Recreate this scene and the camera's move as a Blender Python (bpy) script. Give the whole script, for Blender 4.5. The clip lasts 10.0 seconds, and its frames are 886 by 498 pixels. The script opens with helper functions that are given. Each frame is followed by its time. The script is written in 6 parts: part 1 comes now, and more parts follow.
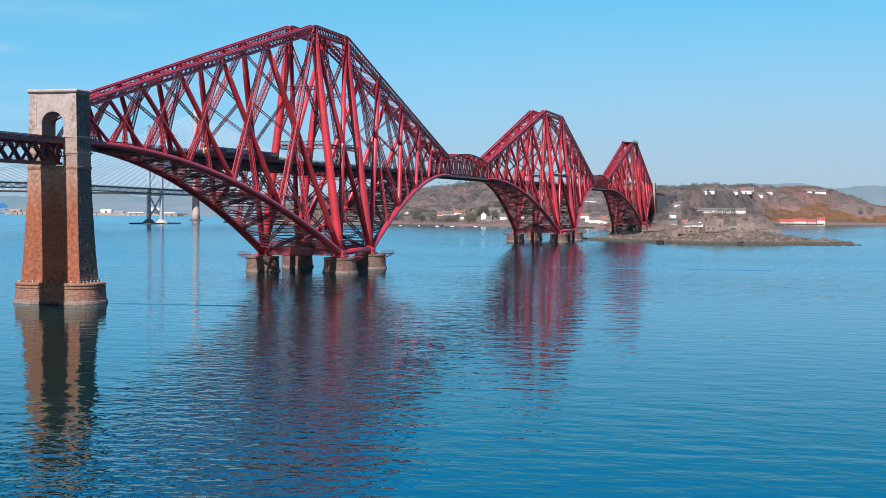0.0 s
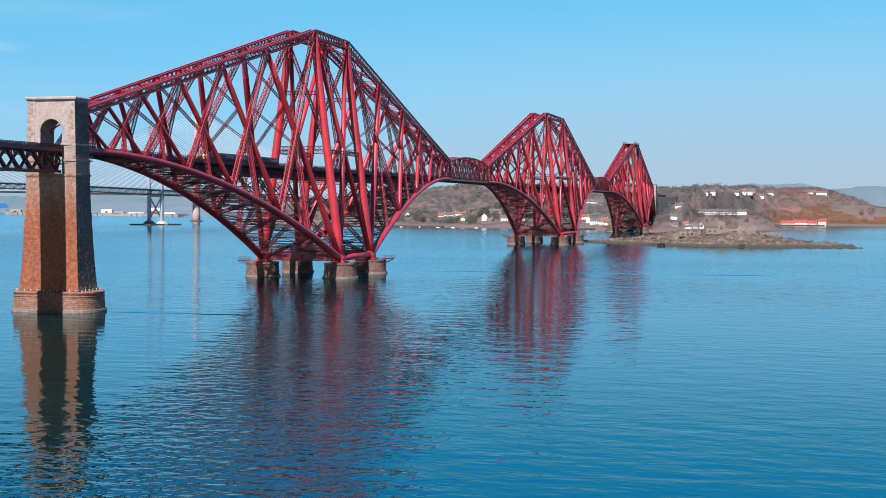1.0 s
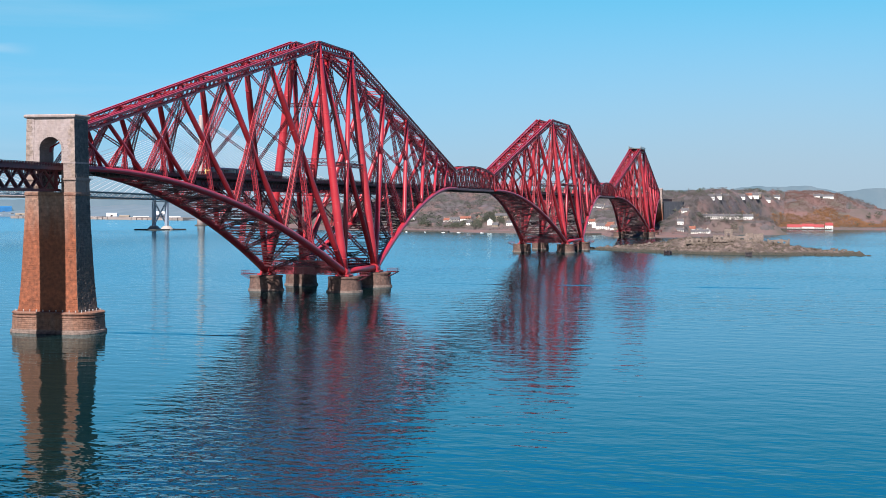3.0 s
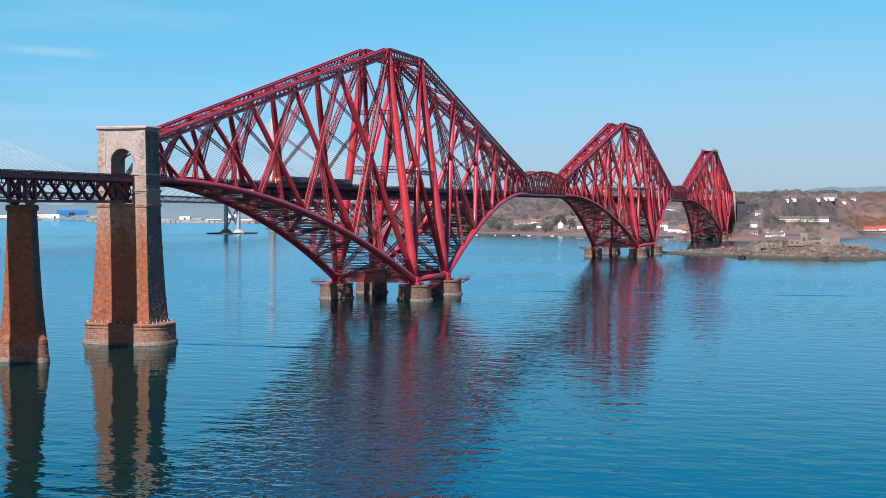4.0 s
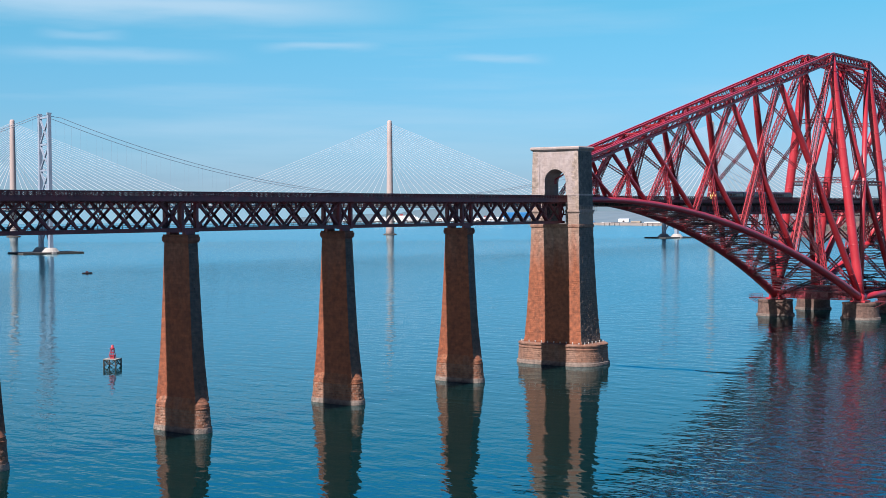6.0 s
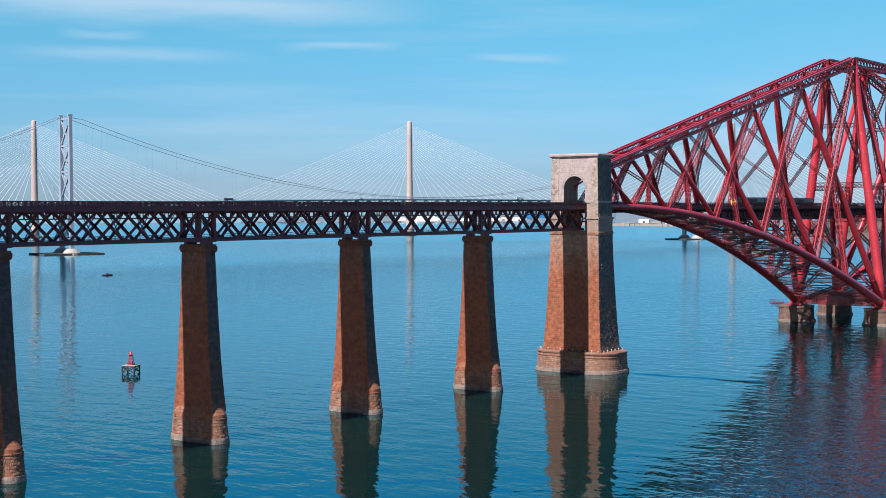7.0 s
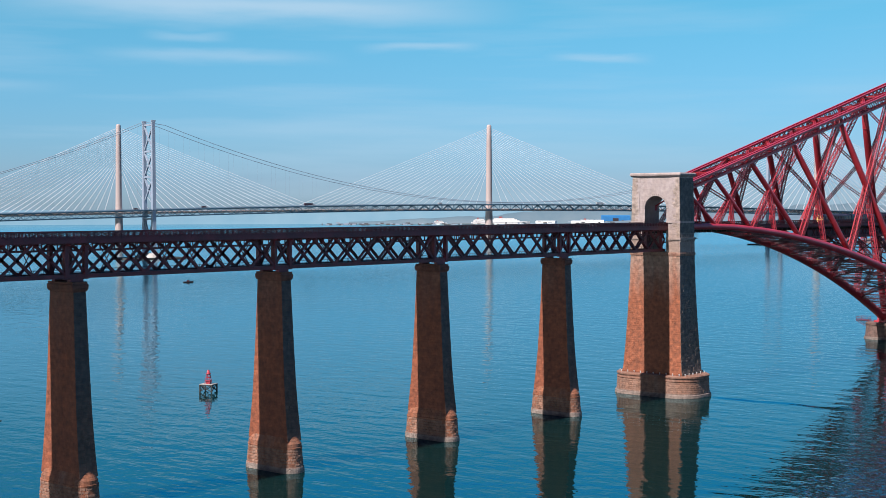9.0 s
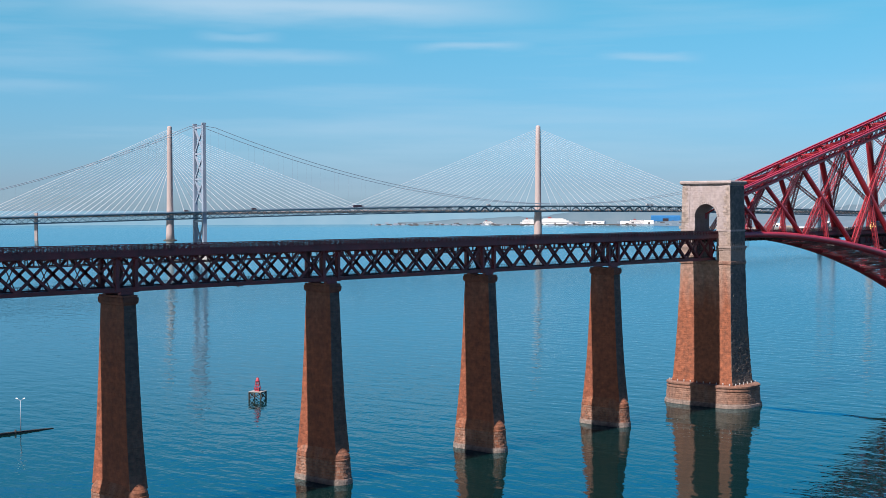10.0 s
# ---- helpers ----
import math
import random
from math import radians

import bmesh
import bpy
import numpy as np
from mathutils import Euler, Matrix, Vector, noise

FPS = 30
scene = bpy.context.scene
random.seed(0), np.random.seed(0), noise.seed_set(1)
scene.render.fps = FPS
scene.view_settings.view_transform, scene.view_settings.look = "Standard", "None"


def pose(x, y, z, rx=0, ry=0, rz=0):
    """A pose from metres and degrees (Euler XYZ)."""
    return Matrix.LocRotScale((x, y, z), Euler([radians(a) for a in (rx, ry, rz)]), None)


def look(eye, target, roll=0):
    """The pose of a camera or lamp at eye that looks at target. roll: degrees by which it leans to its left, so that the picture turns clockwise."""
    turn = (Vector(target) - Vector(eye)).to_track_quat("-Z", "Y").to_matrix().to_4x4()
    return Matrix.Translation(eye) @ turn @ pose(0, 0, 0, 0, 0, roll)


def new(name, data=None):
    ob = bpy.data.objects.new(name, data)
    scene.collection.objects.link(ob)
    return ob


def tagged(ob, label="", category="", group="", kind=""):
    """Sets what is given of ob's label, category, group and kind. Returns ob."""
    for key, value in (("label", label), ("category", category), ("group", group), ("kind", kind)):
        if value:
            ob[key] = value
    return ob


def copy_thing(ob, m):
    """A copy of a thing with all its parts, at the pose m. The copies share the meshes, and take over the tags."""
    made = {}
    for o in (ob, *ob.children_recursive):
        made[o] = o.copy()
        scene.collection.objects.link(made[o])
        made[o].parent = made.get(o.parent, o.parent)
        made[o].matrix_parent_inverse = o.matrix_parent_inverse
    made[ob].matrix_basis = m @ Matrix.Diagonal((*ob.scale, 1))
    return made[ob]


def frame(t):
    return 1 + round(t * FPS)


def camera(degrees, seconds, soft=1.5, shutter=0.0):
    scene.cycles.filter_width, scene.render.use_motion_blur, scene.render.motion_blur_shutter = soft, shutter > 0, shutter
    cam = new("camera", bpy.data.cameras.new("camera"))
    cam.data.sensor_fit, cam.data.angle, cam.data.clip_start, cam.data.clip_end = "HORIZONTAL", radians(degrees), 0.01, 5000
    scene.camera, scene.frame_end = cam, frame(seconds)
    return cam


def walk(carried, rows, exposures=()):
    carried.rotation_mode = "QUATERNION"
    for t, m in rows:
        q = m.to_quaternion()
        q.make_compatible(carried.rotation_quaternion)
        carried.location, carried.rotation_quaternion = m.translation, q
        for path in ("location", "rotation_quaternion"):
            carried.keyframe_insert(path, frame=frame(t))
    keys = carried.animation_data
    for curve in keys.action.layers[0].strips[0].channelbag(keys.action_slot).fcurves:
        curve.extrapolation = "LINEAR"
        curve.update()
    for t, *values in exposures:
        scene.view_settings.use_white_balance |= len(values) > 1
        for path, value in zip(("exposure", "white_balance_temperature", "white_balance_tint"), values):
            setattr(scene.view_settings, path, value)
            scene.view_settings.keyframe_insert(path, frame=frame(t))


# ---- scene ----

# camera: seconds, eye, heading from +x towards +y, pitch, roll
cam = camera(35.83, 10.0, soft=0.8)
PATH = [
    (0, -611.85, -224.43, 30.85, 14.935, -1.825, -0.309),
    (0.5, -610.76, -224.20, 32.14, 14.955, -1.835, -0.343),
    (1, -609.58, -223.86, 33.51, 14.965, -1.846, -0.335),
    (1.5, -608.18, -223.51, 34.93, 14.972, -1.843, -0.309),
    (2, -606.54, -223.18, 36.33, 14.994, -1.825, -0.294),
    (2.2, -605.86, -223.04, 36.86, 15.002, -1.820, -0.302),
    (3.3, -601.86, -221.79, 39.56, 15.495, -1.759, -0.212),
    (3.5, -600.98, -221.47, 40.10, 15.944, -1.739, -0.178),
    (4, -598.54, -220.64, 41.50, 18.120, -1.748, -0.091),
    (4.5, -596.06, -219.82, 42.96, 21.599, -1.734, -0.033),
    (5, -593.70, -219.20, 44.55, 28.980, -1.709, 0.220),
    (5.5, -591.70, -218.81, 46.01, 34.462, -1.700, 0.297),
    (5.7, -591.02, -218.71, 46.58, 35.607, -1.687, 0.308),
    (6.8, -589.16, -218.20, 49.21, 36.877, -1.723, 0.195),
    (7, -588.88, -218.08, 49.62, 37.163, -1.723, 0.173),
    (7.5, -588.06, -217.66, 50.82, 38.121, -1.691, 0.144),
    (8, -587.00, -216.89, 52.32, 38.597, -1.698, 0.066),
    (8.5, -585.80, -216.05, 53.83, 39.220, -1.691, -0.001),
    (9, -584.92, -215.48, 55.32, 40.484, -1.696, 0.037),
    (9.5, -584.52, -215.30, 56.66, 41.995, -1.694, 0.064),
    (10, -584.34, -215.19, 57.90, 42.530, -1.713, 0.065),
]
walk(cam, [(t, pose(x, y, z, 90 + p, r, h - 90)) for t, x, y, z, h, p, r in PATH], exposures=((0, 1.18), (4, 1.18), (5, 1.29), (5.5, 1.23), (7, 1.16), (8, 1.13), (10, 1.09)))

# ---- sky and sun: early afternoon, the sun stands along the railway ----
SUN_UP = radians(49)
world = bpy.data.worlds.new("sky")
scene.world = world
world.use_nodes = True
wn, wl = world.node_tree.nodes, world.node_tree.links
sky = wn.new("ShaderNodeTexSky")
sky.sky_type, sky.sun_disc = "NISHITA", False
sky.sun_elevation, sky.sun_rotation = SUN_UP, radians(-90)
sky.air_density, sky.dust_density, sky.ozone_density = 1.0, 0.3, 3.0
tint = wn.new("ShaderNodeMix")
tint.data_type, tint.blend_type = "RGBA", "MULTIPLY"
tint.inputs["Factor"].default_value = 1.0
wl.new(sky.outputs[0], tint.inputs["A"])
# cool, clear air: the horizon is paler and greyer than the upper sky
up_dir, up_range, air = wn.new("ShaderNodeTexCoord"), wn.new("ShaderNodeSeparateXYZ"), wn.new("ShaderNodeValToRGB")
air.color_ramp.elements[0].position, air.color_ramp.elements[0].color = 0.02, (0.42, 0.635, 1.04, 1)
air.color_ramp.elements[1].position, air.color_ramp.elements[1].color = 0.16, (0.39, 0.975, 1.06, 1)
for spot, tone in ((0.19, (0.12, 1.04, 1.2, 1)), (0.23, (0.04, 1.38, 1.85, 1)), (0.34, (0.05, 1.55, 2.4, 1)), (0.5, (0.12, 1.15, 2.1, 1)), (0.72, (0.5, 0.72, 0.95, 1))):
    high = air.color_ramp.elements.new(spot)
    high.color = tone
wl.new(up_dir.outputs["Generated"], up_range.inputs[0])
wl.new(up_range.outputs[2], air.inputs[0])
# the unseen sky towards the sun is dimmed to deepen shade on the piers
sunward, sun_side_dim = wn.new("ShaderNodeMapRange"), wn.new("ShaderNodeMix")
sunward.interpolation_type, sun_side_dim.data_type = "SMOOTHSTEP", "RGBA"
sunward.inputs[1].default_value, sunward.inputs[2].default_value = 0.0, -0.6
sun_side_dim.inputs["B"].default_value = (0.20, 0.13, 0.18, 1)
wl.new(up_range.outputs[0], sunward.inputs[0])
wl.new(sunward.outputs[0], sun_side_dim.inputs["Factor"])
wl.new(air.outputs[0], sun_side_dim.inputs["A"])
wl.new(sun_side_dim.outputs["Result"], tint.inputs["B"])
# thin high cloud drawn out along the horizon
geo = wn.new("ShaderNodeTexCoord")
wmap = wn.new("ShaderNodeMapping")
wmap.inputs["Scale"].default_value = (2.0, 2.0, 26.0)
wmap.inputs["Location"].default_value = (0.7, 0.2, 0.35)
cirrus = wn.new("ShaderNodeTexNoise")
cirrus.inputs["Scale"].default_value, cirrus.inputs["Detail"].default_value = 1.6, 6
ramp = wn.new("ShaderNodeMapRange")
ramp.inputs[1].default_value, ramp.inputs[2].default_value, ramp.inputs[4].default_value = 0.48, 0.70, 0.34
cloud = wn.new("ShaderNodeMix")
cloud.data_type = "RGBA"
cloud.inputs["B"].default_value = (4.3, 6.1, 7.7, 1)
wl.new(geo.outputs["Generated"], wmap.inputs[0])
wl.new(wmap.outputs[0], cirrus.inputs["Vector"])
wl.new(cirrus.outputs["Fac"], ramp.inputs[0])
# the cloud lies over the western sky
west, side, veil = wn.new("ShaderNodeVectorMath"), wn.new("ShaderNodeMapRange"), wn.new("ShaderNodeMath")
west.operation, veil.operation = "DOT_PRODUCT", "MULTIPLY"
west.inputs[1].default_value = (0.64, 0.77, 0.0)
side.inputs[1].default_value, side.inputs[2].default_value = 0.8, 0.98
wl.new(geo.outputs["Generated"], west.inputs[0])
wl.new(west.outputs["Value"], side.inputs[0])
wl.new(ramp.outputs[0], veil.inputs[0])
wl.new(side.outputs[0], veil.inputs[1])


def sky_math(kind, a, b=0.0):
    node = wn.new("ShaderNodeMath")
    node.operation = kind
    for i, v in enumerate((a, b)):
        if isinstance(v, (int, float)):
            node.inputs[i].default_value = v
        else:
            wl.new(v, node.inputs[i])
    return node.outputs[0]


def soft_edge(v, inner, outer):
    node = wn.new("ShaderNodeMapRange")
    node.interpolation_type = "SMOOTHSTEP"
    node.inputs[1].default_value, node.inputs[2].default_value = outer, inner
    wl.new(v, node.inputs[0])
    return node.outputs[0]


# drawn-out streaks of cirrus: bearing, half length, height, half thickness, all in degrees, and strength
bearing = sky_math("MULTIPLY", sky_math("ARCTAN2", up_range.outputs[1], up_range.outputs[0]), 57.3)
lift = sky_math("MULTIPLY", sky_math("ARCSINE", up_range.outputs[2]), 57.3)
wisp = wn.new("ShaderNodeTexNoise")
wisp_map = wn.new("ShaderNodeMapping")
wisp_map.inputs["Scale"].default_value = (9.0, 9.0, 60.0)
wisp.inputs["Scale"].default_value, wisp.inputs["Detail"].default_value = 1.0, 6
wl.new(geo.outputs["Generated"], wisp_map.inputs[0])
wl.new(wisp_map.outputs[0], wisp.inputs["Vector"])
warp = sky_math("MULTIPLY", sky_math("SUBTRACT", wisp.outputs["Fac"], 0.5), 1.1)
streaks = veil.outputs[0]
for b0, reach_b, h0, thick, strength in ((48.5, 13, 8.25, 1.0, 0.8), (50, 6, 6.25, 0.5, 0.42), (41.3, 3.2, 6.7, 0.35, 0.48), (34, 2.6, 6.2, 0.3, 0.42), (51, 2.2, 7.15, 0.35, 0.34), (60, 5, 4.9, 0.5, 0.25), (40, 8, 3.7, 0.6, 0.16)):
    over = soft_edge(sky_math("ABSOLUTE", sky_math("SUBTRACT", bearing, b0)), reach_b * 0.2, reach_b)
    band = soft_edge(sky_math("ABSOLUTE", sky_math("ADD", sky_math("SUBTRACT", lift, h0), warp)), 0.0, thick)
    streaks = sky_math("MAXIMUM", streaks, sky_math("MULTIPLY", sky_math("MULTIPLY", over, band), strength))
wl.new(streaks, cloud.inputs["Factor"])
wl.new(tint.outputs["Result"], cloud.inputs["A"])
# pale haze low over the land to the north
north, reach, low_air, depth, haze = (wn.new("ShaderNodeVectorMath"), wn.new("ShaderNodeMapRange"), wn.new("ShaderNodeMapRange"), wn.new("ShaderNodeMath"),
                                      wn.new("ShaderNodeMix"))
north.operation, depth.operation, haze.data_type = "DOT_PRODUCT", "MULTIPLY", "RGBA"
north.inputs[1].default_value = (0.985, -0.17, 0.0)
reach.inputs[1].default_value, reach.inputs[2].default_value, reach.inputs[4].default_value = 0.80, 0.98, 0.72
low_air.inputs[1].default_value, low_air.inputs[2].default_value = 0.15, 0.03
haze.inputs["B"].default_value = (3.75, 4.95, 6.0, 1)
wl.new(geo.outputs["Generated"], north.inputs[0])
wl.new(north.outputs["Value"], reach.inputs[0])
wl.new(up_range.outputs[2], low_air.inputs[0])
wl.new(reach.outputs[0], depth.inputs[0])
wl.new(low_air.outputs[0], depth.inputs[1])
wl.new(depth.outputs[0], haze.inputs["Factor"])
wl.new(cloud.outputs["Result"], haze.inputs["A"])
wl.new(haze.outputs["Result"], wn["Background"].inputs["Color"])
wn["Background"].inputs["Strength"].default_value = 0.0515
sun_lamp = bpy.data.lights.new("sun", "SUN")
sun_lamp.energy, sun_lamp.angle, sun_lamp.color = 5.0, radians(0.5), (1.0, 0.925, 0.905)
sun = new("sun", sun_lamp)
sun.matrix_world = look((-900 * math.cos(SUN_UP), 900 * math.cos(SUN_UP) * math.tan(radians(2.65)), 900 * math.sin(SUN_UP)), (0, 0, 0))


# ---- materials ----
TONE = 0.47  # from full-sun tone to base colour


def material(name, colour, rough=0.6, metal=0.0, other=None, scale=0.3, detail=5, bump=0.0, bump_scale=None, random_tone=0.0):
    """A principled material whose colour wanders to `other` by a noise in metres."""
    m = bpy.data.materials.new(name)
    m.use_nodes = True
    n, l = m.node_tree.nodes, m.node_tree.links
    b = n["Principled BSDF"]
    b.inputs["Roughness"].default_value, b.inputs["Metallic"].default_value = rough, metal
    g = n.new("ShaderNodeNewGeometry")
    a = n.new("ShaderNodeTexNoise")
    a.inputs["Scale"].default_value, a.inputs["Detail"].default_value = scale, detail
    l.new(g.outputs["Position"], a.inputs["Vector"])
    r = n.new("ShaderNodeMapRange")
    r.inputs[1].default_value, r.inputs[2].default_value = 0.35, 0.65
    l.new(a.outputs["Fac"], r.inputs[0])
    x = n.new("ShaderNodeMix")
    x.data_type = "RGBA"
    x.inputs["A"].default_value = (*[c * TONE for c in colour], 1)
    x.inputs["B"].default_value = (*[c * TONE for c in (other or [c * 0.72 for c in colour])], 1)
    l.new(r.outputs[0], x.inputs["Factor"])
    out = x.outputs["Result"]
    if random_tone:
        o = n.new("ShaderNodeObjectInfo")
        v = n.new("ShaderNodeMapRange")
        v.inputs[3].default_value, v.inputs[4].default_value = 1 - random_tone, 1 + random_tone
        l.new(o.outputs["Random"], v.inputs[0])
        h = n.new("ShaderNodeHueSaturation")
        l.new(v.outputs[0], h.inputs["Value"])
        l.new(out, h.inputs["Color"])
        out = h.outputs[0]
    l.new(out, b.inputs["Base Color"])
    if bump:
        k = n.new("ShaderNodeTexNoise")
        k.inputs["Scale"].default_value, k.inputs["Detail"].default_value = bump_scale or scale * 8, 6
        l.new(g.outputs["Position"], k.inputs["Vector"])
        u = n.new("ShaderNodeBump")
        u.inputs["Distance"].default_value = bump
        l.new(k.outputs["Fac"], u.inputs["Height"])
        l.new(u.outputs[0], b.inputs["Normal"])
    return m


def masonry(name, colour, other, stain, low, high, course=0.6, length=1.3, depth=0.08, cut=False, blotch=(0.62, 1.3)):
    """Squared stone in courses; `stain` spreads in blotches and streaks below `high`."""
    m = material(name, colour, 0.85, 0, other, 0.25, 6)
    n, l = m.node_tree.nodes, m.node_tree.links
    b = n["Principled BSDF"]
    base = b.inputs["Base Color"].links[0].from_socket
    g = n.new("ShaderNodeNewGeometry")
    s = n.new("ShaderNodeSeparateXYZ")
    l.new(g.outputs["Position"], s.inputs[0])
    add = n.new("ShaderNodeMath")
    l.new(s.outputs[0], add.inputs[0])
    l.new(s.outputs[1], add.inputs[1])
    c = n.new("ShaderNodeCombineXYZ")
    l.new(add.outputs[0], c.inputs[0])
    l.new(s.outputs[2], c.inputs[1])
    k = n.new("ShaderNodeTexBrick")
    k.inputs["Scale"].default_value = 1.0
    k.inputs["Brick Width"].default_value, k.inputs["Row Height"].default_value = length, course
    k.inputs["Mortar Size"].default_value, k.inputs["Mortar Smooth"].default_value = 0.03, 0.6
    k.inputs["Color1"].default_value, k.inputs["Color2"].default_value = (1.08, 1.08, 1.08, 1), (0.84, 0.84, 0.84, 1)
    k.inputs["Mortar"].default_value = (0.78, 0.75, 0.72, 1)
    l.new(c.outputs[0], k.inputs["Vector"])
    # weathering: streaks that run down the wall
    st = n.new("ShaderNodeTexNoise")
    st.inputs["Scale"].default_value, st.inputs["Detail"].default_value = 1.0, 6
    mp = n.new("ShaderNodeMapping")
    mp.inputs["Scale"].default_value = (0.5, 0.5, 0.06)
    l.new(g.outputs["Position"], mp.inputs[0])
    l.new(mp.outputs[0], st.inputs["Vector"])
    hr = n.new("ShaderNodeMapRange")
    hr.inputs[1].default_value, hr.inputs[2].default_value = high, low
    l.new(s.outputs[2], hr.inputs[0])
    mul = n.new("ShaderNodeMath")
    mul.operation = "MULTIPLY_ADD"
    mul.inputs[1].default_value = 1.6
    l.new(hr.outputs[0], mul.inputs[0])
    l.new(st.outputs["Fac"], mul.inputs[2])
    cl = n.new("ShaderNodeMapRange")
    cl.inputs[1].default_value, cl.inputs[2].default_value = 0.45, 1.25
    l.new(mul.outputs[0], cl.inputs[0])
    sm = n.new("ShaderNodeMix")
    sm.data_type = "RGBA"
    sm.inputs["B"].default_value = (*[c * TONE for c in stain], 1)
    l.new(cl.outputs[0], sm.inputs["Factor"])
    l.new(base, sm.inputs["A"])
    mm = n.new("ShaderNodeMix")
    mm.data_type, mm.blend_type = "RGBA", "MULTIPLY"
    mm.inputs["Factor"].default_value = 0.4
    l.new(sm.outputs["Result"], mm.inputs["A"])
    l.new(k.outputs["Color"], mm.inputs["B"])
    l.new(mm.outputs["Result"], b.inputs["Base Color"])
    # single stones weathered lighter and darker
    wt = n.new("ShaderNodeTexNoise")
    wt.inputs["Scale"].default_value, wt.inputs["Detail"].default_value = 0.9, 8
    l.new(g.outputs["Position"], wt.inputs["Vector"])
    wr = n.new("ShaderNodeMapRange")
    wr.inputs[1].default_value, wr.inputs[2].default_value, wr.inputs[3].default_value, wr.inputs[4].default_value = 0.3, 0.7, *blotch
    l.new(wt.outputs["Fac"], wr.inputs[0])
    wh = n.new("ShaderNodeHueSaturation")
    l.new(mm.outputs["Result"], wh.inputs["Color"])
    l.new(wr.outputs[0], wh.inputs["Value"])
    if cut:
        # every stone is its own block with its own tone
        mm.inputs["Factor"].default_value = 0.0
        ri, rt = n.new("ShaderNodeMapRange"), n.new("ShaderNodeMath")
        ri.inputs[3].default_value, ri.inputs[4].default_value = 0.87, 1.13
        rt.operation = "MULTIPLY"
        l.new(g.outputs["Random Per Island"], ri.inputs[0])
        l.new(ri.outputs[0], rt.inputs[0])
        l.new(wr.outputs[0], rt.inputs[1])
        l.new(rt.outputs[0], wh.inputs["Value"])
    l.new(wh.outputs[0], b.inputs["Base Color"])
    rough = n.new("ShaderNodeTexNoise")
    rough.inputs["Scale"].default_value, rough.inputs["Detail"].default_value = 1.4, 6
    l.new(g.outputs["Position"], rough.inputs["Vector"])
    hs = n.new("ShaderNodeMath")
    hs.operation = "MULTIPLY_ADD"
    hs.inputs[1].default_value = 0.0 if cut else -0.9
    l.new(k.outputs["Fac"], hs.inputs[0])
    l.new(rough.outputs["Fac"], hs.inputs[2])
    bp = n.new("ShaderNodeBump")
    bp.inputs["Distance"].default_value = depth
    l.new(hs.outputs[0], bp.inputs["Height"])
    l.new(bp.outputs[0], b.inputs["Normal"])
    return m


red_paint = material("red oxide paint", (0.68, 0.040, 0.060), 0.42, 0, (0.54, 0.028, 0.045), 0.12, 6, 0.02, 1.5, 0.10)
# darker copy of the red, with the shade inside the truss put in
shade_paint = material("shaded red paint", (0.36, 0.020, 0.042), 0.5, 0, (0.22, 0.014, 0.030), 0.2, 6, 0.02, 2.0)
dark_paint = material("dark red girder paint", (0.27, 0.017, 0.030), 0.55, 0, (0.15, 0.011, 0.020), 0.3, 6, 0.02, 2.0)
# near-black holds the shade under the railway deck
deck_paint = material("shaded dark girder paint", (0.10, 0.028, 0.034), 0.6, 0, (0.06, 0.022, 0.026), 0.3, 6, 0.02, 2.0)
# darkest red for low bracing and trestles; their shade is in the colour
brace_paint = material("shaded red bracing paint", (0.13, 0.015, 0.026), 0.5, 0, (0.08, 0.011, 0.018), 0.2, 6, 0.02, 2.0)
steel_grey = material("weathered grey rail steel", (0.34, 0.33, 0.33), 0.6, 0.3, (0.25, 0.24, 0.24), 0.6, 5)
white_post = material("flaking white post paint", (0.8, 0.77, 0.74), 0.6, 0, (0.6, 0.57, 0.54), 1.5, 4)
track_mat = material("ballast and timber deck", (0.07, 0.055, 0.05), 0.9, 0, (0.04, 0.035, 0.033), 0.8, 5)
granite_top = masonry("grey granite ashlar", (0.60, 0.495, 0.475), (0.51, 0.415, 0.39), (0.44, 0.31, 0.25), 36, 52, 0.7, 1.5, 0.04, blotch=(0.84, 1.13))
granite_low = masonry("brown-stained rock-faced granite", (0.40, 0.235, 0.17), (0.32, 0.165, 0.115), (0.35, 0.092, 0.042), 14, 42, 0.6, 1.25, 0.16)
stone_mat = masonry("rock-faced granite blocks", (0.46, 0.30, 0.235), (0.37, 0.22, 0.155), (0.37, 0.112, 0.048), 15, 40, depth=0.1, cut=True)
rust_mat = masonry("rust-stained granite blocks", (0.31, 0.135, 0.088), (0.23, 0.09, 0.056), (0.35, 0.098, 0.04), 8, 44, depth=0.1, cut=True)
plinth_stone = masonry("washed rock-faced plinth stones", (0.39, 0.205, 0.135), (0.30, 0.15, 0.095), (0.34, 0.25, 0.205), 0.5, 1.5, depth=0.1, cut=True)
quoin_stone = masonry("tan rock-faced quoin stones", (0.56, 0.45, 0.40), (0.42, 0.33, 0.28), (0.46, 0.32, 0.24), 36, 52, depth=0.1, cut=True)
# grey side-face stone, darkened further so the colour carries those faces' shade
grey_stone = masonry("weathered and shaded grey granite blocks", (0.21, 0.18, 0.165), (0.135, 0.118, 0.11), (0.19, 0.135, 0.105), 6, 30, depth=0.1, cut=True)
# darker still for the viaduct pier sides, shade painted into the stone
dark_stone = masonry("shade-darkened rock-faced granite blocks", (0.16, 0.125, 0.11), (0.105, 0.085, 0.076), (0.18, 0.10, 0.07), 6, 24, depth=0.1, cut=True)
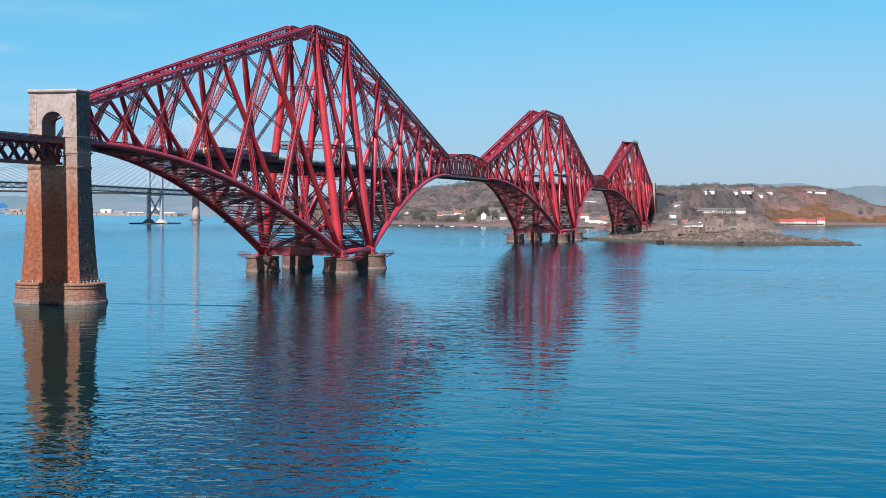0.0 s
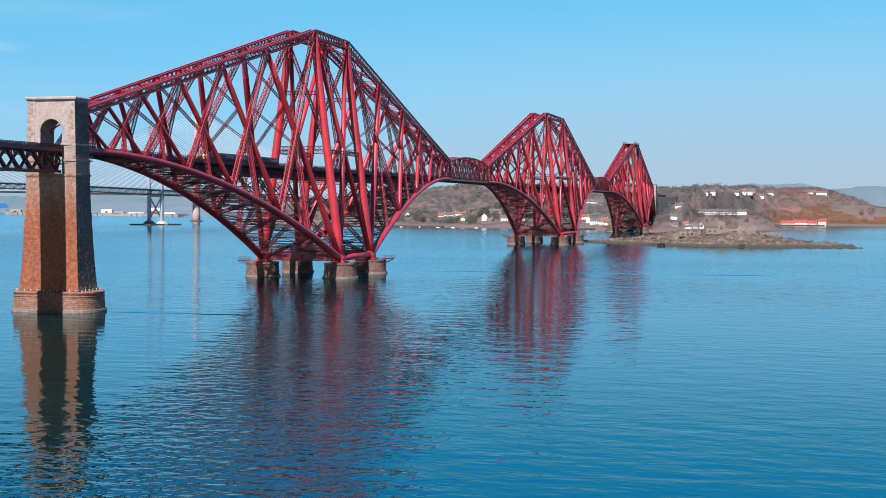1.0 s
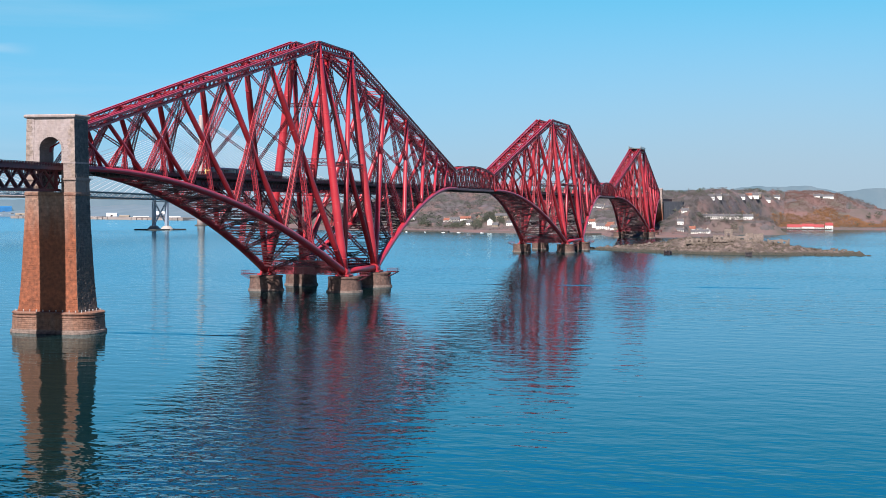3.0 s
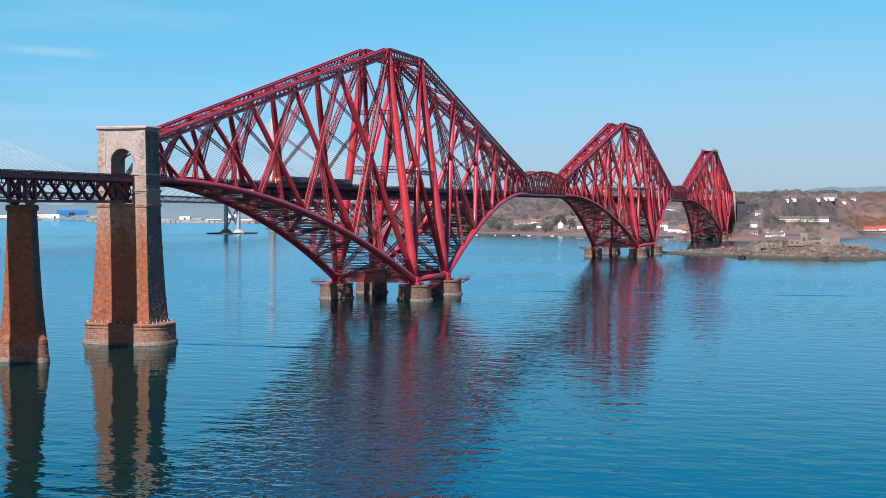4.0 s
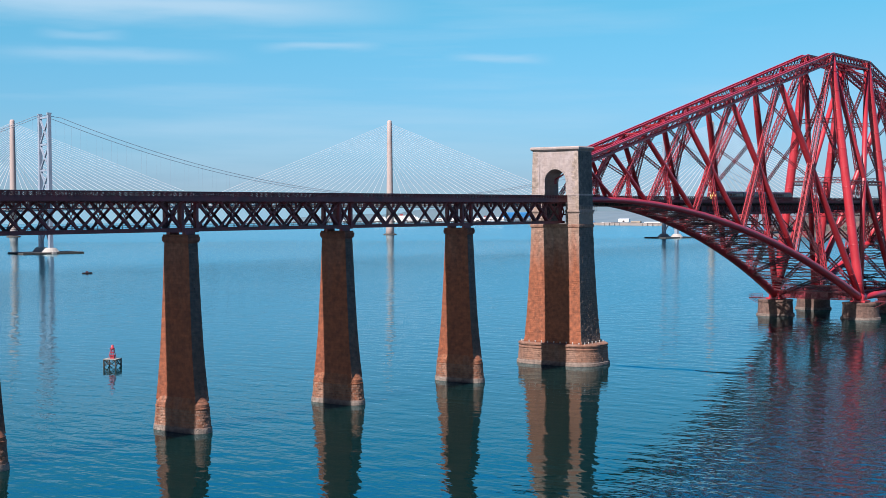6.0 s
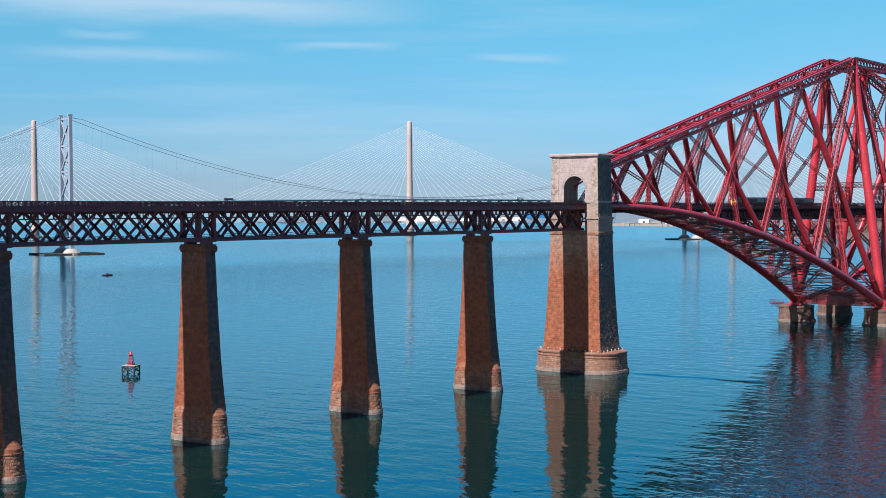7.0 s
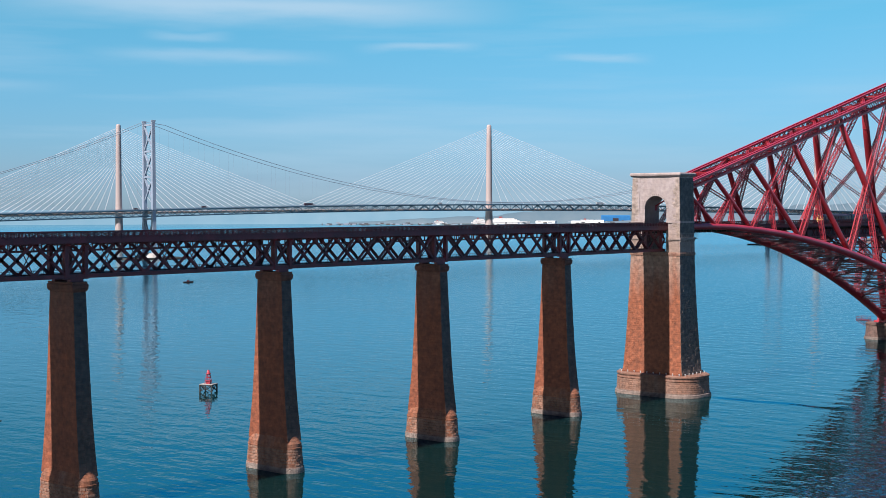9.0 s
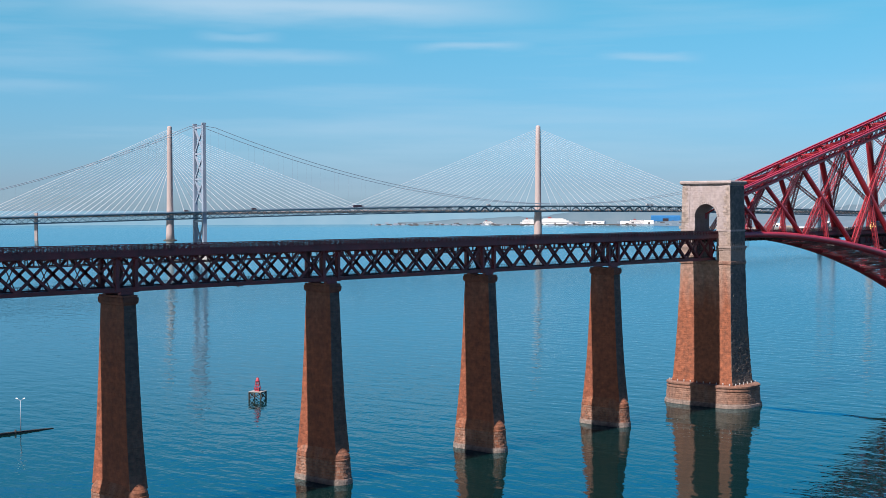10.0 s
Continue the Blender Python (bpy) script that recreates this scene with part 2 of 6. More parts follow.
granite_rust = masonry("rust-stained granite", (0.28, 0.105, 0.065), (0.22, 0.075, 0.046), (0.28, 0.065, 0.027), 8, 44, 0.6, 1.25, 0.16)
granite_wet = masonry("tide-washed granite plinth", (0.44, 0.155, 0.07), (0.36, 0.115, 0.05), (0.36, 0.28, 0.235), 0.5, 1.5, 0.6, 1.3, 0.12)
plinth_mat = masonry("washed brown granite plinth", (0.37, 0.175, 0.11), (0.29, 0.125, 0.075), (0.34, 0.25, 0.205), 0.5, 1.5, 0.6, 1.3, 0.12)
caisson_mat = masonry("weathered granite drum", (0.26, 0.145, 0.11), (0.17, 0.092, 0.07), (0.28, 0.21, 0.175), 0.2, 1.3, 0.6, 1.3, 0.12)


def water_material():
    m = bpy.data.materials.new("firth water")
    m.use_nodes = True
    n, l = m.node_tree.nodes, m.node_tree.links
    n.remove(n["Principled BSDF"])
    body, gloss, share, both = n.new("ShaderNodeBsdfDiffuse"), n.new("ShaderNodeBsdfGlossy"), n.new("ShaderNodeFresnel"), n.new("ShaderNodeMixShader")
    body.inputs["Color"].default_value = (0.002, 0.012, 0.0118, 1)
    gloss.inputs["Color"].default_value, gloss.inputs["Roughness"].default_value = (0.67, 0.91, 1.0, 1), 0.025
    share.inputs["IOR"].default_value = 1.5
    sheen = n.new("ShaderNodeMapRange")
    sheen.inputs[1].default_value, sheen.inputs[2].default_value = 0.085, 0.89
    l.new(share.outputs[0], sheen.inputs[0])
    l.new(sheen.outputs[0], both.inputs[0])
    l.new(body.outputs[0], both.inputs[1])
    l.new(gloss.outputs[0], both.inputs[2])
    l.new(both.outputs[0], n["Material Output"].inputs["Surface"])
    g = n.new("ShaderNodeNewGeometry")

    def waves(scale, stretch, turn, detail):
        mp = n.new("ShaderNodeMapping")
        mp.inputs["Rotation"].default_value = (0, 0, radians(turn))
        mp.inputs["Scale"].default_value = (scale, scale * stretch, scale)
        t = n.new("ShaderNodeTexNoise")
        t.inputs["Scale"].default_value, t.inputs["Detail"].default_value = 1.0, detail
        l.new(g.outputs["Position"], mp.inputs[0])
        l.new(mp.outputs[0], t.inputs["Vector"])
        return t.outputs["Fac"]

    def mix(kind, a, c):
        t = n.new("ShaderNodeMath")
        t.operation = kind
        for i, v in enumerate((a, c)):
            if isinstance(v, (int, float)):
                t.inputs[i].default_value = v
            else:
                l.new(v, t.inputs[i])
        return t.outputs[0]

    small = waves(0.37, 0.75, -34, 2)
    fine = waves(2.0, 0.5, -30, 2)
    swell = waves(0.17, 0.5, -16, 3)
    patch = waves(0.006, 0.35, 60, 4)

    def along(x, y, centre, width=True):
        d = n.new("ShaderNodeVectorMath")
        d.operation = "DOT_PRODUCT"
        d.inputs[1].default_value = (x, y, 0)
        l.new(g.outputs["Position"], d.inputs[0])
        off = mix("SUBTRACT", d.outputs["Value"], centre)
        return mix("ABSOLUTE", off, 0) if width else off

    def fade(v, near, far):
        r = n.new("ShaderNodeMapRange")
        r.interpolation_type = "SMOOTHSTEP"
        r.inputs[1].default_value, r.inputs[2].default_value = far, near
        l.new(v, r.inputs[0])
        return r.outputs[0]

    # a breeze ruffles one long lane of the water
    lane = mix("MULTIPLY", fade(mix("ADD", along(-0.2735, 0.9758, -25.3), mix("MULTIPLY", waves(0.05, 0.6, 20, 4), 40)), 28, 54), fade(along(0.906, 0.423, -385), 120, 220))
    east = n.new("ShaderNodeSeparateXYZ")
    l.new(g.outputs["Position"], east.inputs[0])
    lane = mix("ADD", mix("MULTIPLY", lane, 1.5), mix("ADD", mix("MULTIPLY", fade(east.outputs[0], 500, -100), 0.12), 0.22))
    calm = n.new("ShaderNodeMapRange")
    calm.inputs[1].default_value, calm.inputs[2].default_value = 0.36, 0.66
    calm.inputs[3].default_value, calm.inputs[4].default_value = 0.5, 1.0
    l.new(patch, calm.inputs[0])
    height = mix("MULTIPLY", mix("ADD", mix("MULTIPLY", mix("ADD", mix("MULTIPLY", small, 0.30), mix("MULTIPLY", fine, 0.009)), lane), mix("MULTIPLY", swell, 0.30)), calm.outputs[0])
    u = n.new("ShaderNodeBump")
    u.inputs["Strength"].default_value, u.inputs["Distance"].default_value = 1.0, 1.0
    l.new(height, u.inputs["Height"])
    # out in the stream the wavelets lean before the breeze: long fronts, short backs
    chop, lean, tilt, total, unit = (n.new("ShaderNodeTexNoise"), n.new("ShaderNodeMapRange"), n.new("ShaderNodeCombineXYZ"), n.new("ShaderNodeVectorMath"),
                                     n.new("ShaderNodeVectorMath"))
    chop.inputs["Scale"].default_value, chop.inputs["Detail"].default_value = 0.45, 2
    l.new(g.outputs["Position"], chop.inputs["Vector"])
    lean.inputs[1].default_value, lean.inputs[2].default_value = 0.25, 0.75
    lean.inputs[3].default_value, lean.inputs[4].default_value = -0.004, -0.054
    l.new(chop.outputs["Fac"], lean.inputs[0])
    slope = mix("MULTIPLY", lean.outputs[0], fade(east.outputs[0], 250, -340))
    # tidal wakes trail from the portal pier and the first tower
    wander = mix("MULTIPLY", mix("SUBTRACT", waves(0.03, 1.0, 0, 3), 0.5), 14)
    for wx, wy, centre, half, y_mid, y_half in ((1.0, 0.0, -228, 3.2, -50, 44), (0.995, 0.0995, 53, 5.0, -170, 150)):
        rip = mix("MULTIPLY", fade(mix("ABSOLUTE", mix("ADD", along(wx, wy, centre, False), wander), 0), 0.3, half), fade(along(0.0, 1.0, y_mid), y_half * 0.5, y_half))
        slope = mix("SUBTRACT", slope, mix("MULTIPLY", mix("MULTIPLY", rip, fade(waves(0.045, 0.5, 10, 3), 0.62, 0.42)), 0.09))
    hue = n.new("ShaderNodeSeparateColor")
    l.new(chop.outputs["Color"], hue.inputs[0])
    yaw = mix("MULTIPLY", mix("SUBTRACT", hue.outputs[1], 0.5), mix("MULTIPLY", fade(east.outputs[0], 250, -260), 0.10))
    l.new(mix("SUBTRACT", mix("MULTIPLY", slope, 0.9), mix("MULTIPLY", yaw, 0.43)), tilt.inputs[0])
    l.new(mix("ADD", mix("MULTIPLY", slope, 0.43), mix("MULTIPLY", yaw, 0.9)), tilt.inputs[1])
    total.operation, unit.operation = "ADD", "NORMALIZE"
    l.new(u.outputs[0], total.inputs[0])
    l.new(tilt.outputs[0], total.inputs[1])
    l.new(total.outputs[0], unit.inputs[0])
    for node in (gloss, share):
        l.new(unit.outputs[0], node.inputs["Normal"])
    return m


water_mat = water_material()


# ---- mesh tools ----
class Shape:
    """Collects verts and faces of one mesh."""

    def __init__(self):
        self.v, self.f, self.smooth = [], [], []

    def add(self, verts, faces, smooth=False):
        k = len(self.v)
        self.v += [tuple(p) for p in verts]
        self.f += [tuple(i + k for i in q) for q in faces]
        self.smooth += [smooth] * len(faces)

    def beam(self, a, b, w, h, up=(0, 0, 1), w2=None, h2=None):
        """A square bar from a to b, w across and h along up."""
        a, b = Vector(a), Vector(b)
        d = (b - a).normalized()
        s = d.cross(Vector(up))
        s = s.normalized() if s.length > 1e-4 else d.orthogonal().normalized()
        t = s.cross(d)
        w2, h2 = w2 or w, h2 or h
        p = [a + s * (i * w / 2) + t * (j * h / 2) for i, j in ((-1, -1), (1, -1), (1, 1), (-1, 1))]
        p += [b + s * (i * w2 / 2) + t * (j * h2 / 2) for i, j in ((-1, -1), (1, -1), (1, 1), (-1, 1))]
        self.add(p, [(3, 2, 1, 0), (4, 5, 6, 7), (0, 1, 5, 4), (1, 2, 6, 5), (2, 3, 7, 6), (3, 0, 4, 7)])

    def box(self, x0, x1, y0, y1, z0, z1):
        self.add([(x, y, z) for z in (z0, z1) for x, y in ((x0, y0), (x1, y0), (x1, y1), (x0, y1))],
                 [(3, 2, 1, 0), (4, 5, 6, 7), (0, 1, 5, 4), (1, 2, 6, 5), (2, 3, 7, 6), (3, 0, 4, 7)])

    def tube(self, points, radii, seg=14, caps=True):
        """A round tube through points."""
        pts = [Vector(p) for p in points]
        rings, up = [], None
        for i, p in enumerate(pts):
            d = (pts[min(i + 1, len(pts) - 1)] - pts[max(i - 1, 0)]).normalized()
            s = d.cross(Vector((0, 1, 0.01))).normalized()
            t = s.cross(d)
            rings.append([p + (s * math.cos(2 * math.pi * k / seg) + t * math.sin(2 * math.pi * k / seg)) * radii[i] for k in range(seg)])
        faces = [(i * seg + k, i * seg + (k + 1) % seg, (i + 1) * seg + (k + 1) % seg, (i + 1) * seg + k)
                 for i in range(len(pts) - 1) for k in range(seg)]
        self.add([q for r in rings for q in r], faces, True)
        if caps:
            k = len(self.v) - seg * len(pts)
            self.f += [tuple(k + i for i in range(seg))[::-1], tuple(k + seg * (len(pts) - 1) + i for i in range(seg))]
            self.smooth += [False, False]

    def lattice(self, a, b, w, h, n, up=(0, 0, 1), w2=None, h2=None, boom=0.3, bar=0.14, sides=4, cross=True):
        """A box girder of four booms laced with flat bars."""
        a, b = Vector(a), Vector(b)
        d = (b - a).normalized()
        s = d.cross(Vector(up))
        s = s.normalized() if s.length > 1e-4 else d.orthogonal().normalized()
        t = s.cross(d)
        w2, h2 = w2 or w, h2 or h

        def at(f, i, j):
            return a.lerp(b, f) + s * (i * (w + (w2 - w) * f) / 2) + t * (j * (h + (h2 - h) * f) / 2)
        corner = ((-1, -1), (1, -1), (1, 1), (-1, 1))
        for i, j in corner:
            self.beam(at(0, i, j), at(1, i, j), boom, boom, up)
        for q in range(4):
            if sides == 2 and q % 2 == 0:
                continue
            (i0, j0), (i1, j1) = corner[q], corner[(q + 1) % 4]
            for k in range(n):
                f0, f1 = k / n, (k + 1) / n
                if k % 2 or cross:
                    self.beam(at(f0, i0, j0), at(f1, i1, j1), bar, bar * 0.6, up)
                if not k % 2 or cross:
                    self.beam(at(f0, i1, j1), at(f1, i0, j0), bar, bar * 0.6, up)

    def mesh(self, name):
        me = bpy.data.meshes.new(name)
        me.from_pydata(self.v, [], self.f)
        me.polygons.foreach_set("use_smooth", self.smooth)
        me.update()
        return me


def part(name, shape, mat, parent=None, label="", at=None):
    """One mesh object under a thing."""
    me = shape if isinstance(shape, bpy.types.Mesh) else shape.mesh(name)
    if not me.materials:
        me.materials.append(mat)
    ob = new(name, me)
    if parent:
        ob.parent = parent
    if at is not None:
        ob.matrix_local = at
    if label:
        ob["label"] = label
    return ob


def thing(name, label, category, group="", kind="", at=None):
    ob = tagged(new(name), label, category, group, kind)
    if at is not None:
        ob.matrix_world = at
    return ob


def lerp(a, b, f):
    return tuple(p + (q - p) * f for p, q in zip(a, b))


# ---- the water of the firth ----
sea = Shape()
sea.add([(-9000, -9000, 0), (14000, -9000, 0), (14000, 14000, 0), (-9000, 14000, 0)], [(0, 1, 2, 3)])
tagged(part("water", sea, water_mat), "blue rippled tidal water of a wide firth", "water", kind="structure")

# ---- the cantilever railway bridge, along x ----
ARM, DECK = 207.3, 49.2
TOP_U = [0, 55, 98.5, 135, 164, 187, 204]
LOW_U = [0, 62, 104, 138, 168, 188, 204]


def top_at(u, side):
    return (u, side * (5.6 - 1.8 * u / ARM), 110.6 - 50.0 * u / ARM)


def low_at(u, side):
    return (u, side * (18.7 - 13.9 * u / ARM), 49.8 - 41.1 * max(0.0, 1 - u / 195) ** 1.8)


def viaduct_shapes(x0, x1, girder_end=None):
    """Inner railway deck: deck plate, two lattice girders, two lattice parapets."""
    n = max(2, round((x1 - x0) / 3.2))
    deck, out = Shape(), []
    deck.box(x0, x1, -4.3, 4.3, DECK - 0.55, DECK)
    for k in range(n + 1):
        x = x0 + (x1 - x0) * k / n
        deck.box(x - 0.15, x + 0.15, -4.2, 4.2, DECK - 1.3, DECK - 0.56)
    for y in (-0.75 - 1.7, 0.75 - 1.7, -0.75 + 1.7, 0.75 + 1.7):
        deck.box(x0, x1, y - 0.07, y + 0.07, DECK + 0.002, DECK + 0.2)
    out.append(("railway_deck", deck, track_mat, "dark timber and steel railway deck"))
    for s in (-1, 1):
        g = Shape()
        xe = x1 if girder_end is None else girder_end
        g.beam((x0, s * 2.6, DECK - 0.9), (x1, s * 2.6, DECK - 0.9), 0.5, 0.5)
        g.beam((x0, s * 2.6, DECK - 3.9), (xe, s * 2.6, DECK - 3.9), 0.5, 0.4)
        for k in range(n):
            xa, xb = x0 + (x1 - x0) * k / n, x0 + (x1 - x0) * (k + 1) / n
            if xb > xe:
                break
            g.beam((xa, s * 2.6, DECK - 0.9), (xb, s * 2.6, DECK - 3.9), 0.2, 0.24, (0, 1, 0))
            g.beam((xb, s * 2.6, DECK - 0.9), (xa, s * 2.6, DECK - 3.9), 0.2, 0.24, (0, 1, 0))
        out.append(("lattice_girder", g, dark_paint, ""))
        if xe > x0 + 2:
            # plates added between the lattice faces, near-black to stand for shade
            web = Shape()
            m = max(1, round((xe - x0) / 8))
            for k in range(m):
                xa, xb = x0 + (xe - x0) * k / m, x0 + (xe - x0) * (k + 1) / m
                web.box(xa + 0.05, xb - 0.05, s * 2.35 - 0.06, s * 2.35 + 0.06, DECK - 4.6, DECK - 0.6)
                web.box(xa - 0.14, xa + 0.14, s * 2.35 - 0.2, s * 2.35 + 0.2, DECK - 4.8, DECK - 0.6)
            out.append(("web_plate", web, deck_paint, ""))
        p = Shape()
        for z in (0.25, 1.0, 1.85):
            p.beam((x0, s * 4.35, DECK + z), (x1, s * 4.35, DECK + z), 0.12, 0.16 if z > 1.5 else 0.1 if z > 0.5 else 0.9)
        for k in range(2 * n + 1):
            x = x0 + (x1 - x0) * k / (2 * n)
            p.beam((x, s * 4.35, DECK - 0.5), (x, s * 4.35, DECK + 1.85), 0.12, 0.12, (1, 0, 0))
            if k:
                xp = x0 + (x1 - x0) * (k - 1) / (2 * n)
                p.beam((xp, s * 4.35, DECK + 0.2), (x, s * 4.35, DECK + 1.8), 0.06, 0.12, (0, 1, 0))
                p.beam((x, s * 4.35, DECK + 0.2), (xp, s * 4.35, DECK + 1.8), 0.06, 0.12, (0, 1, 0))
        out.append(("parapet", p, dark_paint, ""))
    return out


def arm_shapes():
    """All members of one cantilever arm, from the tower at u = 0 outwards along +x."""
    out = []
    for s in (-1, 1):
        g = Shape()
        g.lattice(top_at(0, s), top_at(ARM, s), 2.6, 3.6, 56, w2=1.3, h2=1.6, boom=0.62, bar=0.26)
        out.append(("top_chord", g, red_paint, "long red lattice tension chord"))
        g = Shape()
        us = [ARM * k / 36 for k in range(37)]
        g.tube([low_at(u, s) for u in us], [1.75 - 0.9 * u / ARM for u in us], 16)
        out.append(("bottom_chord", g, red_paint, "curved red tubular compression chord"))
        for i in range(6):
            b, t = low_at(LOW_U[i], s), top_at(TOP_U[i + 1], s)
            g = Shape()
            r = (1.35, 1.15, 1.0, 0.85, 0.7, 0.58)[i]
            g.tube([lerp(b, t, f) for f in (0, 0.15, 0.85, 1)], [r * 0.85, r, r, r * 0.8], 14)
            for f in (0.12, 0.3, 0.5, 0.7, 0.88):
                g.tube([lerp(b, t, f - 0.002), lerp(b, t, f + 0.002)], [r * 1.006, r * 1.006], 14)
            out.append(("strut", g, red_paint, ""))
            a, c = top_at(TOP_U[i], s), low_at(LOW_U[i + 1], s)
            w = (2.4, 2.0, 1.7, 1.4, 1.15, 0.95)[i]
            span = (Vector(c) - Vector(a)).length
            g = Shape()
            g.lattice(a, c, w, w * 0.8, max(6, round(span / w / 1.1)), up=(0, 1, 0), boom=0.10 * w + 0.08, bar=0.06 * w + 0.055)
            out.append(("tie", g, red_paint, ""))
            # hanger from the crossing of strut and tie to the bottom chord
            m = [(f, abs(lerp(b, t, f)[0] - lerp(a, c, g2)[0]) + abs(lerp(b, t, f)[2] - lerp(a, c, g2)[2]))
                 for f in np.linspace(0.2, 0.8, 61) for g2 in np.linspace(0.2, 0.8, 61)]
            f = min(m, key=lambda q: q[1])[0]
            x = lerp(b, t, f)
            foot = low_at(x[0], s)
            g = Shape()
            g.lattice(x, foot, w * 0.8, w * 0.65, max(5, round((x[2] - foot[2]) / w)), up=(0, 1, 0), boom=0.09 * w + 0.07, bar=0.055 * w + 0.05)
            out.append(("hanger", g, red_paint, ""))
    for i in range(6):
        # wind bracing between the two struts of a bay
        b0, t0 = low_at(LOW_U[i], -1), top_at(TOP_U[i + 1], -1)
        b1, t1 = low_at(LOW_U[i], 1), top_at(TOP_U[i + 1], 1)
        lo = max(0.08, (56.5 - b0[2]) / (t0[2] - b0[2]))
        if lo < 0.75:
            steps = 2 if i < 2 else 1
            for q in range(steps):
                f0, f1 = lo + (0.97 - lo) * q / steps, lo + (0.97 - lo) * (q + 1) / steps
                for (p, r) in (((b0, t0), (b1, t1)), ((b1, t1), (b0, t0))):
                    a, c = lerp(*p, f0), lerp(*r, f1)
                    g = Shape()
                    g.lattice(a, c, 1.0, 0.8, max(6, round((Vector(c) - Vector(a)).length / 1.2)), boom=0.16, bar=0.10)
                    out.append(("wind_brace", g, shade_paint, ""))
        # lateral bracing between the bottom chords
        u0, u1 = LOW_U[i], LOW_U[i + 1]
        um = (u0 + u1) / 2
        g = Shape()
        cells = [(u0, um), (um, u1)] if i < 4 else [(u0, u1)]
        for ua, ub in cells:
            n = max(5, round(2 * low_at(ua, 1)[1] / 1.4))
            g.lattice(low_at(ua, -1), low_at(ub, 1), 1.0, 1.1, n, boom=0.22, bar=0.13)
            g.lattice(low_at(ua, 1), low_at(ub, -1), 1.0, 1.1, n, boom=0.22, bar=0.13)
            g.lattice(low_at(ub, -1), low_at(ub, 1), 1.2, 1.6, n, boom=0.26, bar=0.14)
            rungs = max(2, round((ub - ua) / 7))
            for q in range(1, rungs):
                uq = ua + (ub - ua) * q / rungs
                g.beam(low_at(uq, -1), low_at(uq, 1), 0.45, 0.5)
                up_e, up_w = low_at(uq, -1), low_at(uq, 1)
                g.beam((uq, up_e[1], up_e[2] + 1.4), (uq, up_w[1], up_w[2] + 1.4), 0.3, 0.3)
                for w in range(6):
                    ya, yb = up_e[1] + (up_w[1] - up_e[1]) * w / 6, up_e[1] + (up_w[1] - up_e[1]) * (w + 1) / 6
                    g.beam((uq, ya, up_e[2] + (1.4 if w % 2 else 0)), (uq, yb, up_e[2] + (0 if w % 2 else 1.4)), 0.22, 0.22)
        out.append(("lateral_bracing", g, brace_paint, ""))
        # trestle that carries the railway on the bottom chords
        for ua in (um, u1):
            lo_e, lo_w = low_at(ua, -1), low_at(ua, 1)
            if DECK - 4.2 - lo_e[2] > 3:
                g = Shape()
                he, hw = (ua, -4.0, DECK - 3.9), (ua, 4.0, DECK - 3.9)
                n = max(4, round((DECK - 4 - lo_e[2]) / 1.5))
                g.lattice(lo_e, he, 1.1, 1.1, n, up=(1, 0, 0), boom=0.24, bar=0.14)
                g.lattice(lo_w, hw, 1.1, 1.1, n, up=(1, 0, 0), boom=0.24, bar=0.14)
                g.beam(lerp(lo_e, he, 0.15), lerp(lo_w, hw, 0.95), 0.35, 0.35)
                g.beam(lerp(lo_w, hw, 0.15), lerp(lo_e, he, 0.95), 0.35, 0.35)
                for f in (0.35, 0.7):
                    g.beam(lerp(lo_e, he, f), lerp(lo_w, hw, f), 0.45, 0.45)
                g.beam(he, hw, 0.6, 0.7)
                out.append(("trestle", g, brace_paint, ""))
        # bracing between the top chords
        g = Shape()
        a0, a1, c0, c1 = top_at(TOP_U[i], -1), top_at(TOP_U[i], 1), top_at(TOP_U[i + 1], -1), top_at(TOP_U[i + 1], 1)
        k = 2 if i < 4 else 1
        for q in range(k):
            p0, p1, r0, r1 = lerp(a0, c0, q / k), lerp(a1, c1, q / k), lerp(a0, c0, (q + 1) / k), lerp(a1, c1, (q + 1) / k)
            g.lattice(p0, r1, 0.7, 0.9, 14, boom=0.2, bar=0.12)
            g.lattice(p1, r0, 0.7, 0.9, 14, boom=0.2, bar=0.12)
            g.lattice(r0, r1, 0.9, 1.6, 6, boom=0.24, bar=0.13)
        out.append(("top_bracing", g, red_paint, ""))
    g = Shape()
    for s in (-1, 1):
        g.beam(low_at(ARM, s), top_at(ARM, s), 1.3, 1.3, (1, 0, 0))
        g.beam(lerp(low_at(ARM, s), top_at(ARM, s), 0.95), lerp(low_at(ARM, -s), top_at(ARM, -s), 0.55), 0.4, 0.4, (1, 0, 0))
    g.beam(lerp(low_at(ARM, -1), top_at(ARM, -1), 0.95), lerp(low_at(ARM, 1), top_at(ARM, 1), 0.95), 0.8, 0.9)
    out.append(("end_post", g, red_paint, ""))
    out += viaduct_shapes(0.0, ARM, 118)
    return [(nm, g.mesh(nm), mt, lb) for nm, g, mt, lb in out]


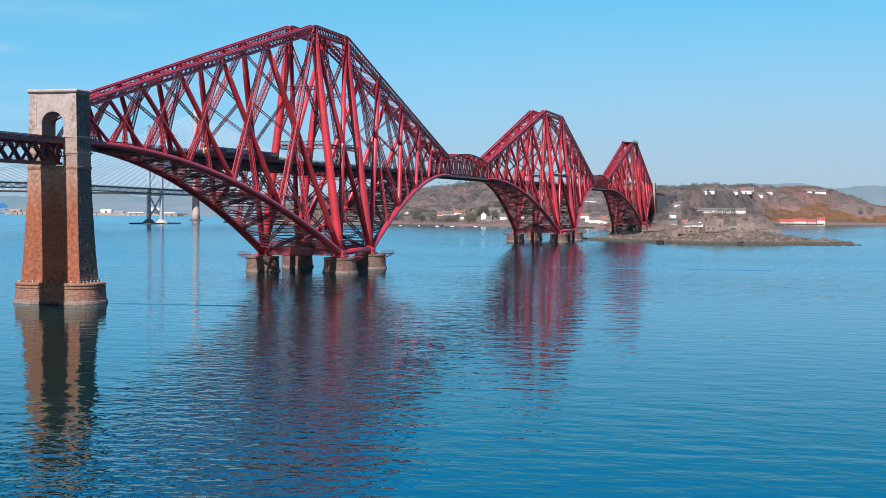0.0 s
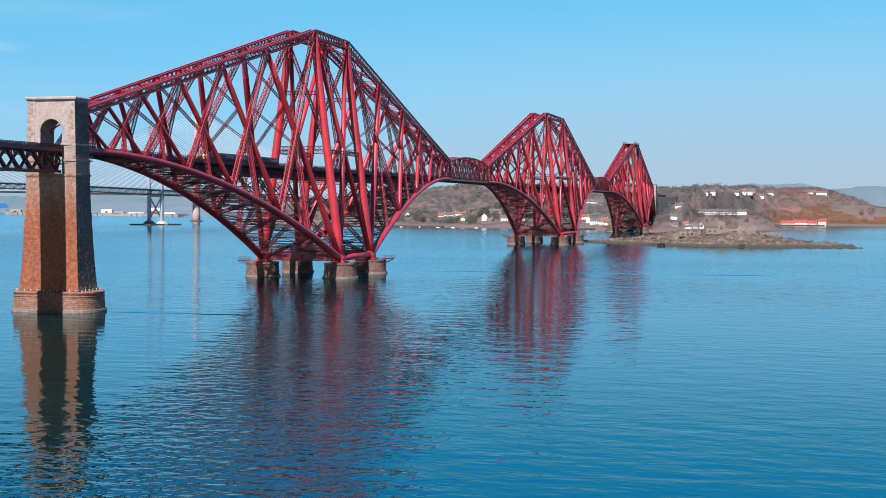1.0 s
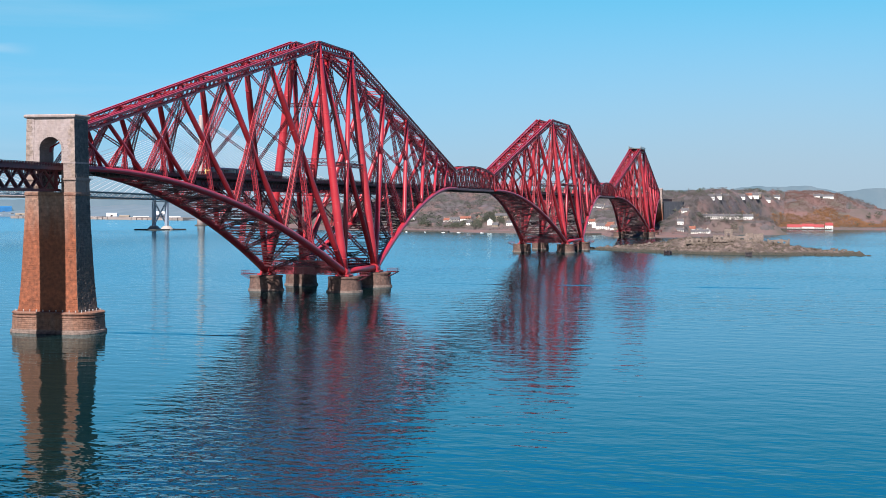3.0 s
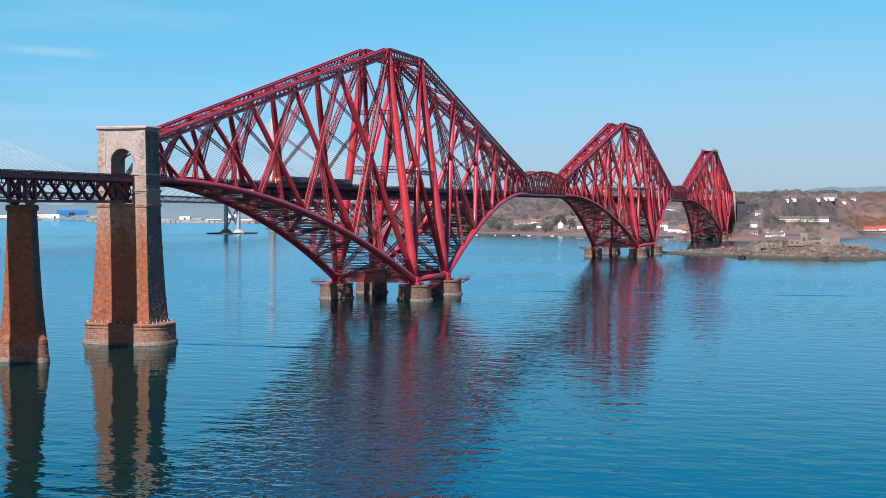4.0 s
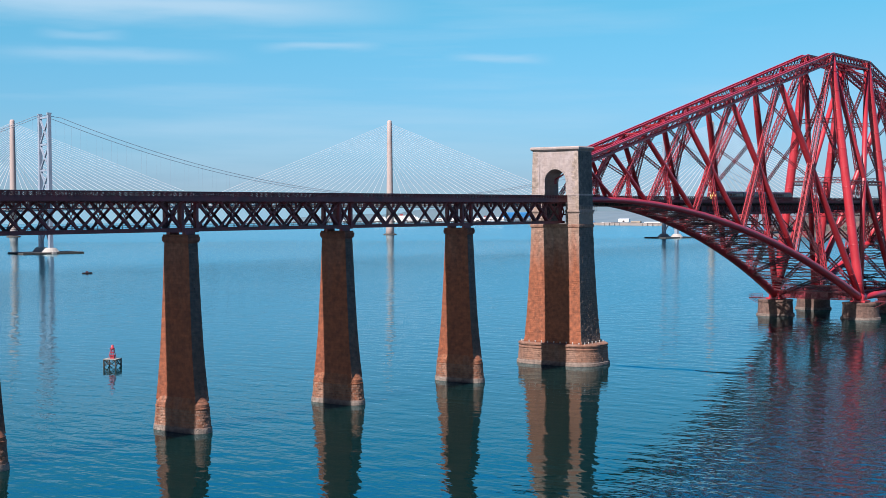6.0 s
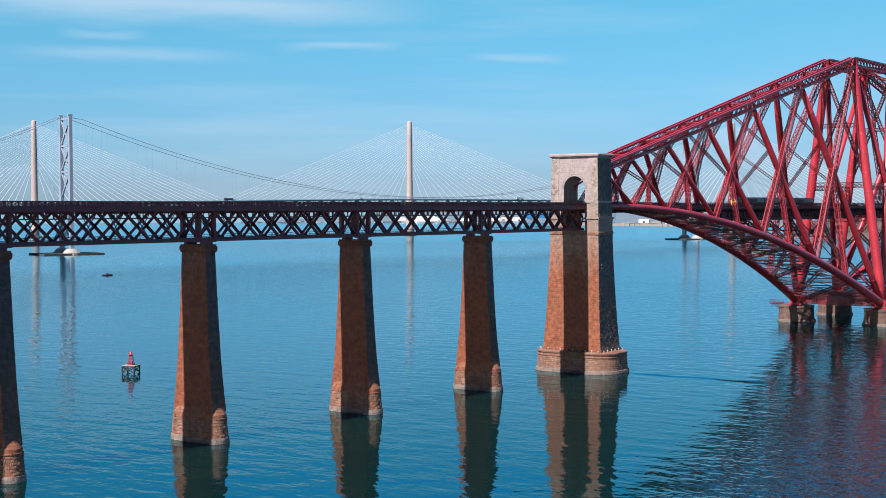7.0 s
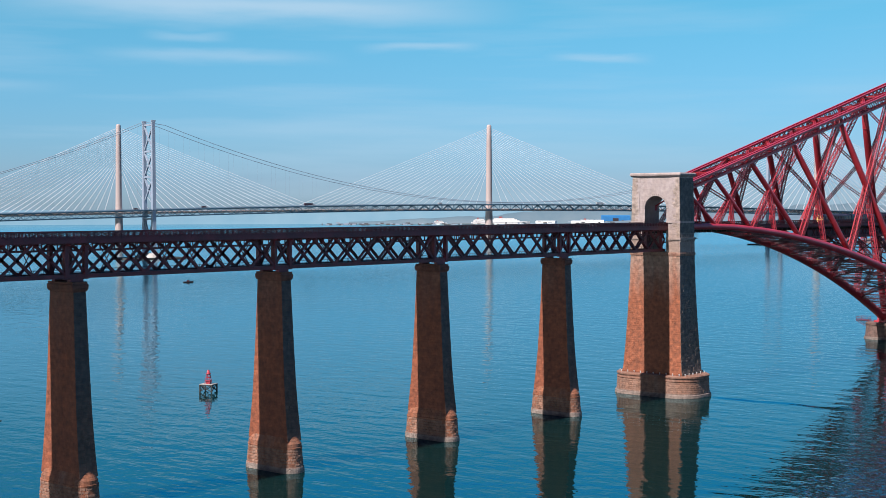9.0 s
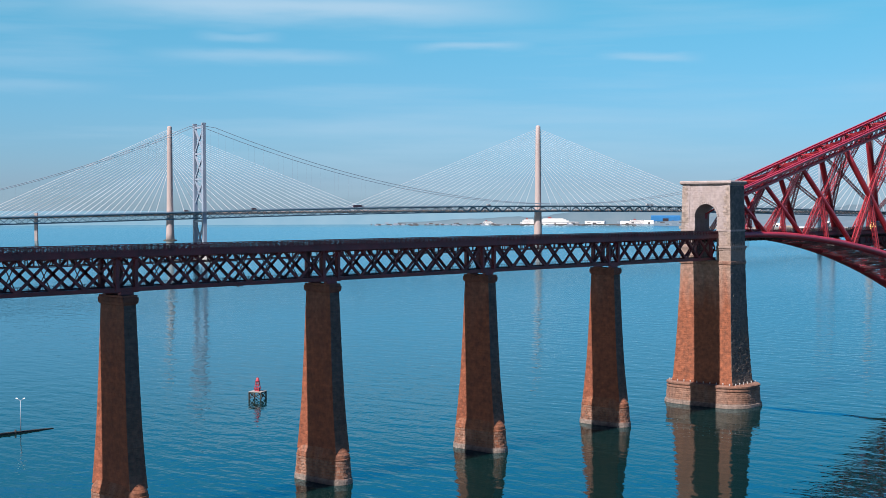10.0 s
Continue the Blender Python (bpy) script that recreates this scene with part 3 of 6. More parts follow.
def tower_shapes(h):
    """The four-column tower between the arms; h: half its length along the railway."""
    out = []
    foot = {(i, s): (i * h, s * 18.7, 8.7) for i in (-1, 1) for s in (-1, 1)}
    head = {(i, s): (i * h, s * 5.6, 110.6) for i in (-1, 1) for s in (-1, 1)}
    for k in foot:
        g = Shape()
        g.tube([lerp(foot[k], head[k], f) for f in (-0.01, 0.1, 0.9, 1.012)], [1.95, 1.95, 1.75, 1.7], 20)
        for f in [0.06 + 0.08 * j for j in range(12)]:
            g.tube([lerp(foot[k], head[k], f - 0.0015), lerp(foot[k], head[k], f + 0.0015)], [1.966 - 0.2 * f] * 2, 20)
        out.append(("column", g, red_paint, "stout round red tower column"))
        g = Shape()
        x, y, z = foot[k]
        g.beam((x - 3.4, y, 7.5), (x + 3.4, y, 7.5), 6.4, 0.7)
        g.beam((x - 2.4, y, 8.1), (x + 2.4, y, 8.1), 4.4, 0.7)
        g.tube([(x - 2.6, y, 9.0), (x + 2.6, y, 9.0)], [2.1, 2.1], 16)
        out.append(("skewback", g, red_paint, ""))
    for s in (-1, 1):
        for i in (-1, 1):
            g = Shape()
            g.tube([lerp(foot[(i, s)], head[(-i, s)], f) for f in (0, 0.5, 1)], [1.15, 1.2, 1.0], 14)
            out.append(("diagonal", g, red_paint, ""))
        g = Shape()
        g.tube([(-h, s * 18.7, 9.2), (h, s * 18.7, 9.2)], [1.45, 1.45], 16)
        out.append(("base_tube", g, red_paint, ""))
        g = Shape()
        g.lattice((-h, s * 5.6, 110.6), (h, s * 5.6, 110.6), 2.6, 3.4, 12, boom=0.6, bar=0.26)
        out.append(("top_chord", g, red_paint, ""))
        g = Shape()
        y = s * (18.7 - 13.1 * (57.5 - 8.7) / 101.9)
        g.lattice((-h - 1, y, 57.5), (h + 1, y, 57.5), 1.4, 1.8, round(h / 0.9), boom=0.28, bar=0.14)
        for q in range(-6, 7):
            g.beam((q * h / 6, y - s * 0.9, 58.4), (q * h / 6, y - s * 0.9, 59.6), 0.08, 0.08, (1, 0, 0))
        g.beam((-h, y - s * 0.9, 59.6), (h, y - s * 0.9, 59.6), 0.1, 0.1)
        out.append(("gallery_girder", g, red_paint, ""))
    for i in (-1, 1):
        g = Shape()
        for z0, z1 in ((12, 44), (60, 106)):
            f0, f1 = (z0 - 8.7) / 101.9, (z1 - 8.7) / 101.9
            for s in (-1, 1):
                a, c = lerp(foot[(i, s)], head[(i, s)], f0), lerp(foot[(i, -s)], head[(i, -s)], f1)
                g.lattice(a, c, 1.3, 1.2, round((Vector(c) - Vector(a)).length / 1.3), up=(1, 0, 0), boom=0.24, bar=0.14)
        for z in (44, 59, 84, 110):
            f = (z - 8.7) / 101.9
            g.lattice(lerp(foot[(i, -1)], head[(i, -1)], f), lerp(foot[(i, 1)], head[(i, 1)], f), 1.2, 1.6, 10, boom=0.26, bar=0.14)
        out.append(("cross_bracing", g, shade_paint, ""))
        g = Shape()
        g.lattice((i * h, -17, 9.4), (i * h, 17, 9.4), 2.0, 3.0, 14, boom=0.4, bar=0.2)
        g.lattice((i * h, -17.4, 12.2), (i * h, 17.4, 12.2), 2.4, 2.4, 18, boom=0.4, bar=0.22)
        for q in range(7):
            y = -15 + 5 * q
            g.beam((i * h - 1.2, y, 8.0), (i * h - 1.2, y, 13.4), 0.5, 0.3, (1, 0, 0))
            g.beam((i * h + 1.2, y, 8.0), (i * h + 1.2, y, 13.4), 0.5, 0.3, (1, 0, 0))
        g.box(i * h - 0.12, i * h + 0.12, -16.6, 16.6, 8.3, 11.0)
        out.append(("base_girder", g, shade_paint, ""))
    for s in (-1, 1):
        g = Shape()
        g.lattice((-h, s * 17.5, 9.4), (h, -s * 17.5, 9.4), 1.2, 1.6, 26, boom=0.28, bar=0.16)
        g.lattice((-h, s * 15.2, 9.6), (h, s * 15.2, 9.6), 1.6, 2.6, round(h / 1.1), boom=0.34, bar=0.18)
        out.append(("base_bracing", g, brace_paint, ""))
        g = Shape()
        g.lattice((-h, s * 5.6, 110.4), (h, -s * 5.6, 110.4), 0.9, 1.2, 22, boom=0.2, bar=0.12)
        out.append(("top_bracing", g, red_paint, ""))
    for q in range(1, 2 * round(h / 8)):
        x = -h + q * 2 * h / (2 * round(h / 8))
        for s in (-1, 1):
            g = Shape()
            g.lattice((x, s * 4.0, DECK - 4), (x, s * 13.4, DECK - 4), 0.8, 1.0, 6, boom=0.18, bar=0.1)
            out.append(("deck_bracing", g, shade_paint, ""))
    out += viaduct_shapes(-h, h)
    return [(nm, g.mesh(nm), mt, lb) for nm, g, mt, lb in out]


arm_parts = arm_shapes()
short_tower, long_tower = tower_shapes(22.1), tower_shapes(40.5)
for cx, half, tower, note in ((0, 22.1, short_tower, "beside the stone portal"), (583, 40.5, long_tower, "beside the rocky island"),
                              (1166, 22.1, short_tower, "at the far wooded shore")):
    cant = thing("bridge_cantilever", "red steel tube and lattice cantilever " + note, "bridge", "bridge cantilevers", at=pose(cx, 0, 0))
    for nm, me, mt, lb in tower:
        part(nm, me, mt, cant, lb)
    for nm, me, mt, lb in arm_parts:
        part(nm, me, mt, cant, lb, pose(half, 0, 0))
        part(nm, me, mt, cant, lb, pose(-half, 0, 0, 0, 0, 180))


def suspended_shapes(length):
    out, n = [], 8
    rise = lambda f: 60.6 + 4.0 * (1 - (2 * f - 1) ** 2)
    for s in (-1, 1):
        g = Shape()
        for k in range(n):
            f0, f1 = k / n, (k + 1) / n
            g.lattice((length * f0, s * 3.9, rise(f0)), (length * f1, s * 3.9, rise(f1)), 0.8, 1.1, 8, boom=0.26, bar=0.13)
        out.append(("top_chord", g, red_paint, "arched red top chord"))
        g = Shape()
        g.beam((0, s * 4.3, 49.6), (length, s * 4.3, 49.6), 0.9, 1.3)
        out.append(("bottom_chord", g, red_paint, ""))
        for k in range(n):
            x0, x1 = length * k / n, length * (k + 1) / n
            g = Shape()
            g.lattice((x0, s * 4.3, 49.6), (x0, s * 3.9, rise(k / n)), 0.7, 0.7, 10, up=(1, 0, 0), boom=0.17, bar=0.08)
            g.lattice((x0, s * 4.3, 49.6), (x1, s * 3.9, rise((k + 1) / n)), 0.65, 0.55, 12, up=(0, 1, 0), boom=0.15, bar=0.08)
            g.lattice((x1, s * 4.3, 49.6), (x0, s * 3.9, rise(k / n)), 0.65, 0.55, 12, up=(0, 1, 0), boom=0.15, bar=0.08)
            out.append(("web_panel", g, red_paint, ""))
    g = Shape()
    for k in range(n):
        x0, x1 = length * k / n, length * (k + 1) / n
        g.beam((x0, -3.9, rise(k / n)), (x0, 3.9, rise(k / n)), 0.5, 0.7)
        for s in (-1, 1):
            g.beam((x0, s * 3.9, rise(k / n)), (x1, -s * 3.9, rise((k + 1) / n)), 0.35, 0.35)
    out.append(("top_bracing", g, red_paint, ""))
    out += viaduct_shapes(0, length, 1)
    return [(nm, g.mesh(nm), mt, lb) for nm, g, mt, lb in out]


susp_len = 583 - 40.5 - ARM - 22.1 - ARM
susp = suspended_shapes(susp_len)
for x0 in (22.1 + ARM, 583 + 40.5 + ARM):
    th = thing("suspended_span", "arched red lattice girder span hung between two cantilevers", "bridge span", "suspended spans", at=pose(x0, 0, 0))
    for nm, me, mt, lb in susp:
        part(nm, me, mt, th, lb)


# ---- granite drums under the tower feet ----
def drum_shape():
    g = Shape()
    prof = [(-6, 8.5), (0.0, 8.3), (0.9, 8.1), (1.0, 7.7), (6.1, 7.3), (6.15, 7.6), (6.9, 7.55), (6.95, 7.1)]
    seg = 40
    v = [(r * math.cos(2 * math.pi * k / seg), r * math.sin(2 * math.pi * k / seg), z) for z, r in prof for k in range(seg)]
    f = [(i * seg + k, i * seg + (k + 1) % seg, (i + 1) * seg + (k + 1) % seg, (i + 1) * seg + k) for i in range(len(prof) - 1) for k in range(seg)]
    f.append(tuple((len(prof) - 1) * seg + k for k in range(seg)))
    g.add(v, f)
    return g.mesh("drum")


def drum_platform(side):
    g = Shape()
    y = side * 7.0
    for x in (-2.5, 0, 2.5):
        g.beam((x, y, 5.2), (x, y + side * 4.2, 7.3), 0.18, 0.18)
        g.beam((x, y - side * 1.5, 7.4), (x, y + side * 4.2, 7.4), 0.18, 0.22)
        g.beam((x, y + side * 4.2, 7.4), (x, y + side * 4.2, 9.0), 0.12, 0.12, (1, 0, 0))
        g.beam((x, y, 7.4), (x, y, 9.0), 0.12, 0.12, (1, 0, 0))
    g.box(-2.8, 2.8, min(y, y + side * 4.2), max(y, y + side * 4.2), 7.52, 7.62)
    for z in (8.2, 9.0):
        g.beam((-2.8, y + side * 4.2, z), (2.8, y + side * 4.2, z), 0.1, 0.1)
        for x in (-2.8, 2.8):
            g.beam((x, y, z), (x, y + side * 4.2, z), 0.1, 0.1)
    return g.mesh("platform")


drum_me, plat = drum_shape(), {s: drum_platform(s) for s in (-1, 1)}
for cx, half in ((0, 22.1), (583, 40.5), (1166, 22.1)):
    for i in (-1, 1):
        for s in (-1, 1):
            d = thing("stone_drum_pier", "round weathered granite pier with coping, standing in water", "bridge pier", "drum piers", at=pose(cx + i * half, s * 18.9, 0))
            part("drum", drum_me, caisson_mat, d)
            part("service_platform", plat[s], dark_paint, d, "small dark red steel service platform")


# ---- stone portal pier at the shore end of the cantilever ----
def block(g, levels, cx=0.0, round_ends=0.0, seg=9):
    """Stacked outlines (z, half x, half y), with quarter-round corners of a share of half x."""
    rings = []
    for z, hx, hy in levels:
        r = hx * round_ends
        ring = []
        for sx, sy, a0 in ((1, 1, 0), (-1, 1, 90), (-1, -1, 180), (1, -1, 270)):
            for k in range(seg if round_ends else 1):
                a = radians(a0 + 90 * k / (seg - 1)) if round_ends else 0
                ring.append((cx + sx * (hx - r) + r * math.cos(a) if round_ends else cx + sx * hx,
                             sy * (hy - r) + r * math.sin(a) if round_ends else sy * hy, z))
        rings.append(ring)
    n = len(rings[0])
    v = [p for r in rings for p in r]
    f = [(i * n + k, i * n + (k + 1) % n, (i + 1) * n + (k + 1) % n, (i + 1) * n + k) for i in range(len(rings) - 1) for k in range(n)]
    f += [tuple(range(n))[::-1], tuple((len(rings) - 1) * n + k for k in range(n))]
    g.add(v, f)


def rock_facing(levels, seed, course=0.62, proud=1.0, along=0, edge=None):
    """Rock-faced stones in courses, proud of the two faces of a shaft of (z, half x, half y) levels that look along x (0) or y (1)."""
    rng, g = random.Random(seed), Shape()
    zs, xs, ys = zip(*levels)
    z = zs[0] + 0.12
    while z + course < zs[-1]:
        hx, hy = float(np.interp(z, zs, xs)), float(np.interp(z, zs, ys))
        hx2, hy2 = float(np.interp(z + course, zs, xs)), float(np.interp(z + course, zs, ys))
        for axis, s in ((along, -1), (along, 1)):
            half, half2 = (hy, hy2) if axis == 0 else (hx, hx2)
            out, out2 = (hx, hx2) if axis == 0 else (hy, hy2)
            u = -half
            while u < half - 0.1:
                w = min(rng.uniform(0.8, 1.7), half - u)
                if half - u - w < 0.5:
                    w = half - u
                if edge and abs(u + w / 2) < half - edge:
                    u += w
                    continue
                p = rng.choice((0.02, 0.03, 0.035, 0.045, 0.07)) * rng.uniform(0.7, 1.2) * proud
                m, k = 0.0, half2 / half
                a = [(u + m, 0, -0.005), (u + w - m, 0, -0.005), (u + w - m, course, -0.005), (u + m, course, -0.005)]
                q = 0.05
                a += [(u + m + q, 0.01 + q, p), (u + w - m - q, 0.01 + q, p * rng.uniform(0.6, 1.3)), (u + w - m - q, course - 0.01 - q, p), (u + m + q, course - 0.01 - q, p * rng.uniform(0.6, 1.3))]
                v = []
                for e, h, d in a:
                    f = h / course
                    o = s * (out + (out2 - out) * f + d)
                    e = e * (1 + (k - 1) * f)
                    v.append((o, e, z + h) if axis == 0 else (e, o, z + h))
                quads = [(4, 5, 6, 7), (0, 1, 5, 4), (1, 2, 6, 5), (2, 3, 7, 6), (3, 0, 4, 7)]
                flip = (axis == 0) == (s < 0)
                g.add(v, [t[::-1] for t in quads] if flip else quads)
                u += w
        z += course
    return g


def ring_facing(levels, z0, z1, seed, cx=0.0, round_ends=0.98, course=0.6, proud=1.0):
    """Rock-faced stones in courses round a plinth of (z, half x, half y) levels with rounded ends."""
    rng, g = random.Random(seed), Shape()
    zs, xs, ys = zip(*levels)

    def walk_round(z):
        hx, hy = float(np.interp(z, zs, xs)), float(np.interp(z, zs, ys))
        r, pts = hx * round_ends, []
        for sx, sy, a0 in ((1, 1, 0), (-1, 1, 90), (-1, -1, 180), (1, -1, 270)):
            for k in range(10):
                a = radians(a0 + 10 * k)
                pts.append(Vector((cx + sx * (hx - r) + r * math.cos(a), sy * (hy - r) + r * math.sin(a), z)))
        pts.append(pts[0])
        lengths = [0.0]
        for p, q in zip(pts, pts[1:]):
            lengths.append(lengths[-1] + (q - p).length)
        return pts, lengths

    def at(path, f, out):
        pts, lengths = path
        s = f * lengths[-1]
        k = min(len(pts) - 2, max(i for i in range(len(lengths)) if lengths[i] <= s + 1e-9))
        while lengths[k + 1] - lengths[k] < 1e-6 and k < len(pts) - 2:
            k += 1
        d = pts[k + 1] - pts[k]
        p = pts[k].lerp(pts[k + 1], min(1.0, (s - lengths[k]) / max(1e-6, lengths[k + 1] - lengths[k])))
        return p + Vector((d.y, -d.x, 0)).normalized() * out if d.length > 1e-6 else p

    z = z0
    while z + course <= z1 + 1e-6:
        low, high = walk_round(z + 0.015), walk_round(z + course - 0.015)
        inner, upper = walk_round(z + 0.11), walk_round(z + course - 0.11)
        f, total = 0.0, low[1][-1]
        while f < 1 - 0.2 / total:
            w = min(rng.uniform(0.8, 1.6) / total, 1 - f)
            m, q = 0.015 / total, 0.1 / total
            p = rng.uniform(0.03, 0.10) * proud
            v = [at(low, f + m, -0.02), at(low, f + w - m, -0.02), at(high, f + w - m, -0.02), at(high, f + m, -0.02),
                 at(inner, f + q, p), at(inner, f + w - q, p * rng.uniform(0.6, 1.3)), at(upper, f + w - q, p), at(upper, f + q, p * rng.uniform(0.6, 1.3))]
            g.add(v, [(4, 5, 6, 7), (0, 1, 5, 4), (1, 2, 6, 5), (2, 3, 7, 6), (3, 0, 4, 7)])
            f += w
        z += course
    return g


def portal_head():
    """Upper part: two legs joined by a round arch, open along the railway."""
    g = Shape()
    R, spring, z0, z1 = 3.7, 55.3, 42.4, 64.6
    seg = 16
    arch = [(R, z0)] + [(R * math.cos(math.pi * k / seg), spring + R * math.sin(math.pi * k / seg)) for k in range(seg + 1)] + [(-R, z0)]

    def half(z):
        return 8.4 - 0.52 * (z - z0) / (z1 - z0), 4.06 - 0.22 * (z - z0) / (z1 - z0)
    for sx in (-1, 1):
        # face with the arch cut out: quads from the arch line to the outer edge
        inner = [(sx * half(z)[1], y, z) for y, z in arch]
        outer = []
        for k, (y, z) in enumerate(arch):
            if k == 0 or k == len(arch) - 1:
                outer.append((sx * half(z0)[1], math.copysign(half(z0)[0], y), z0))
            elif abs(y) > R * 0.75:
                zz = spring + (z - spring) * (z1 - spring) / R
                outer.append((sx * half(zz)[1], math.copysign(half(zz)[0], y), zz))
            else:
                outer.append((sx * half(z1)[1], y * half(z1)[0] / (R * 0.75), z1))
        for q in range(len(outer)):
            x, y, z = outer[q]
            if 0 < q < len(outer) - 1 and abs(abs(y) - half(z)[0]) < 0.01 and z > spring + R * 0.55:
                outer[q] = (sx * half(z1)[1], math.copysign(half(z1)[0], y), z1)
        n = len(arch)
        faces = [(k, k + 1, n + k + 1, n + k) if sx > 0 else (n + k, n + k + 1, k + 1, k) for k in range(n - 1)]
        g.add(inner + outer, faces)
    # soffit of the arch
    n = len(arch)
    g.add([(-half(z)[1], y, z) for y, z in arch] + [(half(z)[1], y, z) for y, z in arch], [(k, n + k, n + k + 1, k + 1) for k in range(n - 1)])
    for s in (-1, 1):
        a, b, c, d = half(z0)[0], half(z0)[1], half(z1)[0], half(z1)[1]
        q = [(-b, s * a, z0), (b, s * a, z0), (d, s * c, z1), (-d, s * c, z1)]
        g.add(q, [(0, 1, 2, 3) if s < 0 else (3, 2, 1, 0)])
    g.add([(-d, -c, z1), (d, -c, z1), (d, c, z1), (-d, c, z1)], [(0, 1, 2, 3)])
    # corner pilasters stand a little proud
    for sx in (-1, 1):
        for s in (-1, 1):
            block_levels = [(z, 0.9, 1.3) for z in (z0, z1)]
            for (z, hx, hy), (zz, hx2, hy2) in zip(block_levels[:1], block_levels[1:]):
                xa, ya = sx * (half(z)[1] - hx + 0.12), s * (half(z)[0] - hy + 0.12)
                xb, yb = sx * (half(zz)[1] - hx + 0.12), s * (half(zz)[0] - hy + 0.12)
                g.add([(xa + i * hx, ya + j * hy, z) for i, j in ((-1, -1), (1, -1), (1, 1), (-1, 1))]
                      + [(xb + i * hx, yb + j * hy, zz) for i, j in ((-1, -1), (1, -1), (1, 1), (-1, 1))],
                      [(0, 1, 5, 4), (1, 2, 6, 5), (2, 3, 7, 6), (3, 0, 4, 7)])
    return g


def portal_pier(at):
    th = thing("portal_pier", "tall stone portal pier, grey arched head on brown-stained tapering shaft", "bridge pier", at=at)
    g = Shape()
    block(g, [(-5, 9.1, 14.6), (0.3, 8.9, 14.4), (0.9, 8.8, 14.3), (1.0, 8.5, 13.9), (4.7, 8.35, 13.65), (4.8, 8.5, 13.8), (5.1, 8.5, 13.8), (5.2, 8.35, 13.65), (5.7, 8.3, 13.6), (5.8, 8.55, 13.85), (6.2, 8.55, 13.85), (6.5, 8.1, 13.4)], 0.4, 0.8, 14)
    part("plinth", g, plinth_mat, th, "rounded stone plinth with a coping")
    tagged(part("rock_facing", ring_facing([(1.0, 8.5, 13.9), (4.7, 8.35, 13.65)], 1.05, 4.66, 31, 0.4, 0.8), plinth_stone, th), "rough brown stones round the plinth", kind="stuff")
    g = Shape()
    levels = [(6.5, 5.82, 10.3), (8, 5.66, 10.0), (11, 5.5, 9.75), (15, 5.25, 9.48), (23.5, 4.83, 9.05), (33, 4.42, 8.68), (41.4, 4.18, 8.42)]
    block(g, levels)
    part("shaft", g, granite_low, th)
    post = Shape()
    post.beam((0, 0, 0), (0, 0, 0.45), 0.18, 0.18, (1, 0, 0))
    post.beam((0, 0, 0.45), (0, 0, 0.65), 0.32, 0.32, (1, 0, 0), 0.2, 0.2)
    me = post.mesh("marker_post")
    for s in (-1, 1):
        for k in range(10):
            part("marker_post", me, white_post, th, "small white-topped post on the plinth ledge" if s < 0 and k == 0 else "", pose(s * 6.7, -9.9 + 2.2 * k, 6.45))
        for k in range(6):
            part("marker_post", me, white_post, th, "", pose(-5.5 + 2.2 * k, s * 11.2, 6.45))
    tagged(part("rock_facing", rock_facing(levels, 4), stone_mat, th), "rust-stained rock-faced stones in courses", kind="stuff")
    tagged(part("rock_facing", rock_facing(levels, 14, 0.62, 2.0, 1), grey_stone, th), "grey rock-faced stones in courses", kind="stuff")
    g = Shape()
    block(g, [(41.4, 4.4, 8.64), (42.0, 4.45, 8.7), (42.4, 4.25, 8.55)])
    part("string_course", g, granite_low, th)
    part("head", portal_head(), granite_top, th, "pale grey ashlar head with a round arch")
    upper = [(46.75, 4.14, 8.42), (64.5, 3.97, 8.02)]
    tagged(part("rock_facing", rock_facing(upper, 24, 0.6, 0.9, 0, 1.75), quoin_stone, th), "rough quoin stones at the corners of the head", kind="stuff")
    tagged(part("rock_facing", rock_facing(upper, 25, 0.6, 1.0, 1), grey_stone, th), "grey rock-faced stones in courses", kind="stuff")
    for sx in (-1, 1):
        g = Shape()
        for k in range(19):
            a0, a1 = math.pi * (k + 0.06) / 19, math.pi * (k + 0.94) / 19
            v = [(sx * x, r * math.cos(a), 55.3 + r * math.sin(a)) for x in (3.8, 4.04) for r, a in ((3.72, a0), (4.35, a0), (4.35, a1), (3.72, a1))]
            g.add(v, [(3, 2, 1, 0), (4, 5, 6, 7), (0, 1, 5, 4), (1, 2, 6, 5), (2, 3, 7, 6), (3, 0, 4, 7)])
        part("arch_ring", g, granite_top, th, "ring of pale arch stones")
    for s in (-1, 1):
        g = Shape()
        y0, y1 = sorted((s * 3.72, s * 8.75))
        g.box(-4.45, 4.45, y0, y1, 46.1, 46.7)
        g.box(-4.2, 4.2, *sorted((s * 3.72, s * 8.52)), 45.6, 46.09)
        for k in range(9):
            x = -3.9 + 0.975 * k
            g.box(x - 0.25, x + 0.25, *sorted((s * 8.53, s * 8.66)), 45.5, 46.09)
        part("string_course", g, granite_top, th)
        g = Shape()
        g.box(-4.2, 4.2, *sorted((s * 3.72, s * 8.5)), 51.0, 51.5)
        part("string_course", g, granite_top, th)
    g = Shape()
    block(g, [(64.6, 4.1, 8.2), (65.0, 4.5, 8.65), (65.45, 4.55, 8.7), (65.8, 4.3, 8.45)])
    part("cornice", g, granite_top, th, "projecting stone cornice")
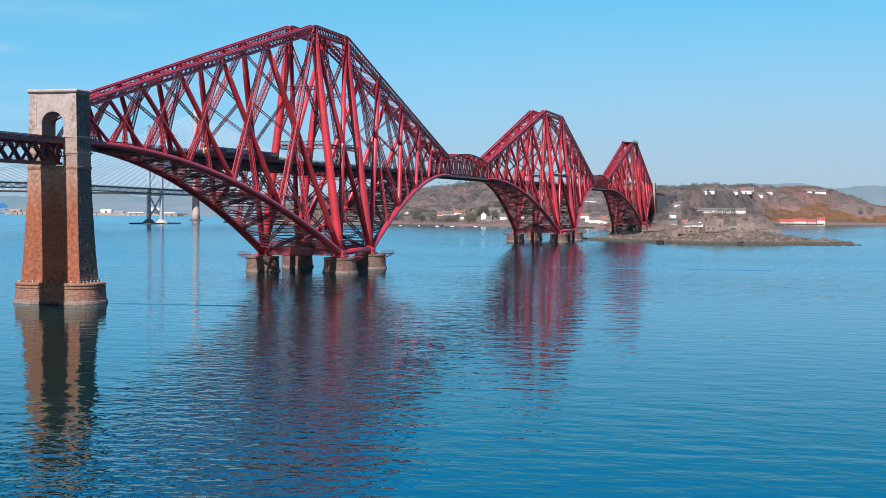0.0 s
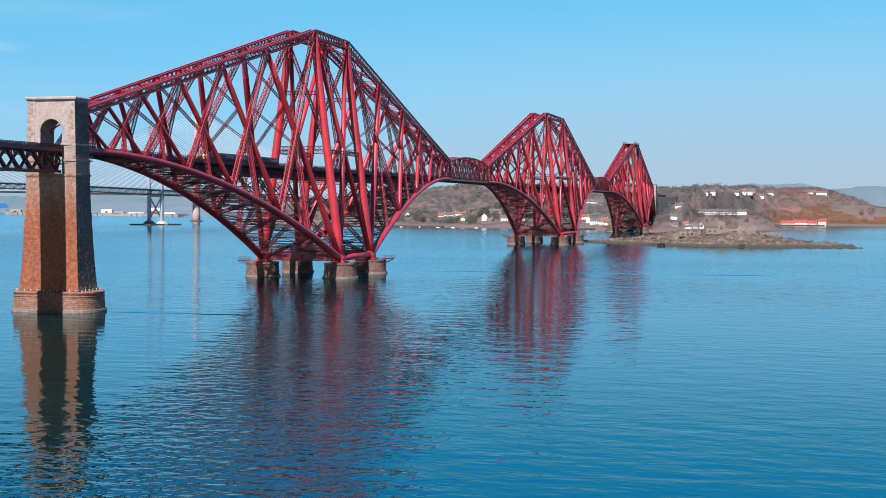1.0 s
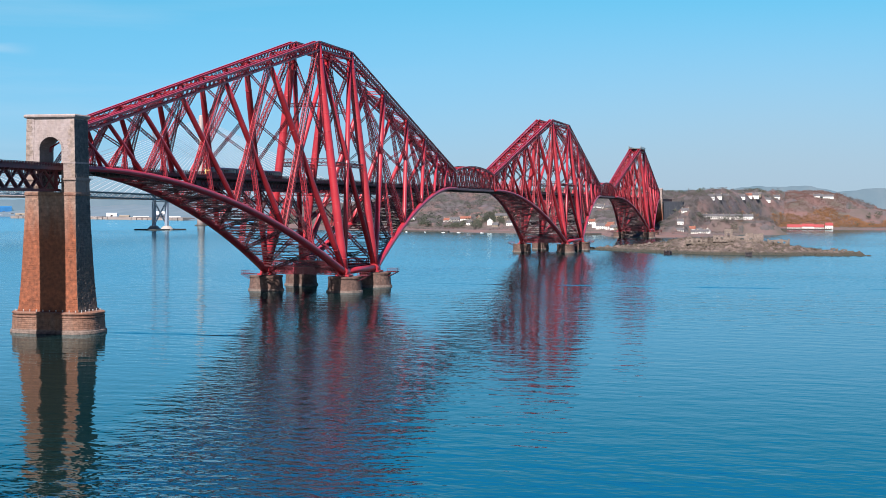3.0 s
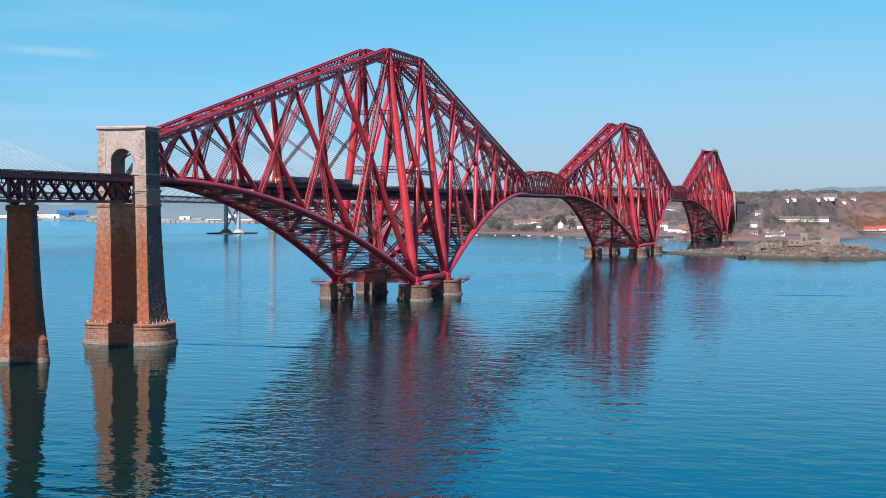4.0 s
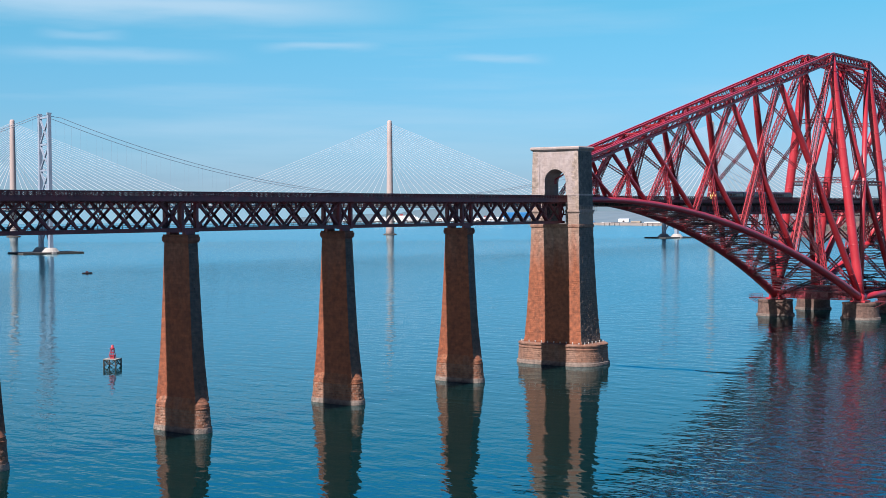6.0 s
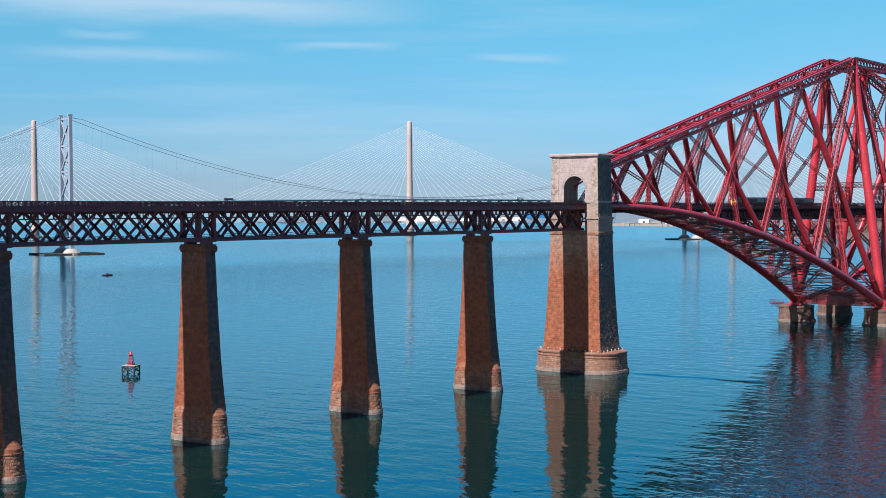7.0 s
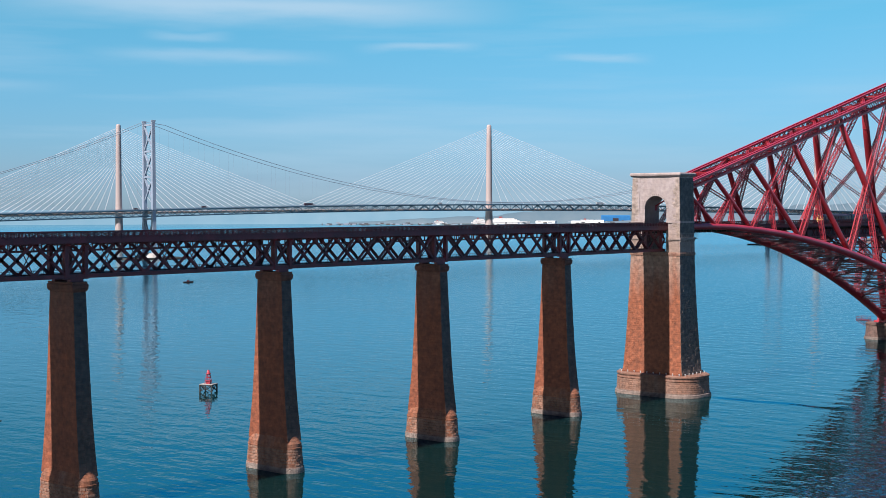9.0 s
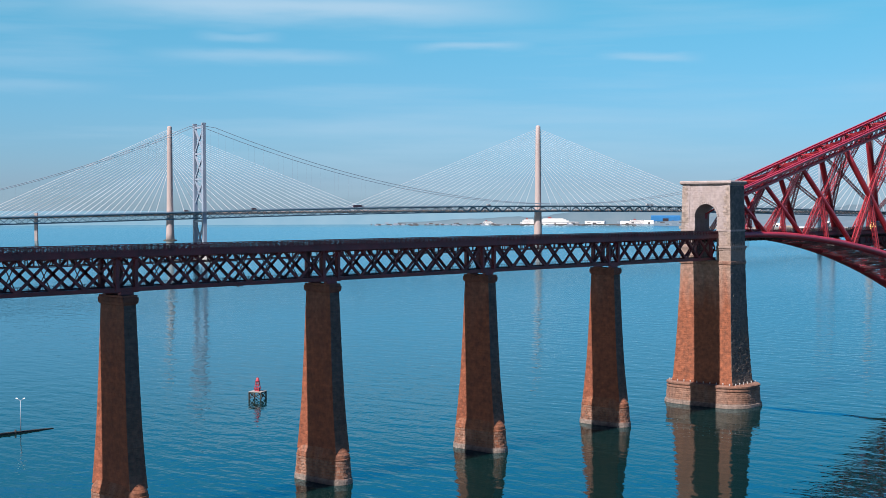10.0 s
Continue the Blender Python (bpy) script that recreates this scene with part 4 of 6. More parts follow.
    for s in (-1, 1):
        g = Shape()
        y = s * 8.76
        for x in [-4 + q for q in range(9)]:
            g.beam((x, y, 46.75), (x, y, 47.9), 0.06, 0.06, (1, 0, 0))
        g.beam((-4.2, y, 47.9), (5.6, y, 47.9), 0.07, 0.07)
        for x in (4.6, 5.6):
            g.beam((x, y, 46.3), (x, y, 47.9), 0.08, 0.08, (1, 0, 0))
        g.beam((4.4, y - s * 0.5, 46.3), (5.7, y - s * 0.5, 46.3), 1.0, 0.1)
        part("gallery_rail", g, steel_grey, th, "thin grey steel gallery rail")
    return th


portal_pier(pose(-231.65, 0, 0))


# ---- approach viaduct: stone piers and lattice girder spans ----
def approach_pier(at):
    th = thing("viaduct_pier", "tapering brown-stained granite viaduct pier on a rounded plinth", "bridge pier", "approach viaduct piers", at=at)
    g = Shape()
    block(g, [(-5, 2.95, 7.85), (0.5, 2.9, 7.75), (1.2, 2.85, 7.65), (1.25, 2.7, 7.45), (5.0, 2.6, 7.1), (5.05, 2.7, 7.2), (5.3, 2.7, 7.2), (5.35, 2.58, 7.05), (6.0, 2.55, 7.0), (6.3, 2.4, 6.8), (7.5, 1.95, 5.95)], 0, 0.98)
    part("plinth", g, granite_wet, th, "rounded tide-washed plinth")
    tagged(part("rock_facing", ring_facing([(1.25, 2.7, 7.45), (5.0, 2.6, 7.1)], 1.35, 4.96, 33), plinth_stone, th), "rough tan stones round the plinth", kind="stuff")
    g = Shape()
    levels = [(6.5, 2.0, 6.05), (10, 1.88, 5.62), (14, 1.79, 5.2), (18, 1.71, 4.84), (28, 1.53, 4.26), (36, 1.41, 3.9), (40.3, 1.35, 3.68)]
    block(g, levels)
    part("shaft", g, granite_rust, th)
    tagged(part("rock_facing", rock_facing(levels, 5, 0.62, 0.45), rust_mat, th), "rough rust-stained rock-faced stones in courses", kind="stuff")
    tagged(part("rock_facing", rock_facing(levels, 15, 0.62, 1.5, 1), dark_stone, th), "rough grey rock-faced stones in courses", kind="stuff")
    g = Shape()
    block(g, [(40.3, 1.55, 3.8), (40.7, 1.72, 4.0), (41.5, 1.75, 4.05), (41.6, 1.6, 3.85), (42.0, 1.6, 3.85)])
    part("cap", g, granite_rust, th, "stone cap")
    for y in (-2.45, 2.45):
        g = Shape()
        g.beam((-1.4, y, 42.32), (1.4, y, 42.32), 1.0, 0.64)
        g.beam((-2.6, y, 42.55), (2.6, y, 42.55), 0.7, 0.18)
        part("bearing", g, dark_paint, th, "steel bearing")
    return th


SPAN, FIRST = 51.0, -234.6


def approach_span():
    """One span of the approach viaduct, from x = 0 back to x = -SPAN."""
    th = thing("viaduct_span", "dark red double-lattice girder railway span with parapets", "bridge span", "approach viaduct spans")
    L, n, zb, zt, top = SPAN, 7, 43.1, 49.1, 49.75
    e = 2.1
    p = (L - 2 * e) / n
    for s in (-1, 1):
        g = Shape()
        y = s * 2.45
        # plated chords with proud flanges
        for z, h in ((zb - 0.1, 0.7), (zt + 0.15, 0.5)):
            g.beam((-L + 0.02, y, z), (-0.02, y, z), 0.72, h)
            for q in (-1, 1):
                g.beam((-L + 0.02, y, z + q * h / 2), (-0.02, y, z + q * h / 2), 0.95, 0.07)
        g.beam((-L + 0.02, y, 47.65), (-0.02, y, 47.65), 0.2, 0.2)
        for k in range(n):
            xa, xb = -e - p * k, -e - p * (k + 1)
            for q in (-0.22, 0.22):
                g.beam((xa, y + q, zb + 0.1), (xb, y + q, zt), 0.48, 0.14, (0, 1, 0))
                g.beam((xa, y + q * 0.4, zt), (xb, y + q * 0.4, zb + 0.1), 0.48, 0.14, (0, 1, 0))
                # gusset plates at the feet and the crossing
                g.beam((xa - 0.75, y + q, zb + 0.42), (xa + 0.75, y + q, zb + 0.42), 0.08, 0.5)
                g.beam(((xa + xb) / 2 - 0.3, y + q, (zb + zt) / 2), ((xa + xb) / 2 + 0.3, y + q, (zb + zt) / 2), 0.14, 0.6)
            g.beam(((xa + xb) / 2, y, 47.65), ((xa + xb) / 2, y, zt), 0.22, 0.22, (1, 0, 0))
            for q in (0.25, 0.75):
                g.beam((xa + (xb - xa) * q, y, 48.0), (xa + (xb - xa) * q, y, zt), 0.16, 0.16, (1, 0, 0))
        for x, xj in ((-e, -0.03), (-L + e, -L + 0.03)):
            g.beam((x, y, zb - 0.3), (x, y, zt + 0.2), 0.95, 0.7, (1, 0, 0))
            g.beam((x, y, zb + 0.2), (xj, y, (zb + zt) / 2), 0.46, 0.3, (0, 1, 0))
            g.beam((x, y, zt), (xj, y, (zb + zt) / 2), 0.46, 0.3, (0, 1, 0))
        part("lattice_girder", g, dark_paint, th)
    frame_bars, laterals = Shape(), Shape()
    frame_bars.beam((0, -2.4, zb), (0, 2.4, zb), 0.3, 0.35)
    frame_bars.beam((0, -4.0, 48.85), (0, 4.0, 48.85), 0.3, 0.5)
    frame_bars.beam((0, -2.4, zb + 0.1), (0, 2.4, zt - 0.4), 0.14, 0.14, (1, 0, 0))
    frame_bars.beam((0, 2.4, zb + 0.1), (0, -2.4, zt - 0.4), 0.14, 0.14, (1, 0, 0))
    step = (L - 3.6) / n
    laterals.beam((0, -2.4, zb), (-step, 2.4, zb), 0.16, 0.16)
    laterals.beam((0, 2.4, zb), (-step, -2.4, zb), 0.16, 0.16)
    frame_mesh, lateral_mesh = frame_bars.mesh("cross_frame"), laterals.mesh("lateral_brace")
    for k in range(n + 1):
        part("cross_frame", frame_mesh, dark_paint, th, at=pose(-1.8 - step * k, 0, 0))
        if k < n:
            part("lateral_brace", lateral_mesh, dark_paint, th, at=pose(-1.8 - step * k, 0, 0))
    g = Shape()
    g.box(-L + 0.02, -0.02, -4.1, 4.1, 49.15, top)
    for y in (-0.75 - 1.7, 0.75 - 1.7, -0.75 + 1.7, 0.75 + 1.7):
        g.box(-L, 0, y - 0.07, y + 0.07, top + 0.002, top + 0.17)
    part("railway_deck", g, track_mat, th, "dark railway deck with rails")
    for s in (-1, 1):
        g = Shape()
        y = s * 4.2
        g.beam((-L, y, 51.05), (0, y, 51.05), 0.2, 0.16)
        g.beam((-L, y, top + 0.2), (0, y, top + 0.2), 0.08, 0.4)
        g.beam((-L, y, 49.4), (0, y, 49.4), 0.25, 0.72)
        m = 34
        for k in range(m):
            x, x2 = -L * k / m, -L * (k + 1) / m
            g.beam((x, y, top - 0.3), (x, y, 51.05), 0.2, 0.2, (1, 0, 0))
            for q in (0.2, 0.4, 0.6, 0.8):
                g.beam((x + (x2 - x) * q, y, top), (x + (x2 - x) * q, y, 51.0), 0.05, 0.09, (1, 0, 0))
            g.beam((x, y, top + 0.35), (x2, y, 51.0), 0.06, 0.2, (0, 1, 0))
            g.beam((x2, y, top + 0.35), (x, y, 51.0), 0.06, 0.2, (0, 1, 0))
            g.beam((x, s * 2.7, 48.7), (x, y, 49.1), 0.12, 0.16, (1, 0, 0))
        part("parapet", g, dark_paint, th, "lattice parapet")
        g = Shape()
        y = s * 1.2
        for z in (0.55, 1.0):
            g.beam((-L, y, zb + z), (0, y, zb + z), 0.05, 0.06)
        for k in range(25):
            g.beam((-L * k / 24, y, zb), (-L * k / 24, y, zb + 1.0), 0.06, 0.06, (1, 0, 0))
        part("gangway_rail", g, dark_paint, th, "thin inspection gangway rail")
    g = Shape()
    g.box(-L + 0.1, -0.1, -1.2, 1.2, zb - 0.06, zb + 0.02)
    part("gangway", g, dark_paint, th)
    return th


span0 = approach_span()
span0.matrix_world = pose(FIRST, 0, 0)
for k in range(1, 7):
    copy_thing(span0, pose(FIRST - SPAN * k, 0, 0))
for k in range(1, 8):
    if k == 1:
        pier0 = approach_pier(pose(FIRST - SPAN, 0, 0))
    else:
        copy_thing(pier0, pose(FIRST - SPAN * k, 0, 0))
# short lead from the first cantilever through the portal to the viaduct
lead = thing("portal_deck", "dark railway deck passing through the stone portal", "bridge span", at=pose(0, 0, 0))
for nm, g, mt, lb in viaduct_shapes(FIRST, -22.1 - ARM, FIRST + 1):
    part(nm, g, mt, lead, lb)


# ---- far land ----
SHORE_Y = [-1400, -600, -350, -165, -150, -110, -70, -40, 30, 60, 250, 370, 600, 720, 770]
SHORE_X = [2300, 1960, 1915, 1885, 1600, 1290, 1190, 1152, 1150, 1285, 1350, 1398, 1470, 1500, 1900]

HILL_Y = [-1400, -600, -350, -260, -200, -160, -131, -100, -75, -50, 30, 60]
HILL_X = [2300, 1960, 1900, 1885, 1880, 1870, 1780, 1540, 1300, 1152, 1150, 1285]


def smooth(v):
    v = min(1.0, max(0.0, v))
    return v * v * (3 - 2 * v)


def wave(x, y):
    return (math.sin(x * 0.011 + y * 0.017) + 0.6 * math.sin(x * 0.023 - y * 0.031 + 1) + 0.4 * math.sin(x * 0.06 + y * 0.05 + 2)
            + 0.25 * math.sin(x * 0.13 - y * 0.11))


def land_height(x, y):
    d = x - float(np.interp(y, SHORE_Y, SHORE_X))
    d += (5 * math.sin(y * 0.07) + 3 * math.sin(y * 0.19 + 1)) * smooth((80 - d) / 80)
    amp = float(np.interp(y, [-1400, -600, -350, -310, -270, -215, -150, -60, 0, 100, 250, 400, 720], [22, 24, 30, 43, 60, 63, 65, 60, 56, 57, 62, 62, 30]))
    rise = float(np.interp(y, [-350, -215, -100, 100, 400], [150, 140, 320, 340, 380]))
    amp *= 1 - 0.82 * math.exp(-((y + 2) / 34) ** 2) * smooth((1600 - x) / 140)
    inland = x - float(np.interp(y, HILL_Y, HILL_X))
    h = -3 + 6 * smooth((d + 6) / 14) + amp * smooth((min(d, inland) - 32) / rise) * smooth(d / 70) * (0.9 + 0.1 * wave(x, y)) + 0.5 * wave(x * 3, y * 3) * smooth(d / 40)
    # level ground of the terrace, falling to the bay as a bluff
    w = smooth((44 - abs(x - 1432)) / 32) * (smooth((58 - abs(y + 97)) / 22) if y > -97 else smooth((y + 190 + 3 * math.sin(x * 0.2)) / 40))
    return h + (21.4 - h) * w


def grid(name, x0, x1, y0, y1, step, fn, mat, soft=True):
    xs, ys = np.arange(x0, x1 + 1, step), np.arange(y0, y1 + 1, step)
    g = Shape()
    v = [(x, y, fn(x, y)) for y in ys for x in xs]
    n = len(xs)
    f = [(j * n + i, j * n + i + 1, (j + 1) * n + i + 1, (j + 1) * n + i) for j in range(len(ys) - 1) for i in range(n - 1)
         if max(v[j * n + i][2], v[j * n + i + 1][2], v[(j + 1) * n + i + 1][2], v[(j + 1) * n + i][2]) > -2.6]
    g.add(v, f, soft)
    return part(name, g, mat)


def heath_material(name, tones, scale):
    m = material(name, tones[0], 0.95, 0, tones[1], scale, 6, 0.6, scale * 6)
    n, l = m.node_tree.nodes, m.node_tree.links
    b = n["Principled BSDF"]
    base = b.inputs["Base Color"].links[0].from_socket
    g = n.new("ShaderNodeNewGeometry")
    t = n.new("ShaderNodeTexNoise")
    t.inputs["Scale"].default_value, t.inputs["Detail"].default_value = scale * 0.6, 7
    mp = n.new("ShaderNodeMapping")
    mp.inputs["Location"].default_value = (31, 7, 3)
    l.new(g.outputs["Position"], mp.inputs[0])
    l.new(mp.outputs[0], t.inputs["Vector"])
    r = n.new("ShaderNodeMapRange")
    r.inputs[1].default_value, r.inputs[2].default_value = 0.5, 0.6
    l.new(t.outputs["Fac"], r.inputs[0])
    x = n.new("ShaderNodeMix")
    x.data_type = "RGBA"
    x.inputs["B"].default_value = (*tones[2], 1)
    l.new(r.outputs[0], x.inputs["Factor"])
    l.new(base, x.inputs["A"])
    l.new(x.outputs["Result"], b.inputs["Base Color"])
    return m


# heath and twig tones are lightened towards mauve-grey to hold some haze
land_mat = heath_material("winter heath and scrub", ((0.20, 0.14, 0.135), (0.145, 0.12, 0.095), (0.115, 0.066, 0.06)), 0.03)
rock_mat = heath_material("tide-stained island rock", ((0.29, 0.215, 0.19), (0.085, 0.072, 0.046), (0.06, 0.045, 0.038)), 0.2)
wood_mat = material("bare winter twigs", (0.172, 0.146, 0.158), 0.95, 0, (0.115, 0.108, 0.10), 0.012, 4)
gorse_mat = material("orange bracken and gorse", (0.38, 0.17, 0.06), 0.95, 0, (0.22, 0.125, 0.065), 0.02, 4)
heather_mat = material("reddish heather", (0.24, 0.125, 0.11), 0.95, 0, (0.17, 0.10, 0.085), 0.02, 4)
ever_mat = material("evergreen foliage", (0.085, 0.10, 0.06), 0.9, 0, (0.06, 0.075, 0.055), 0.05, 4)
tagged(grid("ground", 1110, 2900, -1400, 800, 13, land_height, land_mat), "brown wooded headland with scrub and low bluffs", "headland", kind="structure")


# the houses of the village and the ridge: place, width, eaves, wall, roof, label, turn
HOUSES = (
    (1560, 415, 9, 6, "white", "slate", "small white gabled house under the woods", 0), (1520, 334, 16, 7, "white", "slate", "large white house with a grey slate roof", 80),
    (1510, 314, 17, 7, "white", "tile", "white house with an orange tiled roof", 95), (1504, 291, 12, 6, "cream", "tile", "stone house with a tiled gable", 20),
    (1464, 264, 12, 8, "white", "slate", "tall white house near the shore", 15), (1518, 257, 22, 5, "cream", "slate", "long stone terrace with slate roof", 90),
    (1450, 228, 11, 5, "white", "slate", "white cottage near the shore", 85), (1539, 112, 10, 5, "white", "slate", "white villa on the hillside", 90),
    (1538, 101, 10, 5, "white", "slate", "white villa among hillside trees", 90), (1531, 89, 14, 5, "cream", "slate", "stone terrace on the hillside", 90),
    (1383, 79, 13, 6, "white", "slate", "white harbour house with slate roof", 90), (1372, 64, 12, 6, "white", "tile", "white harbour house with tiled roof", 70),
    (1312, 44, 11, 6, "cream", "slate", "stone house by the bridge foot", 90), (1435, 102, 13, 6, "white", "tile", "white house above the harbour", 100),
    (1482, 322, 10, 5, "cream", "slate", "grey stone cottage near the shore", 95), (1478, 300, 9, 5, "white", "slate", "white cottage behind the quay", 90),
    (1530, 350, 10, 5, "white", "tile", "white house with a tiled roof under the woods", 85), (1400, 90, 9, 6, "white", "slate", "narrow white harbour house", 0),
    (1395, 66, 10, 6, "cream", "tile", "stone harbour house with tiled roof", 90), (1350, 55, 9, 6, "white", "slate", "white house beside the bridge", 80),
    (1444, 250, 9, 4, "cream", "slate", "low stone boathouse by the shore", 90), (1446, 200, 9, 5, "white", "slate", "white cottage at the village end", 90),
    (1536, -65, 13, 6, "white", "slate", "white villa on the hilltop", 90), (1594, -73, 12, 6, "white", "slate", "white hilltop house among trees", 90),
    (1740, -75, 12, 6, "cream", "slate", "stone house on the ridge", 90), (1900, -106, 12, 7, "white", "tile", "white house with a tiled roof on the ridge", 90),
    (1830, -98.5, 10, 6, "white", "slate", "white house among bare trees", 90), (1943, -115, 14, 7, "white", "slate", "white house above the bay", 90),
    (1998, -135, 12, 6, "white", "slate", "white cottage above the bay", 90), (1975, -121, 9, 6, "cream", "slate", "stone cottage above the bay", 90),
    (2055, -152, 10, 6, "white", "slate", "small white house on the far ridge", 90), (1376, -43, 10, 4, "white", "slate", "white villa on the lower slope", 90),
    (1316, -66, 10, 4, "white", "slate", "low white house by the viaduct", 90), (2072, -227, 14, 6, "white", "slate", "white house on the far ridge", 90),
    (2072, -243, 20, 6, "white", "slate", "long white house on the far ridge", 90),
    (1296, -44, 9, 5, "white", "slate", "white cottage at the bridge foot", 90), (1300, -58, 12, 5, "white", "tile", "white cottage row by the water", 90),
    (1306, -80, 9, 5, "white", "slate", "white gabled cottage by the water", 0))


def clear_of_houses(x, y):
    """Gardens: open ground round a house and on the side that looks to the water."""
    return not any(hx - (26 if hx < 1480 else 9) < x < hx + 7 and abs(y - hy) < hw * 0.6 + 3 for hx, hy, hw, *_ in HOUSES) and not (1421 < x < 1436 and -146 < y < -58) \
        and not (1390 < x < 1450 and -40 < y < 12)


def clump(g, x, y, z, r, h, n, rng, trunk=True):
    """A crown of many small leaf clumps round a stem."""
    if trunk:
        g.beam((x, y, z - 0.5), (x, y, z + h * 0.6), 0.4, 0.4, (1, 0, 0), 0.15, 0.15)
    for _ in range(n):
        a, q = rng.uniform(0, 6.283), math.sqrt(rng.random())
        zz = rng.uniform(0.25 if trunk else 0.0, 1)
        w = r * q * (1.15 - 0.75 * abs(zz - 0.5))
        c = Vector((x + w * math.cos(a), y + w * math.sin(a), z + h * zz))
        s = rng.uniform(0.13, 0.27) * r
        p = [c + Vector((rng.uniform(-s, s), rng.uniform(-s, s), rng.uniform(-s, s))) for _ in range(4)]
        g.add(p, [(0, 1, 2), (0, 2, 3)])


def scatter(name, count, area, size, leaves, keep, mat, label, category, trunk=True, seed=1):
    rng, g, done = random.Random(seed), Shape(), 0
    for _ in range(count * 6):
        if done >= count:
            break
        x, y = rng.uniform(*area[:2]), rng.uniform(*area[2:])
        z = land_height(x, y)
        if not keep(x, y, z) or not clear_of_houses(x, y):
            continue
        r = rng.uniform(*size)
        clump(g, x, y, z, r, r * rng.uniform(1.5, 2.3) if trunk else r * 0.8, leaves, rng, trunk)
        done += 1
    return tagged(part(name, g, mat), label, category, kind="stuff")


def wooded(x, y, z):
    return z > 7 and (wave(x * 0.8 + 50, y * 0.8) > -0.9) and not (y < -130 and z < 38 and x > 1480) and y > -420 and not (-300 < y < -165 and wave(x * 0.6, y * 0.6 + 40) > -0.4) and not (1416 < x < 1450 and -150 < y < -50)


# leaf clumps take the light as one soft crown
for m in (wood_mat, gorse_mat, heather_mat, ever_mat):
    n, l = m.node_tree.nodes, m.node_tree.links
    gn, vs, va, vn = n.new("ShaderNodeNewGeometry"), n.new("ShaderNodeVectorMath"), n.new("ShaderNodeVectorMath"), n.new("ShaderNodeVectorMath")
    vs.operation, va.operation, vn.operation = "SCALE", "ADD", "NORMALIZE"
    vs.inputs["Scale"].default_value = 0.25
    va.inputs[1].default_value = (-0.45, 0.0, 0.75)
    l.new(gn.outputs["Normal"], vs.inputs[0])
    l.new(vs.outputs[0], va.inputs[0])
    l.new(va.outputs[0], vn.inputs[0])
    l.new(vn.outputs[0], n["Principled BSDF"].inputs["Normal"])


def canopy(x, y):
    """Top of the close-grown wood, bumped by single crowns."""
    z = land_height(x, y)
    if not wooded(x, y, z) or not clear_of_houses(x, y):
        return -5.0 if z < 3 else z - 1.5
    return z + 3.4 + 2.6 * noise.noise((x * 0.11, y * 0.13, 2)) + 2.0 * noise.noise((x * 0.27, y * 0.3, 7)) + 2.0 * noise.noise((x * 0.02, y * 0.02, 4))


# canopy tones likewise include a little painted haze
wood_top = heath_material("close winter twigs", ((0.165, 0.135, 0.15), (0.074, 0.08, 0.066), (0.095, 0.062, 0.058)), 0.05)
tagged(grid("woodland", 1180, 2360, -420, 740, 3.2, canopy, wood_top), "grey-brown leafless winter woodland on the slopes", "woodland", kind="stuff")
scatter("bare_trees", 9000, (1180, 2350, -420, 740), (2.6, 4.6), 30, wooded, wood_mat, "bare brown winter trees covering the headland", "woodland", seed=3)
scatter("evergreen_trees", 420, (1180, 2250, -420, 740), (3.2, 6.0), 60, lambda x, y, z: z > 4.5 and wave(x * 0.5, y * 0.5 + 90) > 0.3, ever_mat,
        "dark evergreen trees among the winter woods", "woodland", seed=5)
scatter("ridge_trees", 300, (1480, 2050, -215, 60), (2.2, 4.4), 70, lambda x, y, z: z > 50 and wave(x * 1.7 + 9, y * 2.3) > -0.25, ever_mat,
        "dark mixed trees along the ridge", "woodland", seed=23)
scatter("slope_trees", 1500, (1240, 1760, -205, 30), (2.0, 3.8), 34, lambda x, y, z: 9 < z < 62, wood_mat,
        "bare grey-brown trees on the steep slope above the island", "woodland", seed=31)
scatter("village_trees", 160, (1400, 1560, 190, 420), (3.0, 5.2), 80, lambda x, y, z: 4 < z < 40 and wave(x * 2.1, y * 2.3 + 30) > 0.1, ever_mat,
        "dark garden trees among the village houses", "woodland", seed=29)
scatter("bracken", 8000, (1500, 2100, -480, -100), (1.8, 3.6), 18, lambda x, y, z: 4 < z < 27 + 7 * wave(x * 1.3, y * 2.1) and wave(x * 0.7, y * 0.9 + 20) > -1.3, gorse_mat,
        "orange bracken and gorse on the slope", "scrub", False, seed=7)
scatter("gorse_patches", 420, (1240, 1900, -190, 40), (1.6, 3.4), 16, lambda x, y, z: 6 < z < 50 and wave(x * 1.1, y * 1.4 + 70) > 0.7, gorse_mat,
        "scattered orange gorse bushes on the slopes", "scrub", False, seed=17)
scatter("heather", 5000, (1850, 2300, -480, -140), (1.6, 3.2), 14, lambda x, y, z: 30 < z and wave(x * 0.6, y * 0.6 + 40) > -0.6, heather_mat,
        "reddish-brown heather on the upper slope", "scrub", False, seed=8)
scatter("hill_scrub", 11000, (1150, 2000, -420, 420), (1.2, 2.6), 11, lambda x, y, z: z > 3.2, wood_mat, "grey-brown scrub and bramble over the slopes", "scrub", False, seed=13)
scatter("shore_scrub", 900, (1150, 1520, -160, 380), (1.4, 2.8), 12, lambda x, y, z: 3 < z < 22, land_mat, "brown scrub along the shore", "scrub", False, seed=9)

